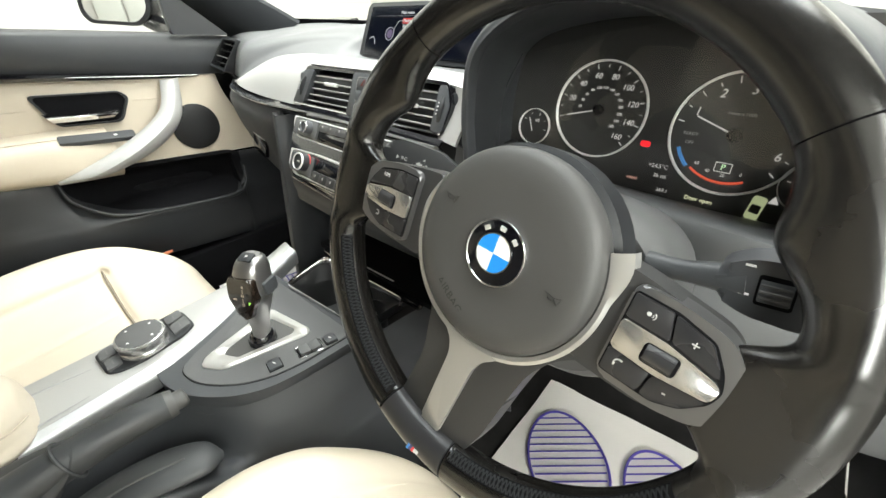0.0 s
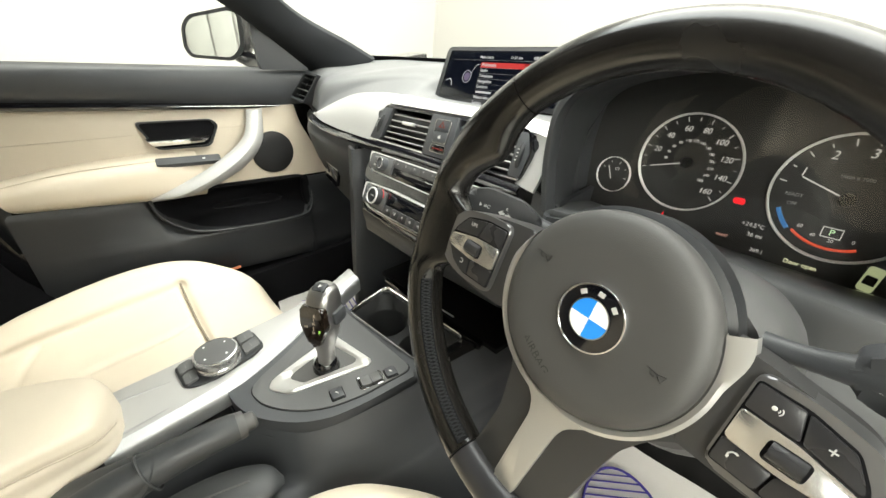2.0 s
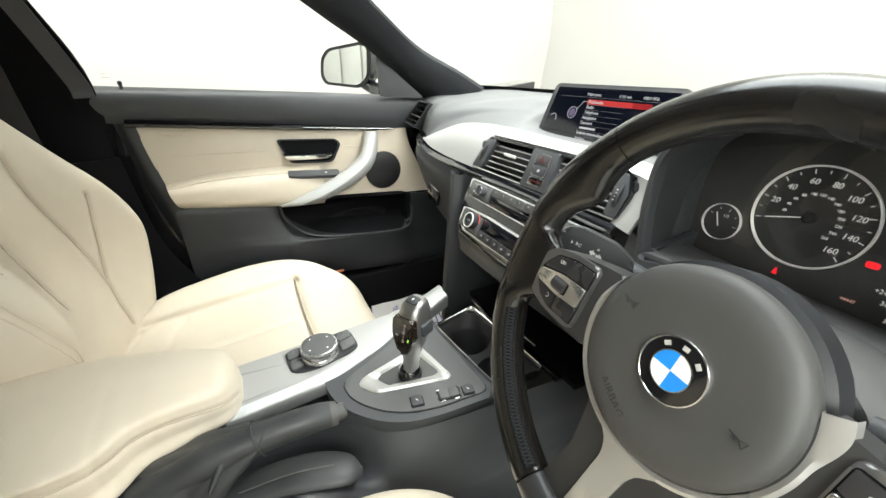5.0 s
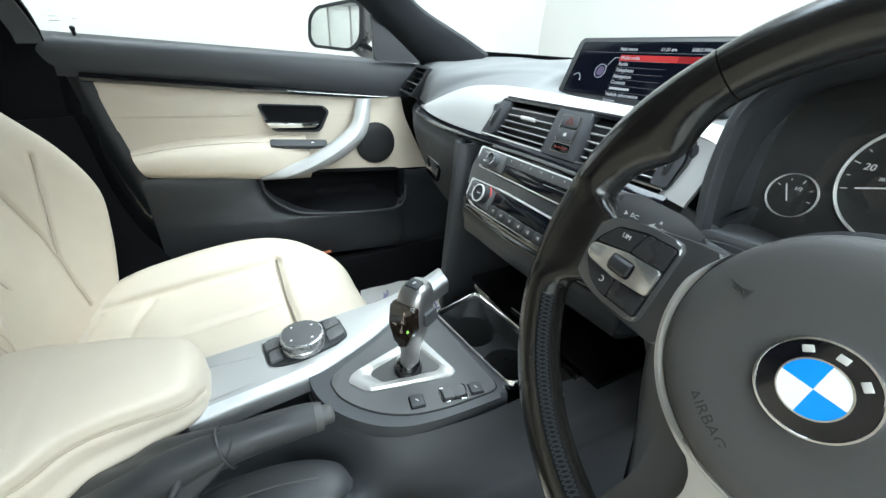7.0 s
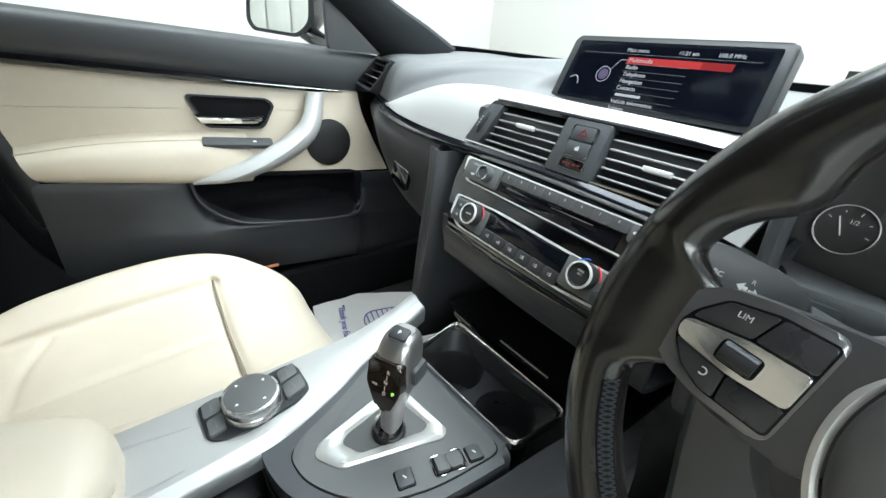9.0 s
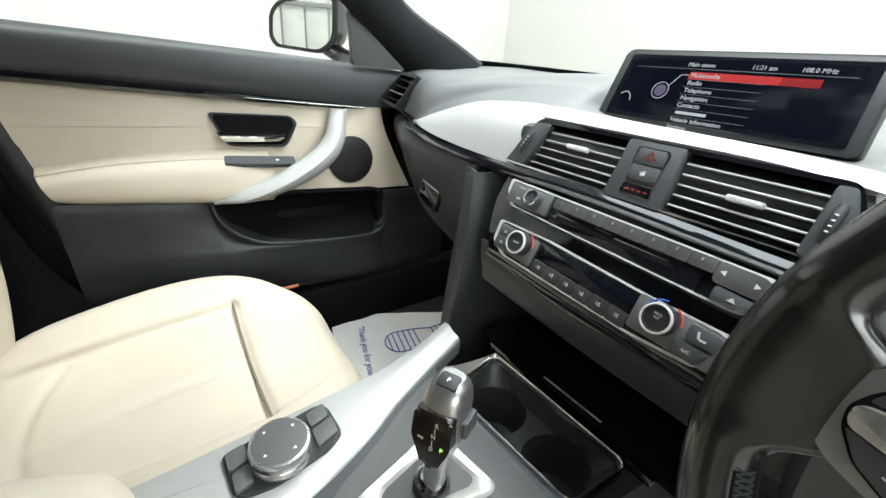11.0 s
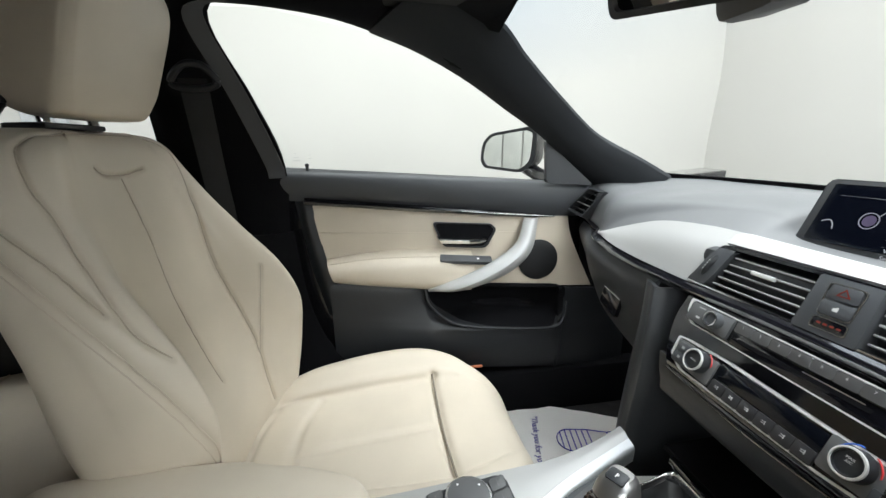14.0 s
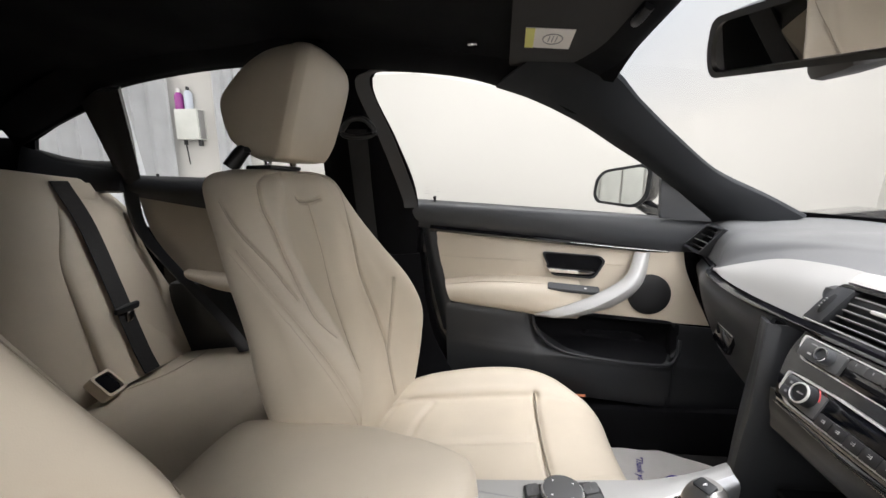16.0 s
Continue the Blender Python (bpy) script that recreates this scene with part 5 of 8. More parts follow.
# colour stripes at the foot of the lower spoke
for k, c in enumerate(((0.05, 0.25, 0.7), (0.04, 0.05, 0.2), (0.7, 0.05, 0.04), (0.7, 0.7, 0.7), (0.7, 0.7, 0.7))):
    part("stripe", box(0.0020, 0.0062, 0.0006, 0, WM @ pose(-0.0085 + 0.0024 * k, -0.1748 + 0.0007 * k, ZR + 0.0155, 0, 0, -14)), material("stripe_paint", c, 0.4), wheel)

# ---------------------------------------------------------------- column and stalks
column = thing("steering_column", (0.37, 0.1, 0.72), "dark grey steering column cover with two stalks", "steering column")
cs = []
for d, w, h, sh in ((-0.055, 0.085, 0.062, 0.0), (-0.075, 0.098, 0.07, 0.0), (-0.12, 0.10, 0.072, 0.0), (-0.19, 0.09, 0.065, 0.0)):
    cs.append([Vector((w * math.copysign(abs(math.cos(a)) ** 0.7, math.cos(a)), h * math.copysign(abs(math.sin(a)) ** 0.8, math.sin(a)) - 0.02, d)) for a in np.linspace(0, 2 * math.pi, 16, endpoint=False)])
bm = patch([[tuple(v) for v in r] for r in cs], 14, 48, cv=True, caps=True)
bm.transform(frame_on(WC, (1, 0, 0), (0, math.sin(TILTW), math.cos(TILTW))))
part("column_cover", bm, GREYP, column, "dark grey column cover")


def stalk(sgn, m, name):
    """A stalk in its own frame: x outwards, y up, z to the driver."""
    ob = part(name, tube([(0.0, -0.004, 0), (0.022, -0.003, 0), (0.050, 0, 0)], [0.0075, 0.0065, 0.010], 12, 14, m=m), BLACK, column, "black stalk behind the wheel")
    body = [[(0.036, 0.008), (0.050, 0.0155), (0.075, 0.0175), (0.09, 0.012), (0.09, -0.014), (0.075, -0.0185), (0.052, -0.0165), (0.036, -0.009)]]
    part("stalk_paddle", prism(rounded(body[0][::-1], 0.006, 4), -0.012, 0.008, m, 0.005, 3), BLACK, ob)
    return ob


RS = frame_on((0.447, 0.052, 0.803), (1, 0.0, 0.10), (-0.1, 0.1, 1))
st = stalk(1, RS, "wiper_stalk")
part("roller_slot", prism(rounded([(0.0545, -0.0085), (0.0705, -0.0085), (0.0705, 0.0085), (0.0545, 0.0085)], 0.002), 0.0, 0.0084, RS), LINING_SHADE, st)
part("stalk_roller", tube([(0.0557, 0.0, 0.0040), (0.0693, 0.0, 0.0040)], 0.0074, 6, 20, m=RS), BLACK, st, "black ribbed roller")
for k in (-0.8, -0.35, 0.1, 0.55):
    part("roller_rib", tube([(0.0562, 0.0074 * math.sin(k), 0.0040 + 0.0074 * math.cos(k)), (0.0688, 0.0074 * math.sin(k), 0.0040 + 0.0074 * math.cos(k))], 0.0008, 0, 6, m=RS), GREYP, st)
for y in (0.012, -0.004):
    part("stalk_mark", box(0.0045, 0.0012, 0.0004, 0, RS @ pose(0.05, y, 0.0083)), WHITE, st)
for pts in ([(0.078, 0.012), (0.082, 0.009), (0.082, 0.014)], [(0.078, -0.012), (0.082, -0.009), (0.082, -0.014)]):
    part("stalk_mark", prism([(x, y) for x, y in pts], 0.008, 0.0085, RS), WHITE, st)
part("stalk_mark", ring([(0.079, 0.004), (0.087, 0.006), (0.086, -0.004), (0.079, -0.005)], [(0.080, 0.003), (0.0855, 0.0045), (0.085, -0.003), (0.080, -0.004)], 0.008, 0.0085, RS), WHITE, st)
# the turn signal stalk, built facing the driver
TSM = frame_on((0.236, 0.070, 0.8095), (1, 0.6, -0.40), (-0.1, 0.3, 1)) @ Matrix.Diagonal((1.1, 1.02, 1, 1))
ts = part("turn_stalk", prism(rounded([(-0.034, 0.010), (-0.02, 0.0165), (0.012, 0.0165), (0.032, 0.008), (0.034, -0.012), (0.02, -0.0145), (-0.025, -0.0145), (-0.036, -0.006)][::-1], 0.005, 4), -0.018, 0.006, TSM, 0.005, 3), DARK, column, "black turn signal stalk with white marks")
part("stalk_arm", tube([(0.255, 0.088, 0.797), (0.30, 0.105, 0.785), (0.325, 0.105, 0.782)], [0.011, 0.008, 0.008], 10, 12), BLACK, ts)
TSK = TSM @ Matrix.Diagonal((0.74, 0.70, 1, 1))
lettering("stalk_mark", "BC", 0.0060, TSK @ pose(-0.0215, 0.001, 0.0063), MARK, ts)
part("stalk_mark", prism([(-0.0305, -0.002), (-0.0275, 0.0), (-0.0305, 0.003)], 0.006, 0.0064, TSK), MARK, ts)
part("stalk_mark", join(prism([(-0.0075, 0.0), (-0.003, 0.004), (-0.003, 0.0015), (0.0, 0.0015), (0.0, -0.0015), (-0.003, -0.0015), (-0.003, -0.004)], 0.006, 0.0064, TSK), prism([(0.0085, -0.001), (0.004, 0.003), (0.004, 0.0005), (0.001, 0.0005), (0.001, -0.0025), (0.004, -0.0025), (0.004, -0.005)], 0.006, 0.0064, TSK)), MARK, ts)
lettering("stalk_mark", "R", 0.005, TSK @ pose(0.001, 0.0068, 0.0063), MARK, ts)
lettering("stalk_mark", "L", 0.005, TSK @ pose(-0.001, -0.0078, 0.0063), MARK, ts)
lettering("stalk_mark", "P", 0.0065, TSK @ pose(0.0185, -0.004, 0.0063), MARK, ts)
part("stalk_mark", box(0.004, 0.001, 0.0004, 0, TSK @ pose(0.0235, -0.0035, 0.0063)), MARK, ts)

# ---------------------------------------------------------------- instrument cluster
cluster = thing("instrument_cluster", (0.37, 0.27, 0.75), "instrument cluster with chrome ringed dials under a hood", "instrument cluster")
CM = frame_on((0.37, 0.262, 0.82), (1, 0, 0), (0, 0.2, 1))
part("backplate", box(0.36, 0.19, 0.01, 0.0, CM @ pose(0, 0.01, -0.007)), CLEARP, cluster)
hood = [[(0.197, 0.262, 0.745), (0.200, 0.268, 0.84), (0.222, 0.276, 0.895), (0.29, 0.28, 0.917), (0.37, 0.28, 0.922), (0.45, 0.28, 0.917), (0.518, 0.276, 0.895), (0.54, 0.268, 0.84), (0.543, 0.262, 0.745)],
        [(0.230, 0.158, 0.785), (0.228, 0.157, 0.845), (0.241, 0.155, 0.898), (0.297, 0.147, 0.930), (0.37, 0.145, 0.939), (0.443, 0.147, 0.930), (0.499, 0.155, 0.898), (0.512, 0.157, 0.845), (0.510, 0.158, 0.785)],
        [(0.226, 0.148, 0.785), (0.224, 0.146, 0.845), (0.238, 0.144, 0.900), (0.296, 0.137, 0.935), (0.37, 0.135, 0.945), (0.444, 0.137, 0.935), (0.502, 0.144, 0.900), (0.516, 0.146, 0.845), (0.514, 0.148, 0.785)],
        [(0.215, 0.165, 0.785), (0.213, 0.165, 0.85), (0.228, 0.17, 0.908), (0.292, 0.17, 0.945), (0.37, 0.17, 0.956), (0.448, 0.17, 0.945), (0.512, 0.17, 0.908), (0.527, 0.165, 0.85), (0.525, 0.165, 0.785)],
        [(0.205, 0.30, 0.785), (0.203, 0.30, 0.85), (0.22, 0.33, 0.905), (0.29, 0.38, 0.935), (0.37, 0.40, 0.94), (0.45, 0.38, 0.935), (0.52, 0.33, 0.905), (0.537, 0.30, 0.85), (0.535, 0.30, 0.785)]]
part("hood", patch(hood[1:], 24, 60), BLACK, cluster, "black grained hood over the dials")
part("hood_lining", patch(hood[:2], 10, 60), BLACK, cluster, "black inner wall of the hood")
lens = part("lens", patch([[(0.203, 0.226, 0.770), (0.37, 0.222, 0.770), (0.537, 0.226, 0.770)], [(0.206, 0.236, 0.84), (0.37, 0.233, 0.845), (0.534, 0.236, 0.84)], [(0.226, 0.243, 0.888), (0.37, 0.240, 0.916), (0.514, 0.243, 0.888)]], 10, 24, 0.002), LENS, cluster, "clear cover glass over the dials")
lens.visible_shadow = False
part("lower_lip", patch([[(0.195, 0.262, 0.768), (0.30, 0.256, 0.762), (0.45, 0.256, 0.757), (0.545, 0.262, 0.757)], [(0.235, 0.165, 0.79), (0.33, 0.17, 0.792), (0.44, 0.17, 0.787), (0.505, 0.165, 0.785)], [(0.225, 0.148, 0.785), (0.33, 0.15, 0.787), (0.44, 0.15, 0.78), (0.515, 0.148, 0.78)], [(0.215, 0.16, 0.75), (0.33, 0.16, 0.74), (0.44, 0.16, 0.735), (0.525, 0.16, 0.74)]], 16, 30, 0.004), PAD, cluster, "black grained lower lip")


def cpt(x, z):
    """Place on the cluster's plane from world x and height."""
    return (x - 0.37, (z - 0.82) / math.cos(math.atan(0.2)))


def dial(cx, cz, r, label):
    x, y = cpt(cx, cz)
    M = CM @ pose(x, y, 0)
    d = part("dial", lathe([(r * 0.97, -0.003), (r * 0.97, -0.001), (0.001, -0.0008)], 64, M), CLEARP, cluster, label)
    part("dial_ring", lathe([(r, -0.002), (r, 0.0022), (r * 0.985, 0.003), (r * 0.965, 0.0022), (r * 0.962, -0.001)], 72, M, close=False), DIALRING, d, "chrome ring")
    return d, M


def ticks(M, r0, r1, a0, a1, n, w, parent, mat=None):
    bms = []
    for i in range(n):
        a = radians(a0 + (a1 - a0) * i / (n - 1))
        rm, ln = (r0 + r1) / 2, abs(r1 - r0) * (1 if i % 2 == 0 else 0.6)
        bms.append(box(ln, w, 0.0005, 0, M @ pose(rm * math.cos(a), rm * math.sin(a), 0.0003, 0, 0, math.degrees(a))))
    part("tick_marks", join(*bms), mat or WHITE_ON, parent)


sd, SMD = dial(0.3145, 0.834, 0.0500, "black speedometer with white figures")
ticks(SMD, 0.0415, 0.046, 195, -45, 17, 0.0008, sd)
for i, n in enumerate((20, 40, 60, 80, 100, 120, 140, 160)):
    a = radians(195 - 30 * (i + 1))
    lettering("figure", str(n), 0.0078, SMD @ pose(0.0345 * math.cos(a), 0.0345 * math.sin(a), 0.0003), WHITE_ON, sd, shear=0.15)
for i in range(1, 14):
    a = radians(195 - 240 * i / 13.2)
    lettering("small_figure", str(20 * i), 0.0038, SMD @ pose(0.0225 * math.cos(a), 0.0225 * math.sin(a), 0.0003), WHITE_ON, sd)
# needles are given a glow so that they show in the hood's shade
part("needle", box(0.036, 0.0011, 0.0008, 0, SMD @ pose(0, 0, 0.003, 0, 0, 195) @ pose(0.018, 0, 0)), WHITE_ON, sd, "white needle")
part("needle_hub", lathe([(0.006, 0), (0.006, 0.004), (0.001, 0.0045)], 20, SMD), GLOSS, sd)
td, TMD_ = dial(0.443, 0.828, 0.0545, "black rev counter with white figures")
ticks(TMD_, 0.044, 0.0495, 172, -38, 13, 0.0009, td)
for i in range(1, 7):
    a = radians(172 - 35 * i + 18)
    lettering("figure", str(i), 0.0105, TMD_ @ pose(0.0385 * math.cos(a), 0.0385 * math.sin(a), 0.0003), WHITE_ON, td, shear=0.15)
part("needle", box(0.036, 0.0011, 0.0008, 0, TMD_ @ pose(0, 0, 0.003, 0, 0, 160) @ pose(0.018, 0, 0)), WHITE_ON, td, "white needle")
part("needle_hub", lathe([(0.006, 0), (0.006, 0.004), (0.001, 0.0045)], 20, TMD_), GLOSS, td)
lettering("dial_legend", "1/min x 1000", 0.0042, TMD_ @ pose(0, 0.018, 0.0003), GREYINK, td)
lettering("dial_legend", "READY", 0.0042, TMD_ @ pose(-0.035, -0.004, 0.0003), GREYINK, td)
lettering("dial_legend", "OFF", 0.0042, TMD_ @ pose(-0.034, -0.012, 0.0003), GREYINK, td)
arc = [(0.0435 * math.cos(radians(d)), 0.0435 * math.sin(radians(d)), 0.0005) for d in np.linspace(232, 296, 24)]
part("red_scale", tube([Vector(v) for v in arc], 0.0012, 0, 6, m=TMD_), glow("scale_red", (0.9, 0.12, 0.06), 0.5), td, "red consumption scale")
for t, d in (("60", 234), ("40", 252), ("20", 272), ("0", 294)):
    a = radians(d)
    lettering("scale_figure", t, 0.0042, TMD_ @ pose(0.0375 * math.cos(a), 0.0375 * math.sin(a) + 0.001, 0.0003), WHITE_ON, td)
arc = [(0.0455 * math.cos(radians(d)), 0.0455 * math.sin(radians(d)), 0.0005) for d in np.linspace(203, 228, 12)]
part("blue_scale", tube([Vector(v) for v in arc], 0.0018, 0, 6, m=TMD_), glow("scale_blue", (0.1, 0.35, 0.8), 0.35), td)
part("gear_frame", ring([(-0.007, -0.034), (0.007, -0.034), (0.007, -0.025), (-0.007, -0.025)], [(-0.0063, -0.0333), (0.0063, -0.0333), (0.0063, -0.0257), (-0.0063, -0.0257)], 0.0, 0.0006, TMD_), WHITE_ON, td)
lettering("gear_letter", "P", 0.0075, TMD_ @ pose(0, -0.0295, 0.0003), glow("gear_green", (0.6, 0.95, 0.55), 0.8), td)
fd, FM = dial(0.2395, 0.8065, 0.0205, "black fuel gauge")
ticks(FM, 0.0135, 0.0165, 150, -10, 5, 0.0007, fd)
lettering("figure", "1/2", 0.0048, FM @ pose(0.003, 0.007, 0.0003), WHITE_ON, fd)
part("needle", box(0.016, 0.0009, 0.0008, 0, FM @ pose(-0.004, 0.002, 0.002, 0, 0, 112)), WHITE_ON, fd)
hd, HM = dial(0.508, 0.795, 0.0215, "black temperature gauge")
ticks(HM, 0.0135, 0.0165, 170, 20, 4, 0.0008, hd)
lettering("figure", "50", 0.006, HM @ pose(-0.006, 0.004, 0.0003), WHITE_ON, hd)
part("needle", box(0.016, 0.0009, 0.0008, 0, HM @ pose(0.005, -0.002, 0.002, 0, 0, 80)), WHITE_ON, hd)


def on_cluster(name, text, size, x, z, mat):
    u, v = cpt(x, z)
    return lettering(name, text, size, CM @ pose(u, v, -0.0015), mat, cluster)


on_cluster("readout", "+24.5\u00b0C", 0.0056, 0.388, 0.789, WHITE_ON)
on_cluster("readout", "36 mi", 0.0056, 0.392, 0.780, WHITE_ON)
on_cluster("readout", "369.1", 0.0050, 0.398, 0.7665, WHITE_ON)
on_cluster("readout", "Door open", 0.0054, 0.432, 0.7655, glow("readout_yellow", (0.9, 0.92, 0.6), 0.8))
u, v = cpt(0.366, 0.7725)
lettering("readout", "44447", 0.0045, CM @ pose(u, v, -0.0015), glow("readout_amber", (0.9, 0.5, 0.4), 0.5), cluster)
u, v = cpt(0.370, 0.808)
part("brake_lamp", prism(rounded([(-0.005, -0.003), (0.005, -0.003), (0.005, 0.003), (-0.005, 0.003)], 0.003), -0.002, -0.0012, CM @ pose(u, v, 0)), RED_ON, cluster, "lit red warning lamp")
u, v = cpt(0.305, 0.776)
part("belt_lamp", prism(rounded([(-0.0025, -0.004), (0.003, -0.004), (0.001, 0.004)], 0.001), -0.002, -0.0012, CM @ pose(u, v, 0)), RED_ON, cluster, "lit red belt lamp")
u, v = cpt(0.478, 0.770)
CARG = glow("car_symbol_green", (0.55, 0.62, 0.35), 0.5)
part("car_symbol", prism(rounded([(-0.0055, -0.011), (0.0055, -0.011), (0.0055, 0.011), (-0.0055, 0.011)], 0.003), -0.002, -0.0014, CM @ pose(u, v, 0, 0, 0, -8)), CARG, cluster, "green car symbol with an open door")
part("car_symbol_roof", prism(rounded([(-0.0042, -0.005), (0.0042, -0.005), (0.0038, 0.003), (-0.0038, 0.003)], 0.001), -0.0014, -0.001, CM @ pose(u, v, 0, 0, 0, -8)), CLEARP, cluster)
part("warning_triangle", prism([(-0.004, -0.0035), (0.004, -0.0035), (0, 0.0035)], -0.002, -0.0014, CM @ pose(u + 0.011, v + 0.010, 0)), WHITE_ON, cluster)

# ---------------------------------------------------------------- centre display
display = thing("display_screen", (0.03, 0.29, 0.87), "black framed wide centre display showing a menu list", "screen")
SM = frame_on((0.0275, 0.262, 0.865), (1, -0.005, 0), (0, 0.42, 1))
part("housing", prism(rounded([(-0.127, 0), (0.127, 0), (0.122, 0.083), (-0.122, 0.083)], 0.007), -0.018, 0.0, SM, 0.002), DARK, display, "matt black screen housing")
panel = part("panel", prism(rounded([(-0.116, 0.006), (0.116, 0.006), (0.112, 0.077), (-0.112, 0.077)], 0.003), 0.0004, 0.0012, SM), LCD, display, "glossy dark screen panel")
part("foot", box(0.15, 0.05, 0.03, 0.004, pose(0.03, 0.295, 0.858)), DARK, display)
SCR_BLUE = glow("screen_blue", (0.006, 0.008, 0.016), 0.4)
SCR_BLUE.node_tree.nodes["Principled BSDF"].inputs["Roughness"].default_value = 0.09
SCR_BLUE.node_tree.nodes["Principled BSDF"].inputs["Specular IOR Level"].default_value = 0.5
part("screen_field", prism([(-0.108, 0.010), (0.108, 0.010), (0.105, 0.0735), (-0.105, 0.0735)], 0.0012, 0.00135, SM), SCR_BLUE, panel, "dark blue lit screen field")
SW = glow("screen_text", (0.85, 0.86, 0.9), 0.28)
RULE = material("screen_rule", (0.10, 0.10, 0.11), 0.4)
part("menu_bar", prism([(-0.036, 0.0525), (0.078, 0.0525), (0.078, 0.0600), (-0.036, 0.0600)], 0.00135, 0.0015, SM), glow("menu_red", (0.75, 0.06, 0.06), 0.34), panel, "red highlighted menu line")
part("menu_bar_end", prism([(0.048, 0.0526), (0.0785, 0.0526), (0.0785, 0.0599), (0.048, 0.0599)], 0.0015, 0.0016, SM), glow("menu_red_dim", (0.5, 0.03, 0.035), 0.25), panel)
lettering("menu_title", "Main menu", 0.0062, SM @ pose(-0.028, 0.0675, 0.0015), SW, panel)
lettering("clock_text", "11:21 am", 0.0058, SM @ pose(0.030, 0.0675, 0.0015), SW, panel)
lettering("radio_text", "108.0 MHz", 0.0058, SM @ pose(0.072, 0.0675, 0.0015), SW, panel)
part("header_line", box(0.20, 0.0004, 0.0001, 0, SM @ pose(0.0, 0.0632, 0.0014)), RULE, panel)
for k, t in enumerate(("Multimedia", "Radio", "Telephone", "Navigation", "Contacts", "", "Vehicle information", "Settings")):
    y = 0.0563 - 0.0079 * k
    if t:
        lettering("menu_line", t, 0.0066, SM @ pose(-0.034, y, 0.0016), SW, panel, align="LEFT")
    else:
        part("menu_line_bar", box(0.032, 0.003, 0.0001, 0, SM @ pose(-0.016, y, 0.0016)), SW, panel)
    part("menu_rule", box(0.075, 0.0003, 0.0001, 0, SM @ pose(0.0, y - 0.0040, 0.0014)), RULE, panel)
part("menu_ring", lathe([(0.0095, 0.0013), (0.0095, 0.0018), (0.0085, 0.0018), (0.0085, 0.0013)], 32, SM @ pose(-0.060, 0.038, 0), close=False), glow("ring_grey", (0.5, 0.5, 0.6), 0.4), panel)
part("menu_disc", lathe([(0.0083, 0.0013), (0.001, 0.0015)], 28, SM @ pose(-0.060, 0.038, 0)), glow("disc_mauve", (0.16, 0.13, 0.22), 0.5), panel)
part("menu_link", tube([(-0.0525, 0.044, 0.0015), (-0.044, 0.0563, 0.0015), (-0.036, 0.0563, 0.0015)], 0.0004, 0, 5, m=SM), SW, panel)
part("menu_arc", tube([(-0.106, 0.030, 0.0015), (-0.098, 0.033, 0.0015), (-0.093, 0.029, 0.0015), (-0.091, 0.023, 0.0015)], 0.0006, 12, 5, m=SM), SW, panel)

# ---------------------------------------------------------------- centre air vents
VM = frame_on((0.026, 0.1525, 0.8115), (1, 0, 0), (0, 0.40, 1))
vents = thing("air_vent", (0.026, 0.16, 0.81), "black centre air vents with chrome edged slats", "air vent")
# solid near-black plate stands in for the dark depth behind the slats
part("duct_shade", prism(rounded([(-0.157, 0), (0.157, 0), (0.161, 0.03), (0.152, 0.052), (-0.130, 0.052)], 0.006), -0.045, -0.022, VM), LINING_SHADE, vents)
vo = rounded([(-0.164, -0.003), (0.158, -0.003), (0.165, 0.032), (0.154, 0.056), (-0.134, 0.056)], 0.008)
vi = rounded([(-0.157, 0.001), (0.156, 0.001), (0.161, 0.032), (0.151, 0.052), (-0.132, 0.052)], 0.006)
part("vent_frame", ring(vo, vi, -0.03, 0.001, VM), GLOSS, vents, "piano black vent frame")
part("lower_chrome", tube([(-0.158, -0.001, 0.0015), (0.155, -0.001, 0.0015)], 0.0015, 20, 6, m=VM), CHROME, vents, "bright lower edge of the vent")
for x0, x1, sh in ((-0.128, -0.018, 0.018), (0.043, 0.142, 0.0)):
    for k in range(5):
        y = 0.006 + 0.0092 * k
        a, b = x0 + sh * y / 0.05, x1
        part("slat", box(b - a, 0.0026, 0.018, 0.0008, VM @ pose((a + b) / 2, y, -0.0125, -6, 0, 0)), DARK, vents, "black vent slat")
        part("slat_edge", tube([(a, y + 0.0008, -0.0030), (b, y + 0.0008, -0.0030)], 0.0011, 6, 8, m=VM), SLATM, vents, "bright slat edge")
    part("slat_tab", box(0.027, 0.0050, 0.007, 0.0015, VM @ pose((x0 + x1) / 2 + 0.004, 0.0335 - (0.008 if x0 > 0 else 0), -0.001)), FRAMEM, vents, "chrome slat tab")
for pts, wx in (([(-0.160, 0.001), (-0.133, 0.001), (-0.113, 0.051), (-0.134, 0.051), (-0.144, 0.04)], -0.138), ([(0.140, 0.001), (0.157, 0.001), (0.162, 0.03), (0.153, 0.052), (0.142, 0.052)], 0.150)):
    part("wheel_panel", prism(rounded(pts, 0.003), -0.02, 0.002, VM, 0.0012), BLACK, vents, "black thumbwheel panel")
    lean = 0.36 if wx < 0 else 0.05
    part("thumbwheel", tube([(wx - 0.5 * lean * 0.026, 0.013, -0.001), (wx, 0.026, 0.003), (wx + 0.5 * lean * 0.026, 0.039, -0.001)], 0.0042, 8, 12, m=VM), DARK, vents, "ribbed black thumbwheel")
    for k in range(4):
        part("thumb_mark", box(0.0022, 0.0008, 0.0004, 0, VM @ pose(wx + lean * (0.004 * k - 0.006), 0.02 + 0.004 * k, 0.0072)), WHITE, vents)
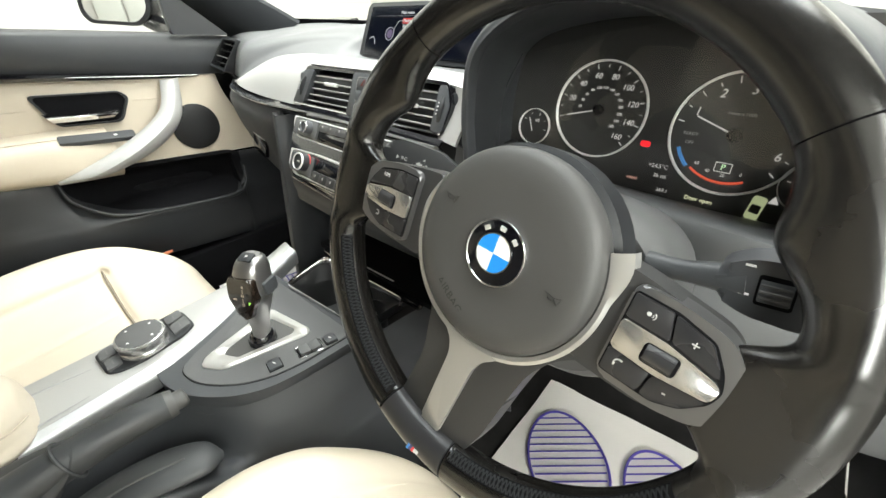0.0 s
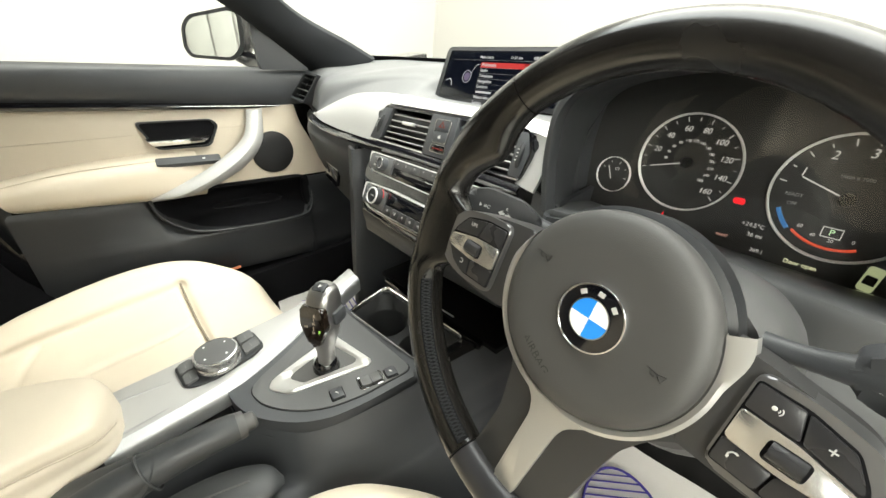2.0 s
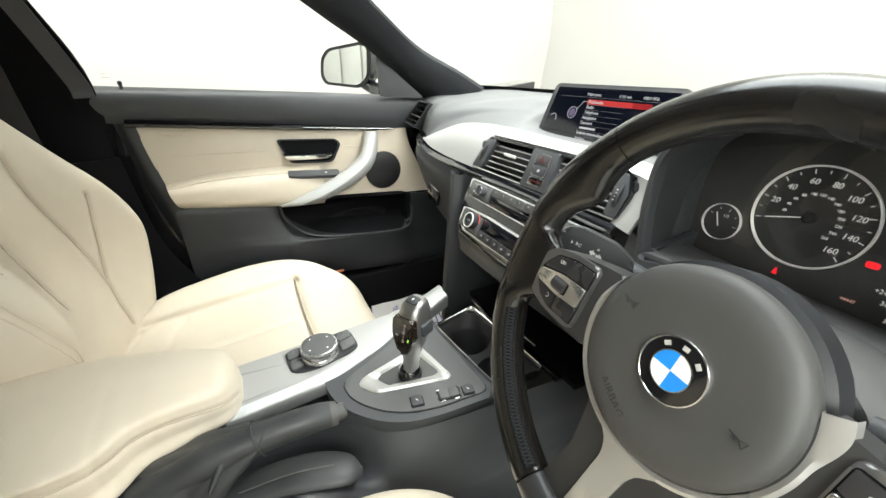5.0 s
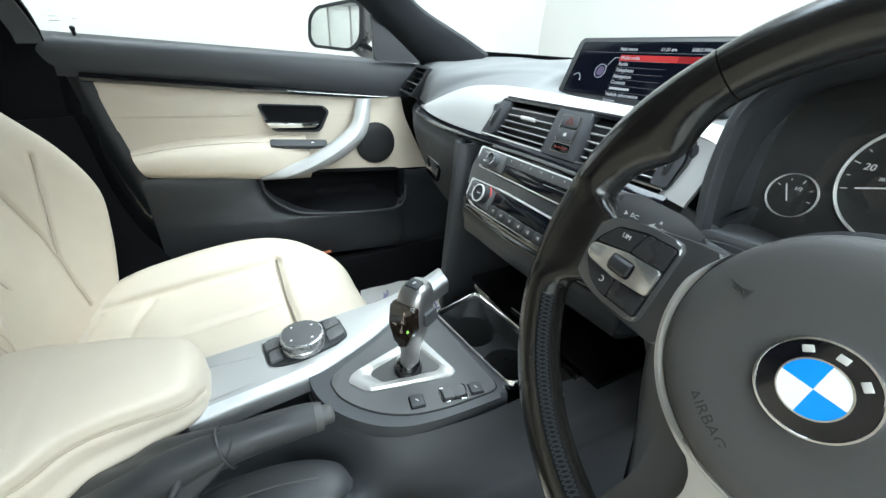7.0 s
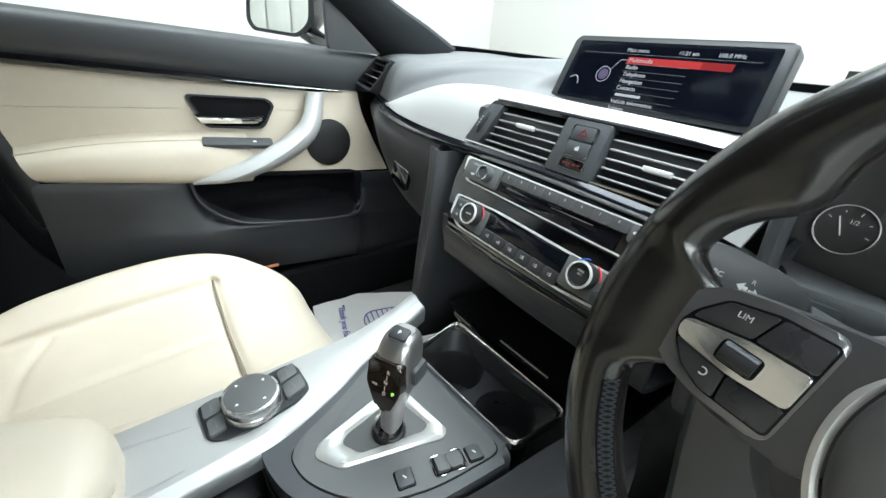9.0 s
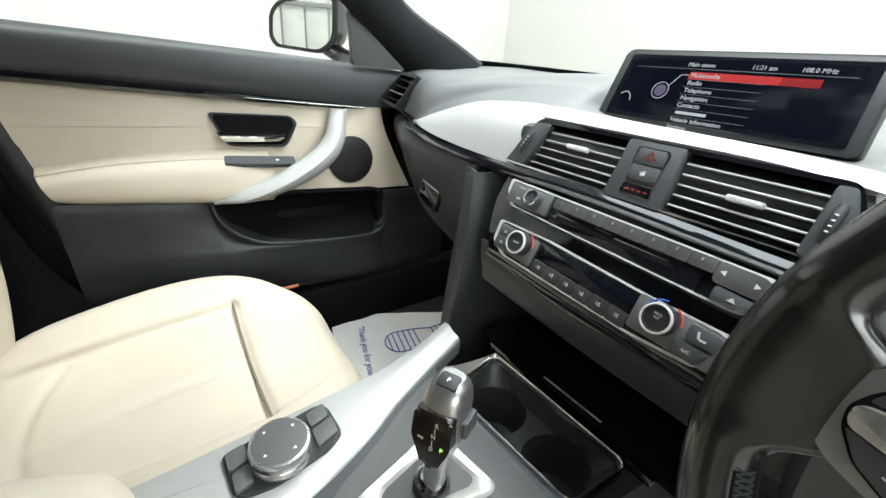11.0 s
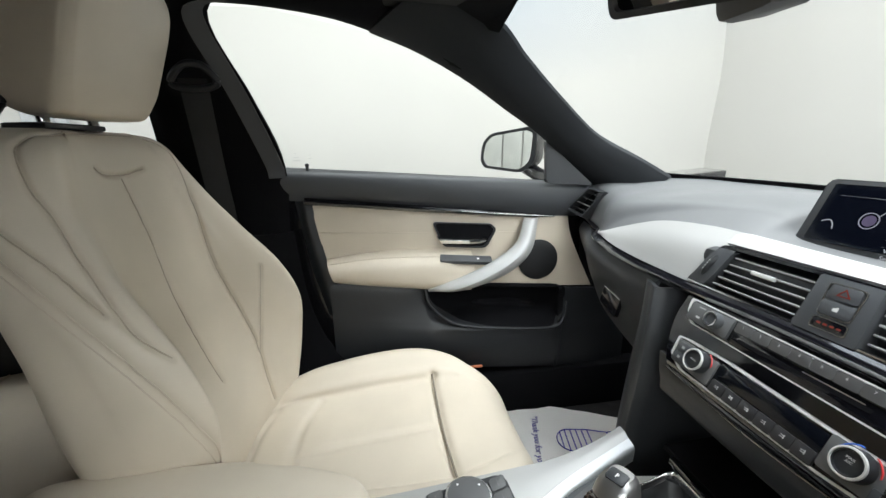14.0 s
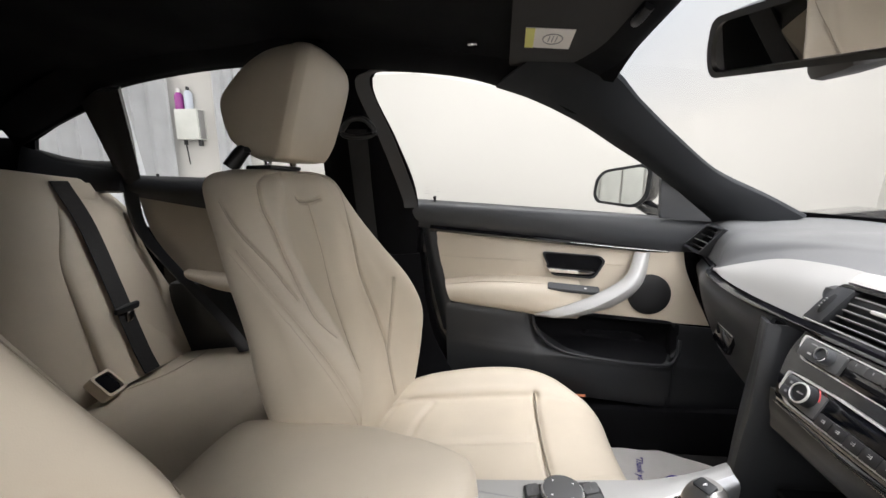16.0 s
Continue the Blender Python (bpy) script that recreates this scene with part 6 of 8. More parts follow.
hz = part("switch_panel", prism(rounded([(-0.0165, -0.002), (0.041, -0.002), (0.0405, 0.054), (-0.0125, 0.054)], 0.002), -0.02, 0.005, VM, 0.0012), BLACK, vents, "black hazard and lock switch panel")
part("hazard_button", prism(rounded([(0.001, 0.0335), (0.029, 0.0335), (0.028, 0.0475), (0.003, 0.0475)], 0.003), 0.004, 0.0075, VM, 0.001), BLACK, hz)
part("hazard_mark", ring([(0.0095, 0.0375), (0.0215, 0.0375), (0.0155, 0.0455)], [(0.0115, 0.0385), (0.0195, 0.0385), (0.0155, 0.0438)], 0.0075, 0.0079, VM), RED_TXT, hz, "red hazard triangle")
part("lock_button", prism(rounded([(0.001, 0.0185), (0.029, 0.0185), (0.029, 0.0320), (0.001, 0.0320)], 0.003), 0.004, 0.0075, VM, 0.001), BLACK, hz)
part("lock_mark", join(box(0.0045, 0.003, 0.0004, 0, VM @ pose(0.015, 0.0245, 0.0077)), box(0.0022, 0.001, 0.0004, 0, VM @ pose(0.0162, 0.0268, 0.0077))), MARK, hz)
part("indicator_window", prism(rounded([(0.0, 0.0045), (0.030, 0.0045), (0.030, 0.0140), (0.0, 0.0140)], 0.003), 0.004, 0.0058, VM, 0.0005), GLOSS, hz)
ho = rounded([(0.0005, 0.0165), (0.0295, 0.0165), (0.0315, 0.0485), (-0.0005, 0.0485)], 0.004)
part("button_outline", ring(ho, [(0.0155 + (x - 0.0155) * 0.93, 0.0325 + (y - 0.0325) * 0.94) for x, y in ho], 0.004, 0.0066, VM), DCHROME, hz, "thin satin outline")
io = rounded([(-0.001, 0.0033), (0.031, 0.0033), (0.030, 0.0150), (0.0, 0.0150)], 0.003)
part("button_outline", ring(io, [(0.015 + (x - 0.015) * 0.94, 0.0092 + (y - 0.0092) * 0.84) for x, y in io], 0.004, 0.0062, VM), DCHROME, hz, "thin satin outline")
for k in range(4):
    part("indicator_bar", box(0.0036, 0.0020, 0.0003, 0, VM @ pose(0.0065 + 0.0058 * k, 0.0092, 0.0060)), RED_TXT, hz)

# ---------------------------------------------------------------- radio panel
AM = frame_on((0.038, 0.1265, 0.783), (1, 0, 0), (0, 0.5, 1))
SATINKEY = material("satin_grey_key", (0.13, 0.13, 0.132), 0.24, metal=0.45, vary=0.05)
AP = AM @ pose(0, 0.0012, 0) @ Matrix.Diagonal((0.968, 0.84, 1, 1))
radio = thing("radio_panel", (0.03, 0.13, 0.77), "black radio panel with preset keys and a disc slot", "radio")
ro = rounded([(-0.126, -0.0165), (0.122, -0.0225), (0.1365, -0.013), (0.1415, 0.012), (0.135, 0.0165), (-0.141, 0.0185), (-0.139, 0.0)], 0.005)
ri = [(x * (0.975 if x < 0 else 0.952), y * 0.90) for x, y in ro]
part("body", prism(ri, -0.02, 0.002, AP, 0.001), GLOSS, radio)
part("bright_frame", ring(ro, ri, -0.012, 0.004, AP), FRAMEM, radio, "thin bright frame")
part("left_keys", prism(rounded([(-0.134, -0.012), (-0.072, -0.013), (-0.072, 0.0155), (-0.134, 0.0155)], 0.003), 0.0, 0.006, AP, 0.0012), GREYP, radio)
K1 = AM @ pose(-0.089, 0.0035, 0.005) @ Matrix.Diagonal((0.82, 0.82, 1, 1))
kn = part("volume_knob", lathe([(0.0118, 0), (0.0115, 0.009), (0.0105, 0.011), (0.0075, 0.0112), (0.007, 0.0098), (0.001, 0.0098)], 40, K1), BLACK, radio, "black ribbed volume knob")
part("knob_ring", lathe([(0.0106, 0.0106), (0.0102, 0.0120), (0.0092, 0.0121), (0.0088, 0.0108)], 36, K1, close=False), CHROME, kn, "chrome knob ring")
part("key_mark", box(0.010, 0.002, 0.0003, 0, AP @ pose(-0.117, 0.0105, 0.0062)), GREYINK, radio)
part("key_mark", box(0.006, 0.003, 0.0003, 0, AP @ pose(-0.117, -0.004, 0.0062)), MARK, radio)
for k in range(8):
    x = -0.067 + 0.0207 * k
    pk_ = part("preset_key", prism(rounded([(x, 0.002), (x + 0.0204, 0.002), (x + 0.0204, 0.015), (x, 0.015)], 0.0015), 0.0, 0.0068, AP, 0.0015), SATINKEY, radio, "satin grey preset key")
    lettering("key_figure", str(k + 1), 0.0042, AP @ pose(x + 0.009, 0.0105, 0.0071), GREYINK, pk_)
part("slot_panel", prism(rounded([(-0.067, -0.0165), (0.092, -0.0197), (0.092, 0.0005), (-0.067, 0.0005)], 0.0015), 0.0, 0.004, AP, 0.0006), GLOSS, radio)
part("disc_slot", box(0.128, 0.0045, 0.001, 0.0, AP @ pose(0.006, -0.007, 0.0041)), LINING_SHADE, radio, "dark disc slot")
part("slot_chrome", box(0.052, 0.001, 0.0006, 0, AP @ pose(0.038, -0.0035, 0.0048)), CHROME, radio)
part("arrow_key", prism(rounded([(0.0990, -0.0045), (0.132, -0.0055), (0.138, 0.0105), (0.129, 0.0145), (0.0990, 0.0150)], 0.003), 0.0, 0.0068, AP, 0.0015), SATINKEY, radio)
part("eject_key", prism(rounded([(0.1035, -0.0195), (0.120, -0.0205), (0.133, -0.0135), (0.133, -0.008), (0.1035, -0.006)], 0.003), 0.0, 0.0062, AP, 0.0012), BLACK, radio)
for pts in ([(0.1020, 0.006), (0.1060, 0.0035), (0.1060, 0.0085)], [(0.1300, 0.005), (0.1260, 0.0025), (0.1260, 0.0075)], [(0.115, -0.015), (0.121, -0.015), (0.118, -0.011)]):
    part("key_mark", prism([(x, y) for x, y in pts], 0.0066, 0.0071, AP), MARK, radio)

# ---------------------------------------------------------------- climate panel
BMM = frame_on((0.046, 0.1005, 0.741), (1, 0, 0), (0, 0.5, 1))
BP = BMM @ pose(-0.0035, 0.0022, 0) @ Matrix.Diagonal((0.98, 0.87, 1, 1))
climate = thing("climate_panel", (0.04, 0.1, 0.72), "black climate panel with two round knobs and a dark display", "climate control")
co = rounded([(-0.104, -0.023), (0.060, -0.026), (0.113, -0.022), (0.130, 0.0), (0.127, 0.016), (0.060, 0.0155), (-0.062, 0.0205), (-0.128, 0.0185), (-0.126, -0.01)], 0.005)
ci = [(x * (0.972 if x < 0 else 0.950), y * 0.91) for x, y in co]
part("body", prism(ci, -0.02, 0.002, BP, 0.001), GLOSS, climate)
part("bright_frame", ring(co, ci, -0.012, 0.004, BP), FRAMEM, climate, "thin bright frame")
part("display_window", prism(rounded([(-0.060, -0.0045), (0.053, -0.0075), (0.053, 0.0115), (-0.060, 0.016)], 0.002), 0.0, 0.0032, BP, 0.0004), LCD, climate, "dark climate display")
for x0, x1, nm in ((-0.122, -0.063, "left_block"), (0.054, 0.124, "right_block")):
    part(nm, prism(rounded([(x0, -0.019 if x0 > 0 else -0.016), (x1, -0.020), (x1, 0.0135), (x0, 0.0155)], 0.003), 0.0, 0.0045, BP, 0.001), GREYP, climate)
for kx, word, col in ((-0.0855, "AUTO", 0), (0.0725, "MAX\nA/C", 1)):
    KM = BMM @ pose(kx, 0.0035, 0.004) @ Matrix.Diagonal((0.84, 0.84, 1, 1))
    kn = part("temperature_knob", lathe([(0.0155, 0), (0.0152, 0.009), (0.0140, 0.0115), (0.0112, 0.012), (0.0108, 0.0105), (0.001, 0.0105)], 44, KM), DARK, climate, "black temperature knob")
    part("knob_ring", lathe([(0.0150, 0.0106), (0.0146, 0.0124), (0.0130, 0.0128), (0.0124, 0.0112)], 40, KM, close=False), FRAMEM, kn, "chrome knob ring")
    lettering("knob_lettering", word, 0.0036, KM @ pose(0, 0.0025 if col else 0, 0.0107), MARK, kn)
    for a0, a1, c in ((95, 160, (0.05, 0.15, 0.6)), (5, 60, (0.6, 0.04, 0.04))):
        if col or a0 == 5:
            part("knob_scale", tube([Vector((0.0186 * math.cos(radians(d)), 0.0186 * math.sin(radians(d)), 0.0016)) for d in np.linspace(a0, a1, 10)], 0.0008, 0, 5, m=KM), material("scale_colour", c, 0.4), kn)
for k in range(6):
    x = -0.060 + 0.0190 * k
    y0 = -0.0215 - 0.0005 * k
    kb = part("climate_key", prism(rounded([(x, y0), (x + 0.0182, y0 - 0.0004), (x + 0.0182, y0 + 0.0145), (x, y0 + 0.0155)], 0.0015), 0.0, 0.0048, BP, 0.001), KEYM, climate, "black climate key")
    part("key_mark", join(box(0.0045, 0.0007, 0.0003, 0, BP @ pose(x + 0.009, y0 + 0.0095, 0.005)), box(0.0045, 0.0007, 0.0003, 0, BP @ pose(x + 0.009, y0 + 0.0075, 0.005)), box(0.0007, 0.0045, 0.0003, 0, BP @ pose(x + 0.0105, y0 + 0.0085, 0.005))), MARK, kb)
part("seat_key", prism(rounded([(0.0985, -0.003), (0.121, -0.003), (0.1225, 0.011), (0.0985, 0.012)], 0.002), 0.003, 0.0065, BP, 0.001), BLACK, climate)
part("key_mark", join(box(0.0018, 0.006, 0.0003, 0, BP @ pose(0.1065, 0.005, 0.0067, 0, 0, 15)), box(0.005, 0.0018, 0.0003, 0, BP @ pose(0.1105, 0.002, 0.0067))), MARK, climate)
part("ac_key", prism(rounded([(0.0925, -0.0195), (0.111, -0.0195), (0.119, -0.006), (0.0925, -0.0055)], 0.002), 0.003, 0.0062, BP, 0.001), BLACK, climate)
lettering("key_lettering", "A/C", 0.0046, BP @ pose(0.104, -0.0125, 0.0065), MARK, climate)
for y in (0.006, -0.008):
    part("left_key", prism(rounded([(-0.120, y - 0.006), (-0.1015, y - 0.006), (-0.1015, y + 0.006), (-0.120, y + 0.006)], 0.0015), 0.003, 0.006, BP, 0.001), BLACK, climate)
    part("key_mark", box(0.004, 0.0035, 0.0003, 0, BP @ pose(-0.111, y, 0.0062)), GREYINK, climate)
part("stack_lower_line", tube([(-0.10, 0.104, 0.708), (0.04, 0.096, 0.704), (0.165, 0.102, 0.706)], 0.0012, 20, 6), DCHROME, climate)

# ---------------------------------------------------------------- side vent
sv = thing("side_air_vent", (-0.62, 0.26, 0.82), "small black side air vent with slats", "air vent")
SVM = frame_on((-0.617, 0.253, 0.846), (1, 0, 0), (0, 0.40, 1))
TL_, TR_, BR_, BL_ = (-0.004, 0.042), (0.072, 0.038), (0.016, -0.036), (-0.072, -0.027)
so_ = rounded([BL_, BR_, TR_, TL_], 0.006)
si_ = [(x * 0.90, 0.002 + (y - 0.002) * 0.86) for x, y in so_]
part("frame", ring(so_, si_, -0.03, 0.003, SVM), BLACK, sv)
# near-black plate again in place of the vent's unlit depth
part("duct_shade", prism(si_, -0.032, -0.018, SVM), LINING_SHADE, sv)
for k in range(4):
    f = 0.2 + 0.2 * k
    l, r = [BL_[i] + (TL_[i] - BL_[i]) * f for i in (0, 1)], [BR_[i] + (TR_[i] - BR_[i]) * f for i in (0, 1)]
    lx_, rx_ = l[0] + 0.008, r[0] - 0.008
    part("slat", box(rx_ - lx_, 0.0024, 0.016, 0.0007, SVM @ pose((lx_ + rx_) / 2, (l[1] + r[1]) / 2, -0.008, 0, 0, -4)), DARK, sv, "black vent slat")
    part("slat_edge", box(rx_ - lx_, 0.0016, 0.0012, 0.0004, SVM @ pose((lx_ + rx_) / 2, (l[1] + r[1]) / 2, 0.0008, 0, 0, -4)), DCHROME if k != 1 else MATTE_SILVER, sv, "bright slat edge")

# ---------------------------------------------------------------- gear selector
gear = thing("gear_selector", (0.04, -0.05, 0.553), "silver and black gear selector standing in a silver surround", "gear lever")
so = rounded([(0.007, -0.121), (0.020, -0.131), (0.046, -0.114), (0.0705, -0.010), (0.064, -0.0005), (-0.017, -0.014), (-0.022, -0.023)], 0.009, 5)
si = rounded([(0.0125, -0.094), (0.020, -0.102), (0.040, -0.091), (0.0520, -0.0225), (0.047, -0.0145), (0.000, -0.0255), (-0.004, -0.032)], 0.006, 5)
def lift(pts, z):
    return [(x, y, z) for x, y in pts]


part("surround", sheet([lift(so, 0.550), lift(so, 0.5552), lift([tuple(a * 0.82 + b * 0.18) for a, b in zip(so, si)], 0.5578), lift([tuple(a * 0.25 + b * 0.75) for a, b in zip(so, si)], 0.5572), lift(si, 0.5540), lift(si, 0.550)], False, True), MATTE_SILVER, gear, "satin silver surround")
part("surround_floor", prism(si, 0.545, 0.5538), HUBM, gear)
part("boot_collar", lathe([(0.0185, 0.5535), (0.0180, 0.560), (0.0155, 0.567), (0.0110, 0.571)], 32, pose(0.032, -0.054, 0)), GLOSS, gear, "black ball boot")
TWIST = Matrix.Translation((0.033, -0.045, 0)) @ pose(0, 0, 0, 0, 0, 27) @ Matrix.Translation((-0.033, 0.045, 0))
sec = []
for z, x, y, rx, ry in ((0.560, 0.032, -0.054, 0.0095, 0.0115), (0.575, 0.032, -0.053, 0.0098, 0.0118), (0.592, 0.032, -0.050, 0.0112, 0.0140), (0.606, 0.032, -0.048, 0.0145, 0.0185), (0.625, 0.0325, -0.046, 0.0192, 0.0225), (0.645, 0.033, -0.043, 0.0205, 0.0225), (0.662, 0.034, -0.040, 0.0195, 0.021), (0.674, 0.034, -0.037, 0.0165, 0.0165), (0.680, 0.034, -0.035, 0.011, 0.010)):
    sec.append([(x + rx * math.copysign(abs(math.cos(a)) ** 0.75, math.cos(a)), y + ry * math.copysign(abs(math.sin(a)) ** 0.75, math.sin(a)), z) for a in np.linspace(0, 2 * math.pi, 16, endpoint=False)])
bm = patch(sec, 40, 40, cv=True, caps=True)
bm.transform(TWIST)
part("lever", bm, LEVER, gear, "brushed silver selector lever")
GM = TWIST @ frame_on((0.0335, -0.0655, 0.640), (1, 0.0, 0), (0, 0.14, 1))
face = part("face", prism(rounded([(-0.0180, 0.0225), (-0.0198, -0.006), (-0.0070, -0.034), (0.0075, -0.034), (0.0182, -0.008), (0.0172, 0.0225)][::-1], 0.005, 5), -0.012, 0.0018, GM, 0.0035, 3), material("smoked_gloss", (0.016, 0.011, 0.008), 0.08, coat=0.5), gear, "glossy black selector face")
AMBER = glow("selector_backlight", (0.85, 0.72, 0.58), 0.28)
for t, x, y in (("R", 0.004, 0.012), ("N", 0.002, 0.0), ("D", 0.001, -0.013), ("M/S", -0.010, -0.006)):
    lettering("gear_letter", t, 0.0054 if len(t) < 2 else 0.0036, GM @ pose(x, y, 0.0020), AMBER, face)
lettering("park_letter", "P", 0.0060, GM @ pose(0.0105, -0.010, 0.0020), glow("park_green", (0.45, 1.0, 0.15), 1.2), face)
part("gear_line", box(0.0006, 0.006, 0.0003, 0, GM @ pose(0.003, 0.006, 0.0022)), AMBER, face)
part("gear_line", box(0.0006, 0.006, 0.0003, 0, GM @ pose(0.0015, -0.0065, 0.0022)), AMBER, face)
part("park_button", prism(rounded([(-0.0095, -0.007), (0.0095, -0.007), (0.009, 0.007), (-0.009, 0.007)], 0.002), 0.0, 0.0035, TWIST @ frame_on((0.034, -0.041, 0.678), (1, 0, 0), (0, 1, 0.25)), 0.001), DARK, gear)
lettering("park_mark", "P", 0.006, TWIST @ frame_on((0.034, -0.041, 0.678), (1, 0, 0), (0, 1, 0.25)) @ pose(0, 0, 0.0037), WHITE, gear)
part("unlock_button", prism(rounded([(-0.011, -0.009), (0.011, -0.009), (0.011, 0.009), (-0.011, 0.009)], 0.003), 0.0, 0.004, TWIST @ frame_on((0.0535, -0.040, 0.641), (0, 1, 0), (0, 0, 1)), 0.001), BLACK, gear)

# ---------------------------------------------------------------- rotary controller
ctl = thing("rotary_controller", (-0.066, -0.168, 0.557), "black rotary controller with chrome rings on the silver console", "controller")
DMM = pose(-0.068, -0.166, 0.5605, 0, 2, 0)
KEYPRINT = material("key_print", (0.11, 0.11, 0.11), 0.5)
tray = rounded([(-0.027, -0.051), (0.020, -0.048), (0.028, -0.035), (0.030, -0.010), (0.018, 0.042), (0.006, 0.060), (-0.035, 0.057), (-0.041, 0.046), (-0.033, 0.0)], 0.007, 4)
part("tray", prism(tray, -0.004, 0.004, DMM, 0.001), DARK, ctl, "black key tray")
for x0, x1, y0, y1, sh in ((-0.035, -0.016, 0.033, 0.054, -0.003), (-0.013, 0.009, 0.033, 0.056, -0.004), (-0.026, -0.005, -0.047, -0.029, -0.002), (-0.002, 0.020, -0.045, -0.029, -0.002)):
    part("tray_key", prism(rounded([(x0 - sh, y0), (x1 - sh, y0), (x1 + sh, y1), (x0 + sh, y1)], 0.003), 0.002, 0.0075, DMM, 0.0015), GREYP, ctl, "black function key")
    if x1 < 0.026:
        part("key_mark", box(0.010, 0.0016, 0.0003, 0, DMM @ pose((x0 + x1) / 2, (y0 + y1) / 2, 0.0077)), KEYPRINT, ctl)
kb = part("knob", lathe([(0.0290, 0.004), (0.0282, 0.008), (0.0268, 0.0095), (0.0268, 0.0115), (0.0285, 0.0125), (0.0290, 0.019), (0.0282, 0.0225), (0.026, 0.0235)], 56, DMM), KNOBM, ctl, "ribbed chrome knob ring")
part("knob_groove", lathe([(0.0293, 0.0130), (0.0293, 0.0180)], 56, DMM, close=False), DCHROME, kb)
part("knob_top", lathe([(0.0262, 0.0225), (0.0258, 0.0238), (0.0245, 0.0243), (0.001, 0.0243)], 48, DMM), GREYP, kb, "dark grey touch surface")
for a in (35, 125, 215, 305):
    q = radians(a)
    part("knob_mark", prism([(-0.0018, -0.0012), (0.0018, -0.0012), (0, 0.0018)], 0.0243, 0.0246, DMM @ pose(0.019 * math.cos(q), 0.019 * math.sin(q), 0, 0, 0, a - 90)), WHITE, kb)

# ---------------------------------------------------------------- console switches and cup holders
def switch(x, y, w, d, label, chrome=False):
    ob = thing("console_switch", (x, y, 0.553), label, "switch", "console switches")
    m = pose(x, y, 0.5528, 0, 0, -12)
    part("key_gap", prism(rounded([(-w - 0.0012, -d - 0.0012), (w + 0.0012, -d - 0.0012), (w + 0.0012, d + 0.0012), (-w - 0.0012, d + 0.0012)], 0.002), 0, 0.0012, m), LINING_SHADE, ob)
    if chrome:
        for q in (-1, 1):
            part("rocker_key", prism(rounded([(-w, 0.0006), (w, 0.0006), (w, d), (-w, d)] if q > 0 else [(-w, -d), (w, -d), (w, -0.0006), (-w, -0.0006)], 0.002), 0, 0.0048, m @ pose(0, 0, 0, 5 * q), 0.0014), GREYP, ob)
            part("rim", tube([(-w - 0.0025, q * 0.007, 0.0018), (-w - 0.0025, q * (d + 0.0008), 0.0018), (-w, q * (d + 0.0028), 0.0018), (w, q * (d + 0.0028), 0.0018), (w + 0.0025, q * (d + 0.0008), 0.0018), (w + 0.0025, q * 0.007, 0.0018)], 0.0008, 0, 8, m=m), CHROME, ob, "chrome bracket round the rocker")
    else:
        part("key", prism(rounded([(-w, -d), (w, -d), (w, d), (-w, d)], 0.002), 0, 0.0042, m, 0.0014), BLACK, ob)
        part("key_mark", box(0.0045, 0.0013, 0.0003, 0, m @ pose(0, 0, 0.0044, 0, 0, 35)), MARK, ob)
    return ob


switch(0.087, -0.0665, 0.0088, 0.0078, "small square black console switch")
switch(0.0960, -0.0218, 0.0084, 0.0138, "black drive mode rocker with a chrome rim", True)
switch(0.1015, 0.0062, 0.0080, 0.0072, "small square black console switch")

cups = thing("cup_holder", (0.02, 0.08, 0.50), "dark double cup holder tray with a chrome frame", "cup holder")
fo = rounded([(-0.060, 0.030), (0.119, 0.044), (0.122, 0.128), (-0.083, 0.121)], 0.014, 5)
f2 = [(0.02 + (x - 0.02) * 0.976, 0.08 + (y - 0.08) * 0.946) for x, y in fo]
fi = [(0.02 + (x - 0.02) * 0.966, 0.08 + (y - 0.08) * 0.925) for x, y in fo]
part("chrome_frame", sheet([lift(fo, 0.545), lift(fo, 0.5572), lift([(0.02 + (x - 0.02) * 0.988, 0.08 + (y - 0.08) * 0.973) for x, y in fo], 0.5592), lift(f2, 0.5575), lift(fi, 0.5490)], False, True), CHROME, cups, "polished chrome cup holder frame")
WELLS = ((-0.025, 0.0775), (0.068, 0.0845))
# deck with two round holes
bm = bmesh.new()
loops = [fi] + [[(cx_ + 0.0385 * math.cos(a), cy_ + 0.0385 * math.sin(a)) for a in np.linspace(0, 2 * math.pi, 40, endpoint=False)] for cx_, cy_ in WELLS]
edges = []
for lp in loops:
    vs = [bm.verts.new((x, y, 0.5488 if lp is fi else 0.528)) for x, y in lp]
    edges += [bm.edges.new((vs[i], vs[(i + 1) % len(vs)])) for i in range(len(vs))]
bmesh.ops.triangle_fill(bm, use_beauty=True, use_dissolve=False, edges=edges)
part("tray", bm, CUPM, cups, "dark glossy tray")
for cx_, cy_ in WELLS:
    part("cup_well", lathe([(0.0385, 0.528), (0.0376, 0.5262), (0.0368, 0.520), (0.034, 0.475), (0.031, 0.471), (0.001, 0.4705)], 40, pose(cx_, cy_, 0), close=False), CUPM, cups, "round cup well")
part("front_ledge", box(0.25, 0.012, 0.012, 0.003, pose(0.02, 0.137, 0.551)), GLOSS, cups)
part("bin_strip", box(0.085, 0.0018, 0.002, 0, pose(0.03, 0.146, 0.5585, 0, 0, 2)), FRAMEM, cups, "bright strip of the storage lid")
part("storage_floor", box(0.30, 0.18, 0.01, 0.002, pose(0.02, 0.232, 0.553)), LINING_SHADE, cups, "black floor of the open tray")

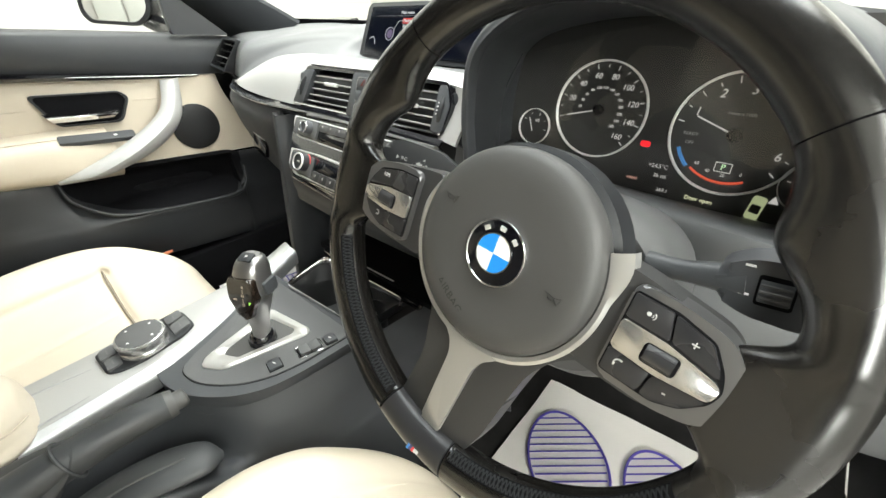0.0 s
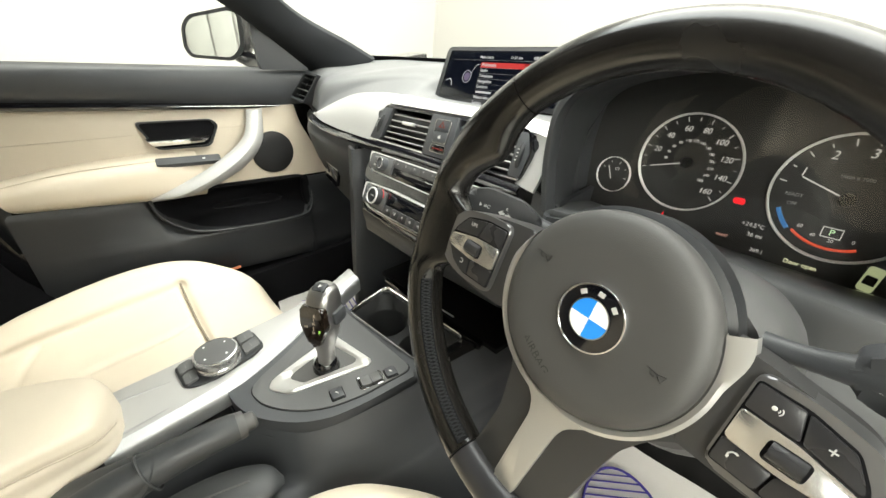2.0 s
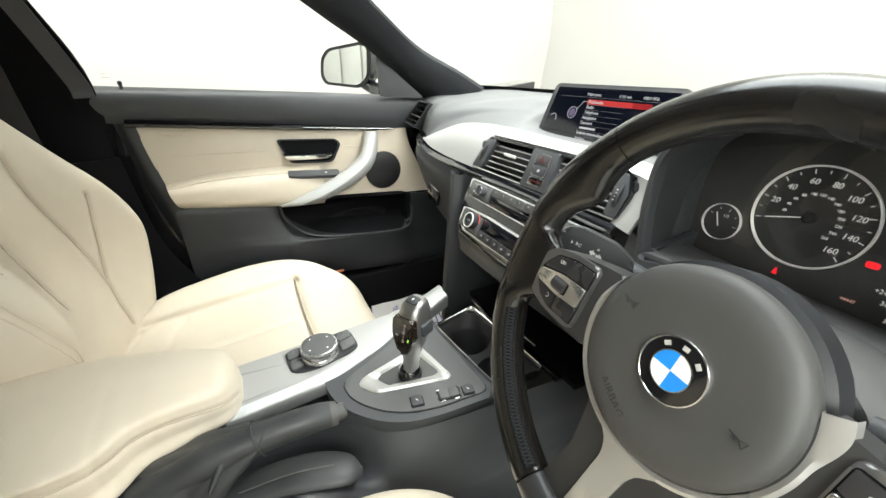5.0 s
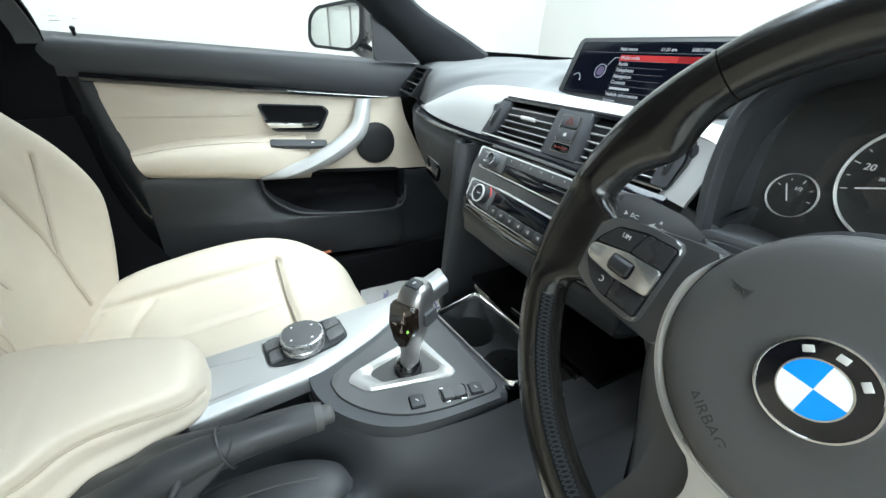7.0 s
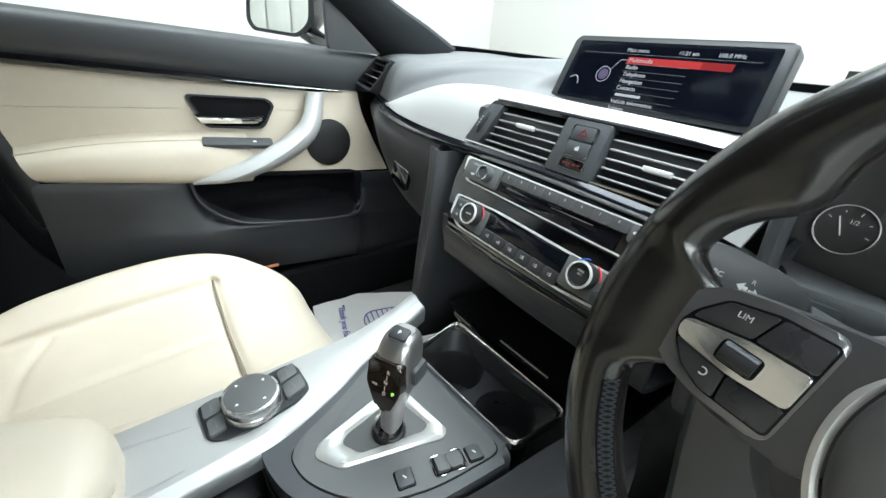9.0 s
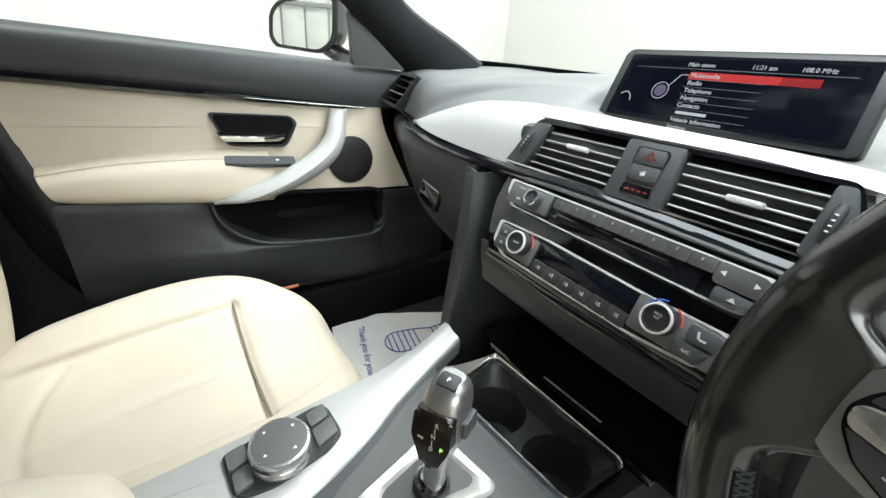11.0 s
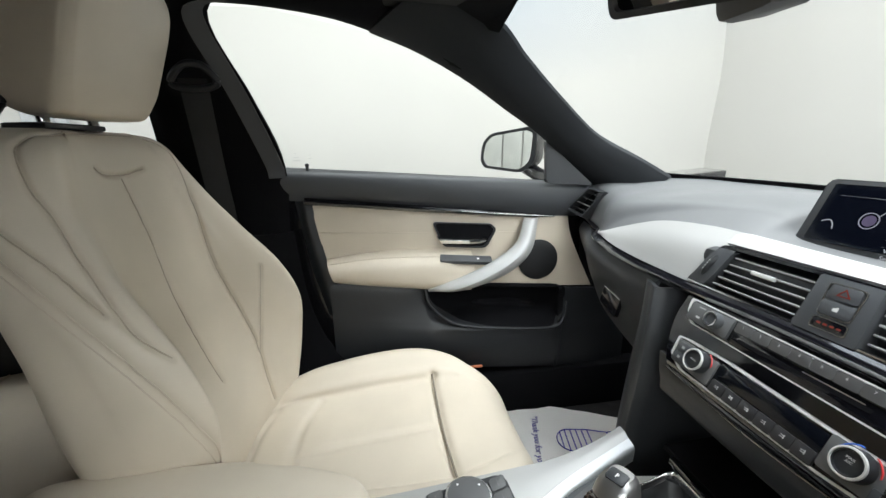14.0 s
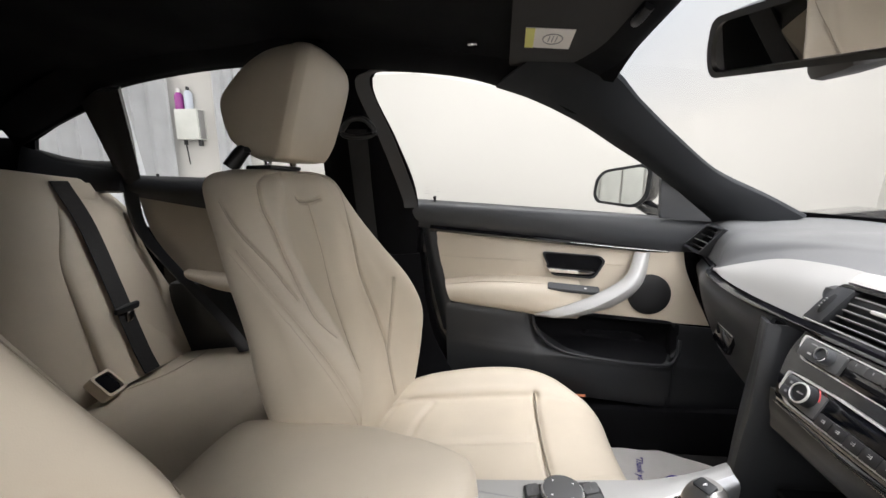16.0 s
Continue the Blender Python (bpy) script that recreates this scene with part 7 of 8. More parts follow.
# ---------------------------------------------------------------- hand brake
hb = thing("hand_brake", (0.07, -0.28, 0.44), "black leather hand brake lever with a loose gaiter", "hand brake")
part("lever", tube([(0.060, -0.40, 0.535), (0.063, -0.32, 0.562), (0.066, -0.25, 0.572), (0.070, -0.20, 0.574), (0.072, -0.178, 0.573)], [0.022, 0.0205, 0.0185, 0.0170, 0.0155], 24, 18), GAITER, hb, "black leather grip")
part("grip_seam", tube([(0.066, -0.30, 0.5845), (0.070, -0.24, 0.588), (0.073, -0.19, 0.5875)], 0.0009, 20, 6), DARK, hb)
part("grip_collar", tube([(0.072, -0.180, 0.573), (0.0725, -0.172, 0.5725)], [0.0160, 0.0145], 4, 18), HUBM, hb)
part("release_button", tube([(0.0725, -0.174, 0.5725), (0.073, -0.163, 0.572), (0.073, -0.160, 0.572)], [0.0105, 0.0102, 0.006], 8, 18), HUBM, hb, "grey release button")
rows = []
for i, (y, r, z) in enumerate(((-0.268, 0.0190, 0.571), (-0.285, 0.024, 0.564), (-0.315, 0.033, 0.548), (-0.345, 0.046, 0.522), (-0.385, 0.062, 0.492), (-0.44, 0.070, 0.465))):
    rows.append([(0.066 - 0.006 * i + (r + 0.0022 * i * math.sin(5 * a + 1.1 * i)) * math.cos(a), y + 0.012 * math.sin(a + i), z + (r + 0.0016 * i * math.sin(4 * a - 1.3 * i)) * math.sin(a)) for a in np.linspace(0, 2 * math.pi, 20, endpoint=False)])
part("gaiter", patch(rows, 30, 60, cv=True), GAITER, hb, "wrinkled black leather gaiter")
part("belt_anchor_cover", tube([(0.074, -0.33, 0.500), (0.082, -0.27, 0.512), (0.095, -0.215, 0.514), (0.108, -0.174, 0.508), (0.112, -0.158, 0.500)], [0.016, 0.024, 0.027, 0.022, 0.006], 30, 18, flat=0.45), GAITER, hb, "grey rounded anchor cover")
part("cover_seam", tube([(0.086, -0.30, 0.519), (0.096, -0.24, 0.527), (0.106, -0.19, 0.524)], 0.0012, 20, 6), HUBM, hb)
for pts, r in (([(-0.018, -0.372, 0.528), (0.002, -0.372, 0.540), (0.012, -0.385, 0.530), (0.018, -0.40, 0.505)], 0.006),
               ([(0.0, -0.345, 0.545), (0.018, -0.352, 0.546), (0.034, -0.372, 0.535), (0.050, -0.395, 0.515)], 0.005),
               ([(0.020, -0.325, 0.553), (0.042, -0.335, 0.556), (0.066, -0.352, 0.550), (0.090, -0.380, 0.525)], 0.006),
               ([(0.050, -0.300, 0.574), (0.075, -0.305, 0.570), (0.095, -0.325, 0.545)], 0.005)):
    part("gaiter_fold", tube(pts, [0.4 * r] + [r] * (len(pts) - 2) + [0.4 * r], 24, 12), GAITER, hb)
part("gaiter_collar", tube([(0.0655 + 0.0215 * math.cos(a), -0.266 - 0.006 * math.sin(a), 0.5705 + 0.0215 * math.sin(a)) for a in np.linspace(0, 2 * math.pi, 30, endpoint=False)], 0.0014, 0, 8, True), GAITER, hb, "stitched collar of the gaiter")
part("gaiter_frame", tube([(-0.012, -0.335, 0.541), (-0.006, -0.36, 0.542), (0.022, -0.352, 0.545), (0.030, -0.325, 0.548)], 0.0016, 24, 6), HUBM, hb)

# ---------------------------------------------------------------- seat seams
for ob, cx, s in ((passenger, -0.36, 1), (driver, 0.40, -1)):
    # dark tube laid in the crease as the shade of the gap
    part("front_gap_shade", tube([(cx - 0.158, -0.155, 0.477), (cx - 0.08, -0.157, 0.4665), (cx, -0.158, 0.463), (cx + 0.08, -0.157, 0.4665), (cx + 0.158, -0.155, 0.477)], 0.0022, 30, 6), material("seam_shadow", (0.20, 0.17, 0.13), 0.8), ob, "dark tube shading the gap before the thigh support")
# ---------------------------------------------------------------- paper mats
def mat_sheet(name, pts, z, label):
    bm = bmesh.new()
    n = 14
    a, b, c, d = (Vector((*p, z)) for p in pts)
    rows = []
    for i in range(n):
        f = i / (n - 1)
        rows.append([(a.lerp(b, g)).lerp(d.lerp(c, g), f) + Vector((0, 0, 0.004 * noise.noise(Vector((6 * f, 6 * g, z))) + 0.03 * max(0, f - 0.8) ** 2 * 6)) for g in [k / (n - 1) for k in range(n)]])
    bm = sheet(rows)
    bmesh.ops.recalc_face_normals(bm, faces=bm.faces[:])
    bmesh.ops.solidify(bm, geom=bm.faces[:], thickness=0.0008)
    return tagged(part(name, bm, PAPER), label, "paper mat")


def footprint(parent, m, s=1.0):
    """An inked shoe sole: a toe and a heel, hatched."""
    for cy, ry, rx in ((0.055, 0.062, 0.043), (-0.062, 0.032, 0.036)):
        pts = [Vector((rx * s * math.cos(t) * (1 - 0.08 * math.sin(t)), s * (cy + ry * math.sin(t)), 0.0012)) for t in np.linspace(0, 2 * math.pi, 40, endpoint=False)]
        part("ink_outline", tube(pts, 0.0016 * s, 0, 5, True, m=m), INK, parent)
        bms = []
        k = 13 if ry > 0.05 else 7
        for i in range(k):
            f = -0.85 + 1.7 * i / (k - 1)
            hw = rx * s * math.sqrt(1 - f * f) * 0.96
            bms.append(box(2 * hw, 0.0019 * s, 0.0006, 0, m @ pose(0, s * (cy + ry * f), 0.0012)))
        part("ink_hatching", join(*bms), INK, parent)


def printed_sole(parent, m):
    """An inked shoe sole drawn from its heel: U-shaped heel, open waist, hatched tread."""
    w = 0.040
    heel = [(w, 0.086), (w * 1.02, 0.04)] + [(w * 1.02 * math.cos(t), 0.036 - 0.036 * math.sin(t)) for t in np.linspace(0, math.pi, 16)] + [(-w * 1.02, 0.04), (-w, 0.086)]
    tread = [(0.031, 0.135), (0.038, 0.165), (0.043, 0.20)] + [(0.042 * math.cos(t), 0.215 + 0.034 * math.sin(t)) for t in np.linspace(0.2, math.pi - 0.2, 14)] + [(-0.043, 0.20), (-0.038, 0.165), (-0.031, 0.135)]
    for pts in (heel, tread, [(w, 0.086), (0.031, 0.135)], [(-w, 0.086), (-0.031, 0.135)]):
        part("ink_outline", tube([Vector((x, y, 0.0012)) for x, y in pts], 0.0015, 0, 5, m=m), INK, parent)
    bars = [(0.012, 0.030), (0.026, 0.038), (0.041, w), (0.056, w), (0.071, w), (0.086, w), (0.135, 0.031), (0.149, 0.034), (0.163, 0.037), (0.177, 0.040), (0.191, 0.042), (0.205, 0.042), (0.219, 0.041), (0.233, 0.034)]
    for y, hw in bars:
        part("ink_bar", box(2 * hw, 0.0030, 0.0006, 0, m @ pose(0, y, 0.0012)), INK, parent)


pm = mat_sheet("paper_mat", [(-0.725, 0.088), (-0.43, 0.02), (-0.27, 0.40), (-0.535, 0.465)], 0.2405, "white paper floor mat printed with violet shoe soles")
tagged(pm, group="paper mats")
printed_sole(pm, pose(-0.523, 0.166, 0.2445, 0, 0, -12))
lettering("mat_lettering", "\"Thank you for your", 0.024, pose(-0.627, 0.141, 0.2455, 0, 0, -15.5), INK, pm, align="LEFT", shear=0.2)
dm = mat_sheet("paper_mat", [(0.268, 0.06), (0.57, 0.06), (0.55, 0.405), (0.258, 0.38)], 0.2605, "white paper floor mat printed with violet shoe soles")
tagged(dm, group="paper mats")
footprint(dm, pose(0.418, 0.186, 0.2645, 0, 0, 42), 1.5)
footprint(dm, pose(0.575, 0.218, 0.2645, 0, 0, 42), 1.5)
for x0, x1 in ((-0.68, -0.20), (0.18, 0.72)):
    tagged(part("floor_mat", box(x1 - x0, 0.55, 0.02, 0.006, pose((x0 + x1) / 2, 0.22, 0.222 if x0 < 0 else 0.244)), CARPET), "black carpet floor mat in the footwell", "floor mat", "floor mats")

# ---------------------------------------------------------------- outside mirror
om = thing("outside_mirror", (-0.80, 0.2, 0.88), "black outside mirror with a pale reflection in its glass", "mirror")
MM = frame_on((-0.866, 0.135, 0.968), (0.85, 0.53, 0.0), (0.0, 0.03, 1)) @ Matrix.Diagonal((1.1, 1, 1, 1))
mo = rounded([(-0.098, -0.030), (-0.082, -0.052), (0.050, -0.060), (0.088, -0.030), (0.096, 0.060), (0.070, 0.068), (-0.060, 0.052), (-0.090, 0.025)], 0.02, 5)
mi = [(x * 0.89 - 0.002, y * 0.86) for x, y in mo]
part("housing", sheet([[MM @ Vector((x, y, 0.0)) for x, y in mo], [MM @ Vector((x * 1.02, y * 1.02, -0.03)) for x, y in mo], [MM @ Vector((x * 0.8, y * 0.8, -0.075)) for x, y in mo], [MM @ Vector((x * 0.4, y * 0.4, -0.10)) for x, y in mo]], False, True, caps=True), PAINT, om, "gloss black mirror housing")
part("rim", ring(mo, mi, -0.01, 0.004, MM), DARK, om)
part("glass", prism(mi, 0.0, 0.002, MM), MIRROR, om, "mirror glass")
part("arm", tube([(-0.73, 0.215, 0.895), (-0.79, 0.20, 0.905), (-0.83, 0.18, 0.925)], [0.022, 0.02, 0.022], 10, 14), PAINT, om)

# ---------------------------------------------------------------- rear view mirror
rv = thing("rear_view_mirror", (0.03, 0.0, 1.10), "black framed rear view mirror hanging under the roof", "mirror")
RVM = frame_on((0.030, 0.002, 1.118), (1, 0.17, -0.155), (0.12, -0.36, 1))
q0 = rounded([(-0.118, -0.028), (0.118, -0.030), (0.128, 0.0), (0.116, 0.034), (-0.098, 0.034), (-0.116, 0.0)], 0.014, 5)
q1 = [(x * 0.94, y * 0.80) for x, y in q0]
part("housing", prism(q0, -0.03, -0.002, RVM, 0.0), DARK, rv)
part("frame", ring(q0, q1, -0.006, 0.004, RVM), DARK, rv)
part("glass", prism(q1, -0.002, 0.0012, RVM), MIRROR, rv, "mirror glass")
part("sensor_box", box(0.055, 0.05, 0.03, 0.01, pose(0.02, 0.055, 1.10, 10, 0, 0)), HUBM, rv, "grey sensor box")
part("stem", tube([(0.03, 0.02, 1.14), (0.03, 0.04, 1.19)], 0.016, 6, 12), DARK, rv)

# ---------------------------------------------------------------- sun visor
vis = thing("sun_visor", (-0.3, -0.15, 1.22), "black sun visor folded up with a paper label", "sun visor")
v = [(-0.10, -0.235), (-0.47, -0.225), (-0.505, -0.19), (-0.50, -0.10), (-0.46, -0.075), (-0.10, -0.055)]
VMM = Matrix.Translation((-0.02, 0, 1.215)) @ pose(0, 0, 0, -6, 0, 0)
part("board", prism(rounded(v, 0.02, 4), 0.0, 0.018, VMM, 0.0), VISORM, vis, "dark grey visor board")
part("visor_label", prism([(-0.245, -0.208), (-0.338, -0.203), (-0.338, -0.125), (-0.245, -0.130)], -0.0012, -0.0002, VMM), PAPER, vis, "pale warning label")
YEL = material("label_yellow", (0.75, 0.72, 0.2), 0.6)
part("label_band", prism([(-0.245, -0.208), (-0.338, -0.203), (-0.338, -0.188), (-0.245, -0.193)], -0.002, -0.0013, VMM), YEL, vis)
part("label_ring", tube([(-0.290 + 0.024 * math.cos(t), -0.160 + 0.016 * math.sin(t), -0.0014) for t in np.linspace(0, 2 * math.pi, 24, endpoint=False)], 0.0012, 0, 5, True, m=VMM), GREYINK, vis)
for k in range(3):
    part("label_bar", box(0.030, 0.0018, 0.0004, 0, VMM @ pose(-0.290, -0.154 - 0.006 * k, -0.0014)), GREYINK, vis)
part("hinge", tube([(-0.155, -0.06, 1.215), (-0.175, -0.065, 1.208), (-0.20, -0.062, 1.212)], 0.007, 10, 10), DARK, vis)
tagged(part("coat_hook", box(0.006, 0.02, 0.012, 0.002, pose(-0.42, -0.298, 1.268)), CHROME), "small bright hook beside the roof handle", "hook")
lampb = thing("roof_lamp", (0.03, -0.18, 1.27), "pale roof lamp console above the windscreen", "roof lamp")
part("console", box(0.20, 0.14, 0.02, 0.008, pose(0.03, -0.17, 1.255)), PILLARM, lampb)
part("lens", box(0.10, 0.05, 0.006, 0.002, pose(0.0, -0.13, 1.243)), WHITE, lampb, "pale lens")

# ---------------------------------------------------------------- belts
bf = thing("front_seat_belt", (-0.60, -0.58, 0.5), "black front seat belt hanging on the centre pillar", "seat belt")
part("webbing", patch([[(-0.565, -0.615, 1.13), (-0.59, -0.61, 0.95), (-0.62, -0.60, 0.70), (-0.63, -0.58, 0.42)], [(-0.572, -0.565, 1.13), (-0.60, -0.565, 0.95), (-0.63, -0.555, 0.70), (-0.64, -0.54, 0.42)]], 4, 24, 0.0015), BELT, bf, "black webbing")
part("guide_loop", tube([(-0.56, -0.625, 1.12), (-0.553, -0.60, 1.15), (-0.556, -0.565, 1.15), (-0.565, -0.545, 1.12), (-0.565, -0.585, 1.11)], 0.007, 30, 8, True), DARK, bf, "black guide loop")
br = thing("rear_seat_belt", (-0.52, -1.3, 0.46), "black rear seat belt lying down the backrest", "seat belt")
part("webbing", patch([[(x, -1.235 - 0.31 * (z - 0.55) + dy, z) for z, dy in ((1.02, -0.004), (0.90, 0.022), (0.70, 0.024), (0.56, 0.024), (0.50, 0.03))] for x in (-0.497, -0.545)], 4, 24, 0.002), BELT, br, "black webbing")
part("tongue", box(0.072, 0.012, 0.020, 0.004, pose(-0.523, -1.243, 0.677, -15, 3, 0)), DARK, br, "black belt tongue")
part("buckle_plate", box(0.022, 0.006, 0.03, 0.002, pose(-0.522, -1.236, 0.655, -15, 3, 0)), DCHROME, br)
rb = thing("belt_buckle", (-0.41, -1.2, 0.47), "black belt buckle in a cream recess of the rear bench", "belt buckle")
part("socket", box(0.044, 0.05, 0.03, 0.008, pose(-0.405, -1.215, 0.512, -48, 0, 8)), LINING_SHADE, rb)
part("socket_frame", ring(rounded([(-0.030, -0.033), (0.030, -0.033), (0.030, 0.033), (-0.030, 0.033)], 0.01), rounded([(-0.0235, -0.0265), (0.0235, -0.0265), (0.0235, 0.0265), (-0.0235, 0.0265)], 0.008), -0.012, 0.016, pose(-0.405, -1.215, 0.512, -48, 0, 8)), CREAM, rb, "cream moulded frame")

# ---------------------------------------------------------------- rear door and quarter window
rd = thing("door_2", (-0.68, -1.0, 0.33), "closed rear door with cream card and black sill", "car door", kind="structure")
part("sill_trim", patch([[(-0.73, -0.70, 1.0), (-0.73, -1.0, 1.012), (-0.72, -1.32, 1.03)], [(-0.675, -0.70, 1.008), (-0.67, -1.0, 1.018), (-0.66, -1.32, 1.035)], [(-0.655, -0.70, 0.97), (-0.65, -1.0, 0.97), (-0.64, -1.32, 1.0)], [(-0.675, -0.70, 0.93), (-0.67, -1.0, 0.925), (-0.66, -1.32, 0.975)]], 12, 16, 0.004), DARK, rd)
part("upper_card", patch([[(-0.68, -0.70, 0.93), (-0.68, -1.0, 0.93), (-0.67, -1.30, 0.97)], [(-0.67, -0.70, 0.82), (-0.67, -1.0, 0.81), (-0.67, -1.27, 0.86)], [(-0.68, -0.70, 0.70), (-0.68, -1.0, 0.69), (-0.67, -1.19, 0.745)]], 10, 14, 0.02), CREAM, rd, "cream leather rear door card")
part("armrest", patch([[(-0.68, -0.70, 0.735), (-0.68, -1.0, 0.74), (-0.68, -1.17, 0.755)], [(-0.63, -0.70, 0.73), (-0.63, -1.0, 0.73), (-0.64, -1.16, 0.75)], [(-0.62, -0.70, 0.70), (-0.62, -1.0, 0.70), (-0.64, -1.15, 0.73)], [(-0.68, -0.70, 0.67), (-0.68, -1.0, 0.675), (-0.68, -1.14, 0.71)]], 12, 14), CREAM, rd)
part("lower_panel", box(0.06, 0.62, 0.5, 0.02, pose(-0.71, -0.95, 0.46)), DARK, rd)
part("rear_frame", patch([[(-0.66, -1.34, 1.03), (-0.665, -1.32, 0.88), (-0.66, -1.20, 0.73), (-0.65, -1.06, 0.58), (-0.64, -0.98, 0.45)], [(-0.64, -1.32, 1.03), (-0.64, -1.30, 0.88), (-0.635, -1.18, 0.73), (-0.625, -1.04, 0.58), (-0.62, -0.96, 0.45)], [(-0.65, -1.28, 1.03), (-0.655, -1.27, 0.88), (-0.65, -1.15, 0.73), (-0.64, -1.01, 0.58), (-0.64, -0.93, 0.45)]], 8, 24), DARK, rd, "black rubber door frame")
part("window_post", patch([[(-0.545, -1.20, 1.245), (-0.60, -1.235, 1.14), (-0.66, -1.275, 1.01)], [(-0.53, -1.25, 1.24), (-0.585, -1.27, 1.14), (-0.64, -1.30, 1.01)], [(-0.545, -1.31, 1.215), (-0.60, -1.325, 1.12), (-0.655, -1.34, 1.02)]], 8, 12, 0.02), DARK, rd, "black window post")
pane2 = part("pane", patch([[(-0.69, -0.68, 0.99), (-0.69, -1.28, 1.01)], [(-0.55, -0.66, 1.30), (-0.55, -1.2, 1.28)]], 4, 6), REARGLASS, rd)
pane2.visible_shadow = False
part("lock_pin", lathe([(0.0035, 0), (0.0035, 0.014), (0.0045, 0.018), (0.002, 0.02)], 10, pose(-0.665, -1.225, 1.018)), BLACK, rd)
qw = thing("window_3", (-0.66, -1.45, 1.0), "small rear quarter window in a black frame", "window", kind="structure")
part("frame_lower", patch([[(-0.655, -1.33, 1.075), (-0.64, -1.45, 1.085), (-0.60, -1.56, 1.12)], [(-0.64, -1.32, 1.06), (-0.62, -1.45, 1.07), (-0.58, -1.56, 1.105)], [(-0.62, -1.31, 0.99), (-0.60, -1.45, 0.99), (-0.55, -1.56, 0.99)]], 8, 12, 0.02), DARK, qw)
part("frame_upper", patch([[(-0.60, -1.30, 1.225), (-0.605, -1.42, 1.185), (-0.60, -1.56, 1.125)], [(-0.57, -1.30, 1.218), (-0.575, -1.42, 1.178), (-0.575, -1.56, 1.118)], [(-0.54, -1.30, 1.26), (-0.545, -1.42, 1.225), (-0.545, -1.56, 1.16)]], 8, 12, 0.02), LINING_SHADE, qw)
part("rear_pillar", patch([[(-0.60, -1.53, 1.14), (-0.60, -1.54, 1.08), (-0.60, -1.55, 0.98)], [(-0.54, -1.70, 1.14), (-0.54, -1.70, 1.08), (-0.56, -1.70, 0.98)], [(-0.5, -1.85, 1.1), (-0.5, -1.85, 1.05), (-0.52, -1.85, 0.98)]], 8, 8, 0.02), LINING_SHADE, qw)
qp = part("pane", sheet([[(-0.63, -1.31, 1.05), (-0.60, -1.56, 1.09)], [(-0.585, -1.29, 1.24), (-0.585, -1.56, 1.14)]]), REARGLASS, qw)
qp.visible_shadow = False
rdr = thing("door_3", (0.74, -1.0, 0.33), "closed rear door on the other side", "car door", kind="structure")
part("panel", box(0.06, 0.66, 0.66, 0.02, pose(0.75, -1.07, 0.66)), DARK, rdr)
# opaque panel added out of view to keep light off the rear bench
part("light_blocker", patch([[(0.73, -0.60, 0.95), (0.73, -1.2, 0.97), (0.70, -1.75, 1.0)], [(0.60, -0.60, 1.27), (0.60, -1.2, 1.27), (0.60, -1.75, 1.16)]], 6, 12, 0.006), SIDE_BLOCK, rdr, "unseen opaque panel keeping light off the rear bench")

# side cushion of the rear backrest and its seams
BOLSTER = ((1.015, -0.478, -0.66), (0.93, -0.478, -0.70), (0.82, -0.438, -0.705), (0.70, -0.430, -0.735), (0.60, -0.430, -0.77), (0.49, -0.430, -0.79))
part("side_bolster", patch([[(xi + f * (xo - xi), -1.235 - 0.31 * (z - 0.55) + dy - (0.035 if z > 1.0 else 0), z) for z, xi, xo in BOLSTER] for f, dy in ((0.0, -0.022), (0.06, 0.004), (0.45, 0.014), (0.88, 0.010), (1.0, -0.05))], 26, 24), CREAM, rear, "separate cream leather side bolster", 60)
seam([(-0.66, -1.12, 0.505), (-0.52, -1.14, 0.495), (-0.44, -1.22, 0.475)], 20, rear, 0.003, name="cushion_seam")

# ---------------------------------------------------------------- on the wall outside
wb = thing("wall_box", (-2.6, -2.66, 1.30), "pale enamelled wall box with a hanging cable", "wall box")
part("box_body", box(0.10, 0.20, 0.235, 0.006, pose(-2.55, -2.65, 1.418)), STEELW, wb)
part("box_side", box(0.06, 0.008, 0.22, 0.002, pose(-2.545, -2.547, 1.418)), GREYINK, wb)
part("gland", lathe([(0.015, 0), (0.015, 0.04), (0.012, 0.04)], 14, pose(-2.55, -2.715, 1.262)), DARK, wb)
part("gland", lathe([(0.018, 0), (0.018, 0.05), (0.012, 0.05)], 14, pose(-2.55, -2.58, 1.252)), DARK, wb)
part("cable", tube([(-2.55, -2.715, 1.27), (-2.56, -2.715, 1.18), (-2.58, -2.725, 1.11)], 0.005, 14, 8), DARK, wb, "grey hanging cable")
for y, c, h, lb in ((-2.74, (0.35, 0.06, 0.30), 0.155, "purple plastic bottle standing on the wall box"), (-2.655, (0.62, 0.68, 0.78), 0.17, "pale blue plastic bottle standing on the wall box")):
    bt = thing("bottle", (-2.56, y, 1.5355), lb, "bottle", "bottles on the wall box")
    part("bottle_body", lathe([(0.030, 0), (0.032, 0.01), (0.032, h * 0.72), (0.022, h * 0.84), (0.012, h * 0.88)], 20, pose(-2.56, y, 1.536)), material("bottle_plastic", c, 0.35), bt)
    part("bottle_cap", lathe([(0.013, 0), (0.013, 0.03), (0.009, 0.032)], 16, pose(-2.56, y, 1.536 + h * 0.86)), WHITE if h < 0.16 else DARK, bt)
CURT = material("white_sheet_cloth", (0.78, 0.80, 0.82), 0.8, vary=0.05)


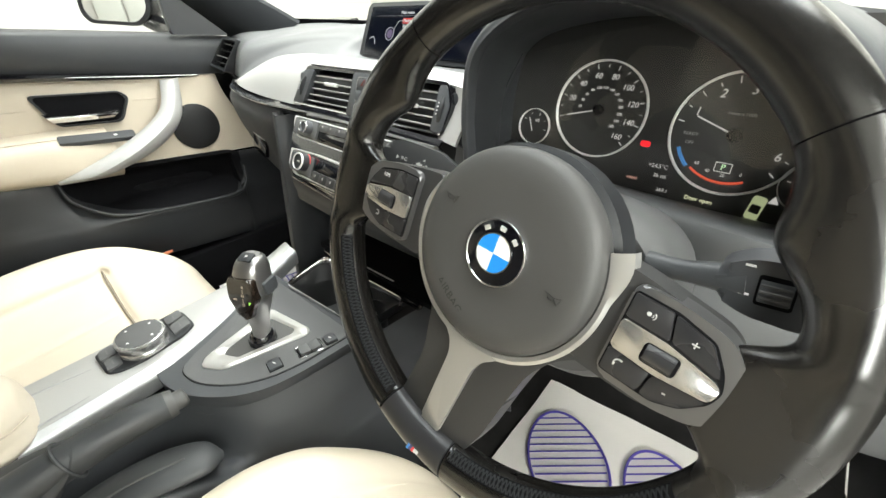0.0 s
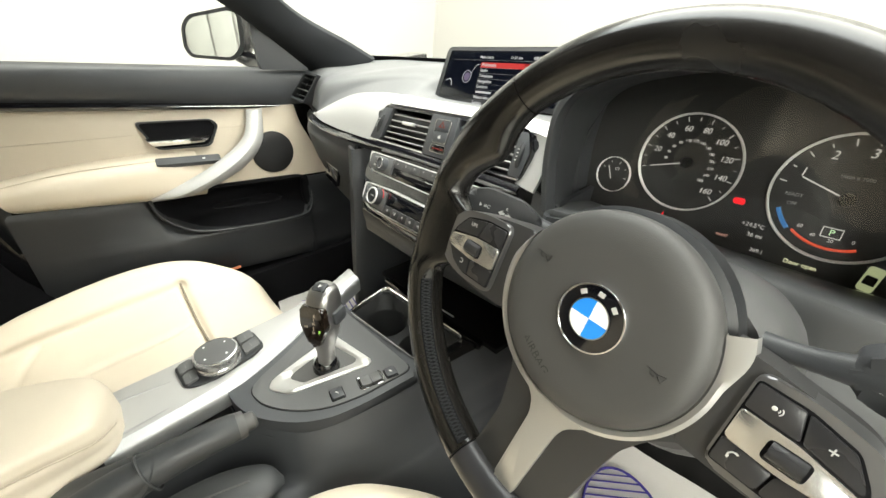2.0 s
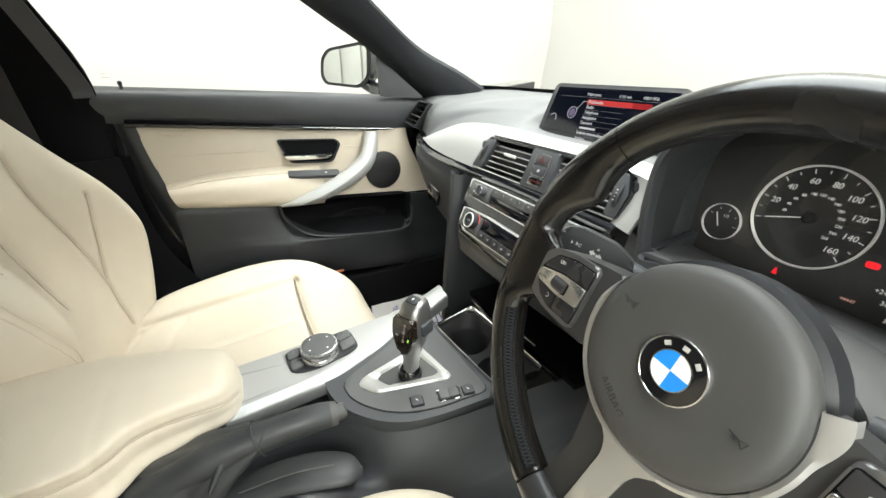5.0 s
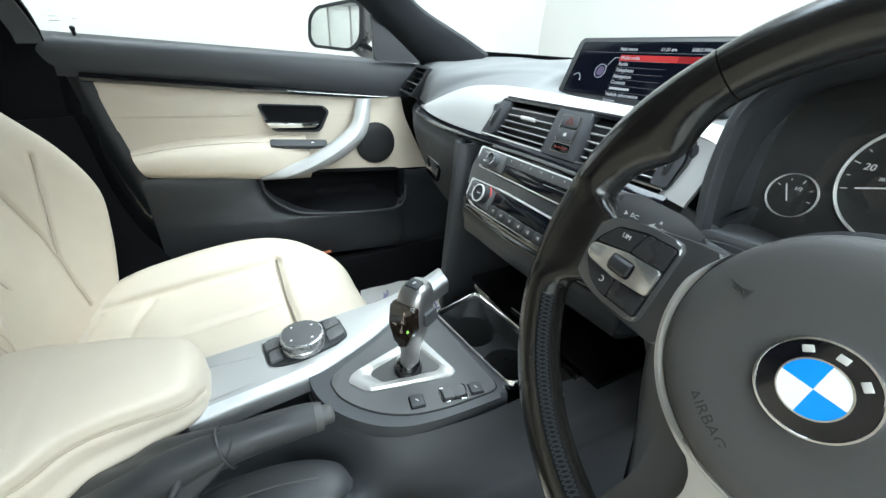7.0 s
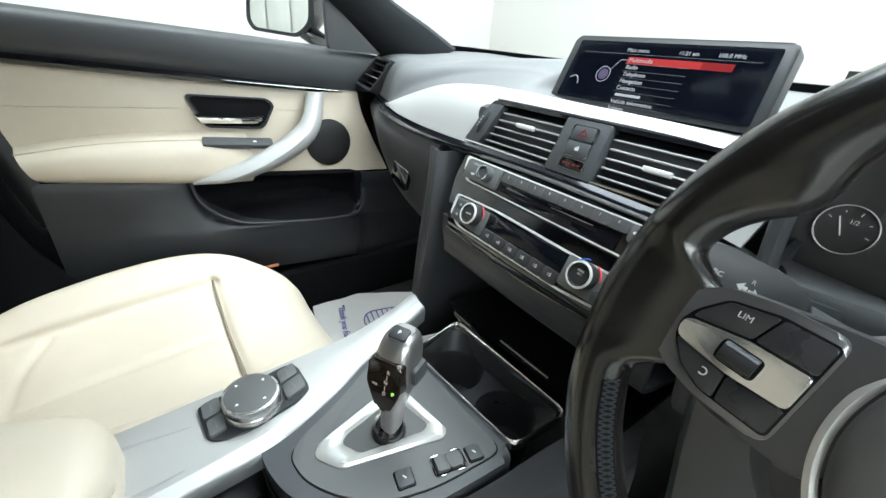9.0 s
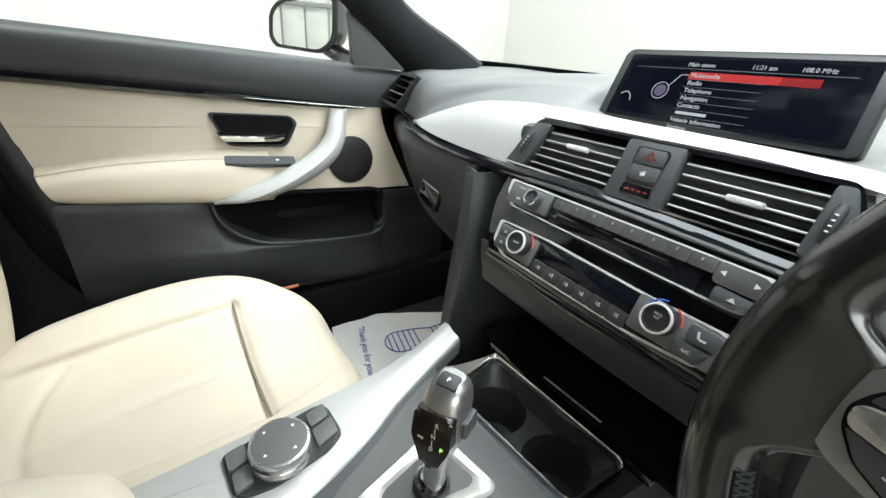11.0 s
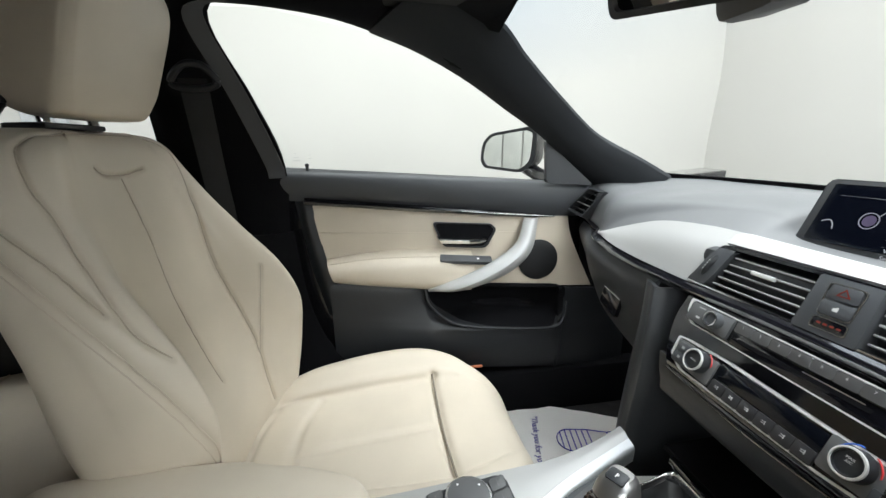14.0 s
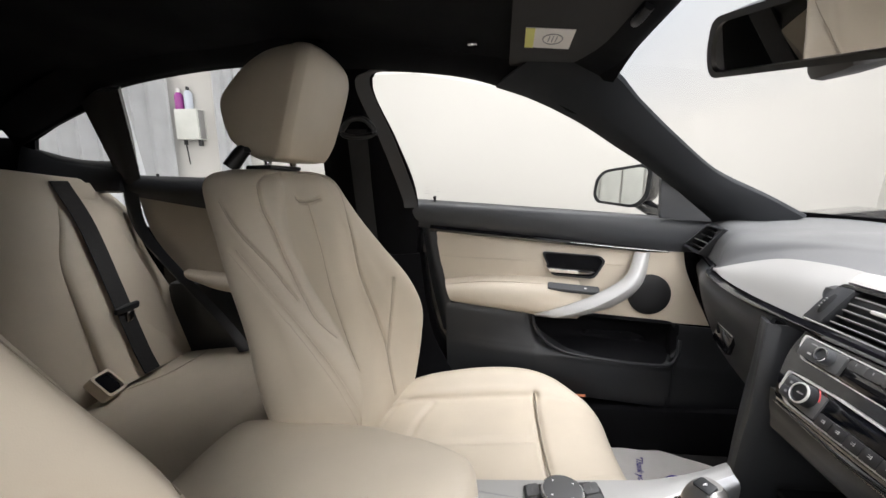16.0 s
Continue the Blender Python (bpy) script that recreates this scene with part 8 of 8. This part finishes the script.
def curtain(name, x, y0, y1, z0, z1, label, amp=0.035, k=9):
    rows = []
    for i in range(60):
        f = i / 59
        rows.append([(x + amp * math.sin(2 * math.pi * k * f + 0.6 * math.sin(9 * f)) * (0.6 + 0.4 * g), y0 + (y1 - y0) * f, z0 + (z1 - z0) * g) for g in (0, 0.33, 0.66, 1)])
    bm = sheet(rows)
    bmesh.ops.solidify(bm, geom=bm.faces[:], thickness=0.004)
    return tagged(part(name, bm, CURT), label, "curtain")


curtain("curtain", -2.53, -4.4, -2.80, 0.02, 3.0, "white hanging sheet curtain along the wall")
curtain("curtain", -2.55, -2.43, -2.15, 0.02, 3.0, "white hanging sheet curtain along the wall", 0.02, 3)
# shutter behind the car, seen in the outside mirror
sh = thing("roller_shutter", (0.0, -5.95, 0), "pale ribbed shutter door behind the car", "shutter")
for i in range(13):
    part("slat", box(0.33, 0.03, 2.9, 0.01, pose(-2.3 + 0.36 * i, -5.97, 1.45)), STEELW, sh)
part("cross_bar", box(4.8, 0.05, 0.06, 0.005, pose(0.0, -5.93, 1.6)), GREYINK, sh)

# etched maker's marks on the side glass, as plain bars
for k, (y, z, w) in enumerate(((-0.436, 0.975, 0.020), (-0.436, 0.968, 0.026), (-0.436, 0.984, 0.008), (-0.405, 0.972, 0.014), (-0.405, 0.980, 0.005))):
    part("glass_mark", box(0.0006, 0.6 * w, 0.0014, 0, pose(-0.688 + 0.45 * (z - 0.95), y, z, 0, 24, 0)), MARK, door)
# black holder clipped behind the passenger headrest
hold = thing("headrest_bracket", (-0.28, -0.71, 1.027), "black plastic bracket clipped on the headrest posts", "bracket")
part("base_plate", box(0.12, 0.05, 0.008, 0.003, pose(-0.33, -0.68, 1.030)), DARK, hold)
part("clamp", tube([(-0.27, -0.735, 1.030), (-0.28, -0.715, 1.058), (-0.285, -0.70, 1.064)], [0.014, 0.013, 0.008], 10, 14), DARK, hold, "black round clamp")
part("cross_pin", tube([(-0.27, -0.70, 1.062), (-0.34, -0.69, 1.058)], 0.005, 6, 10), DARK, hold)
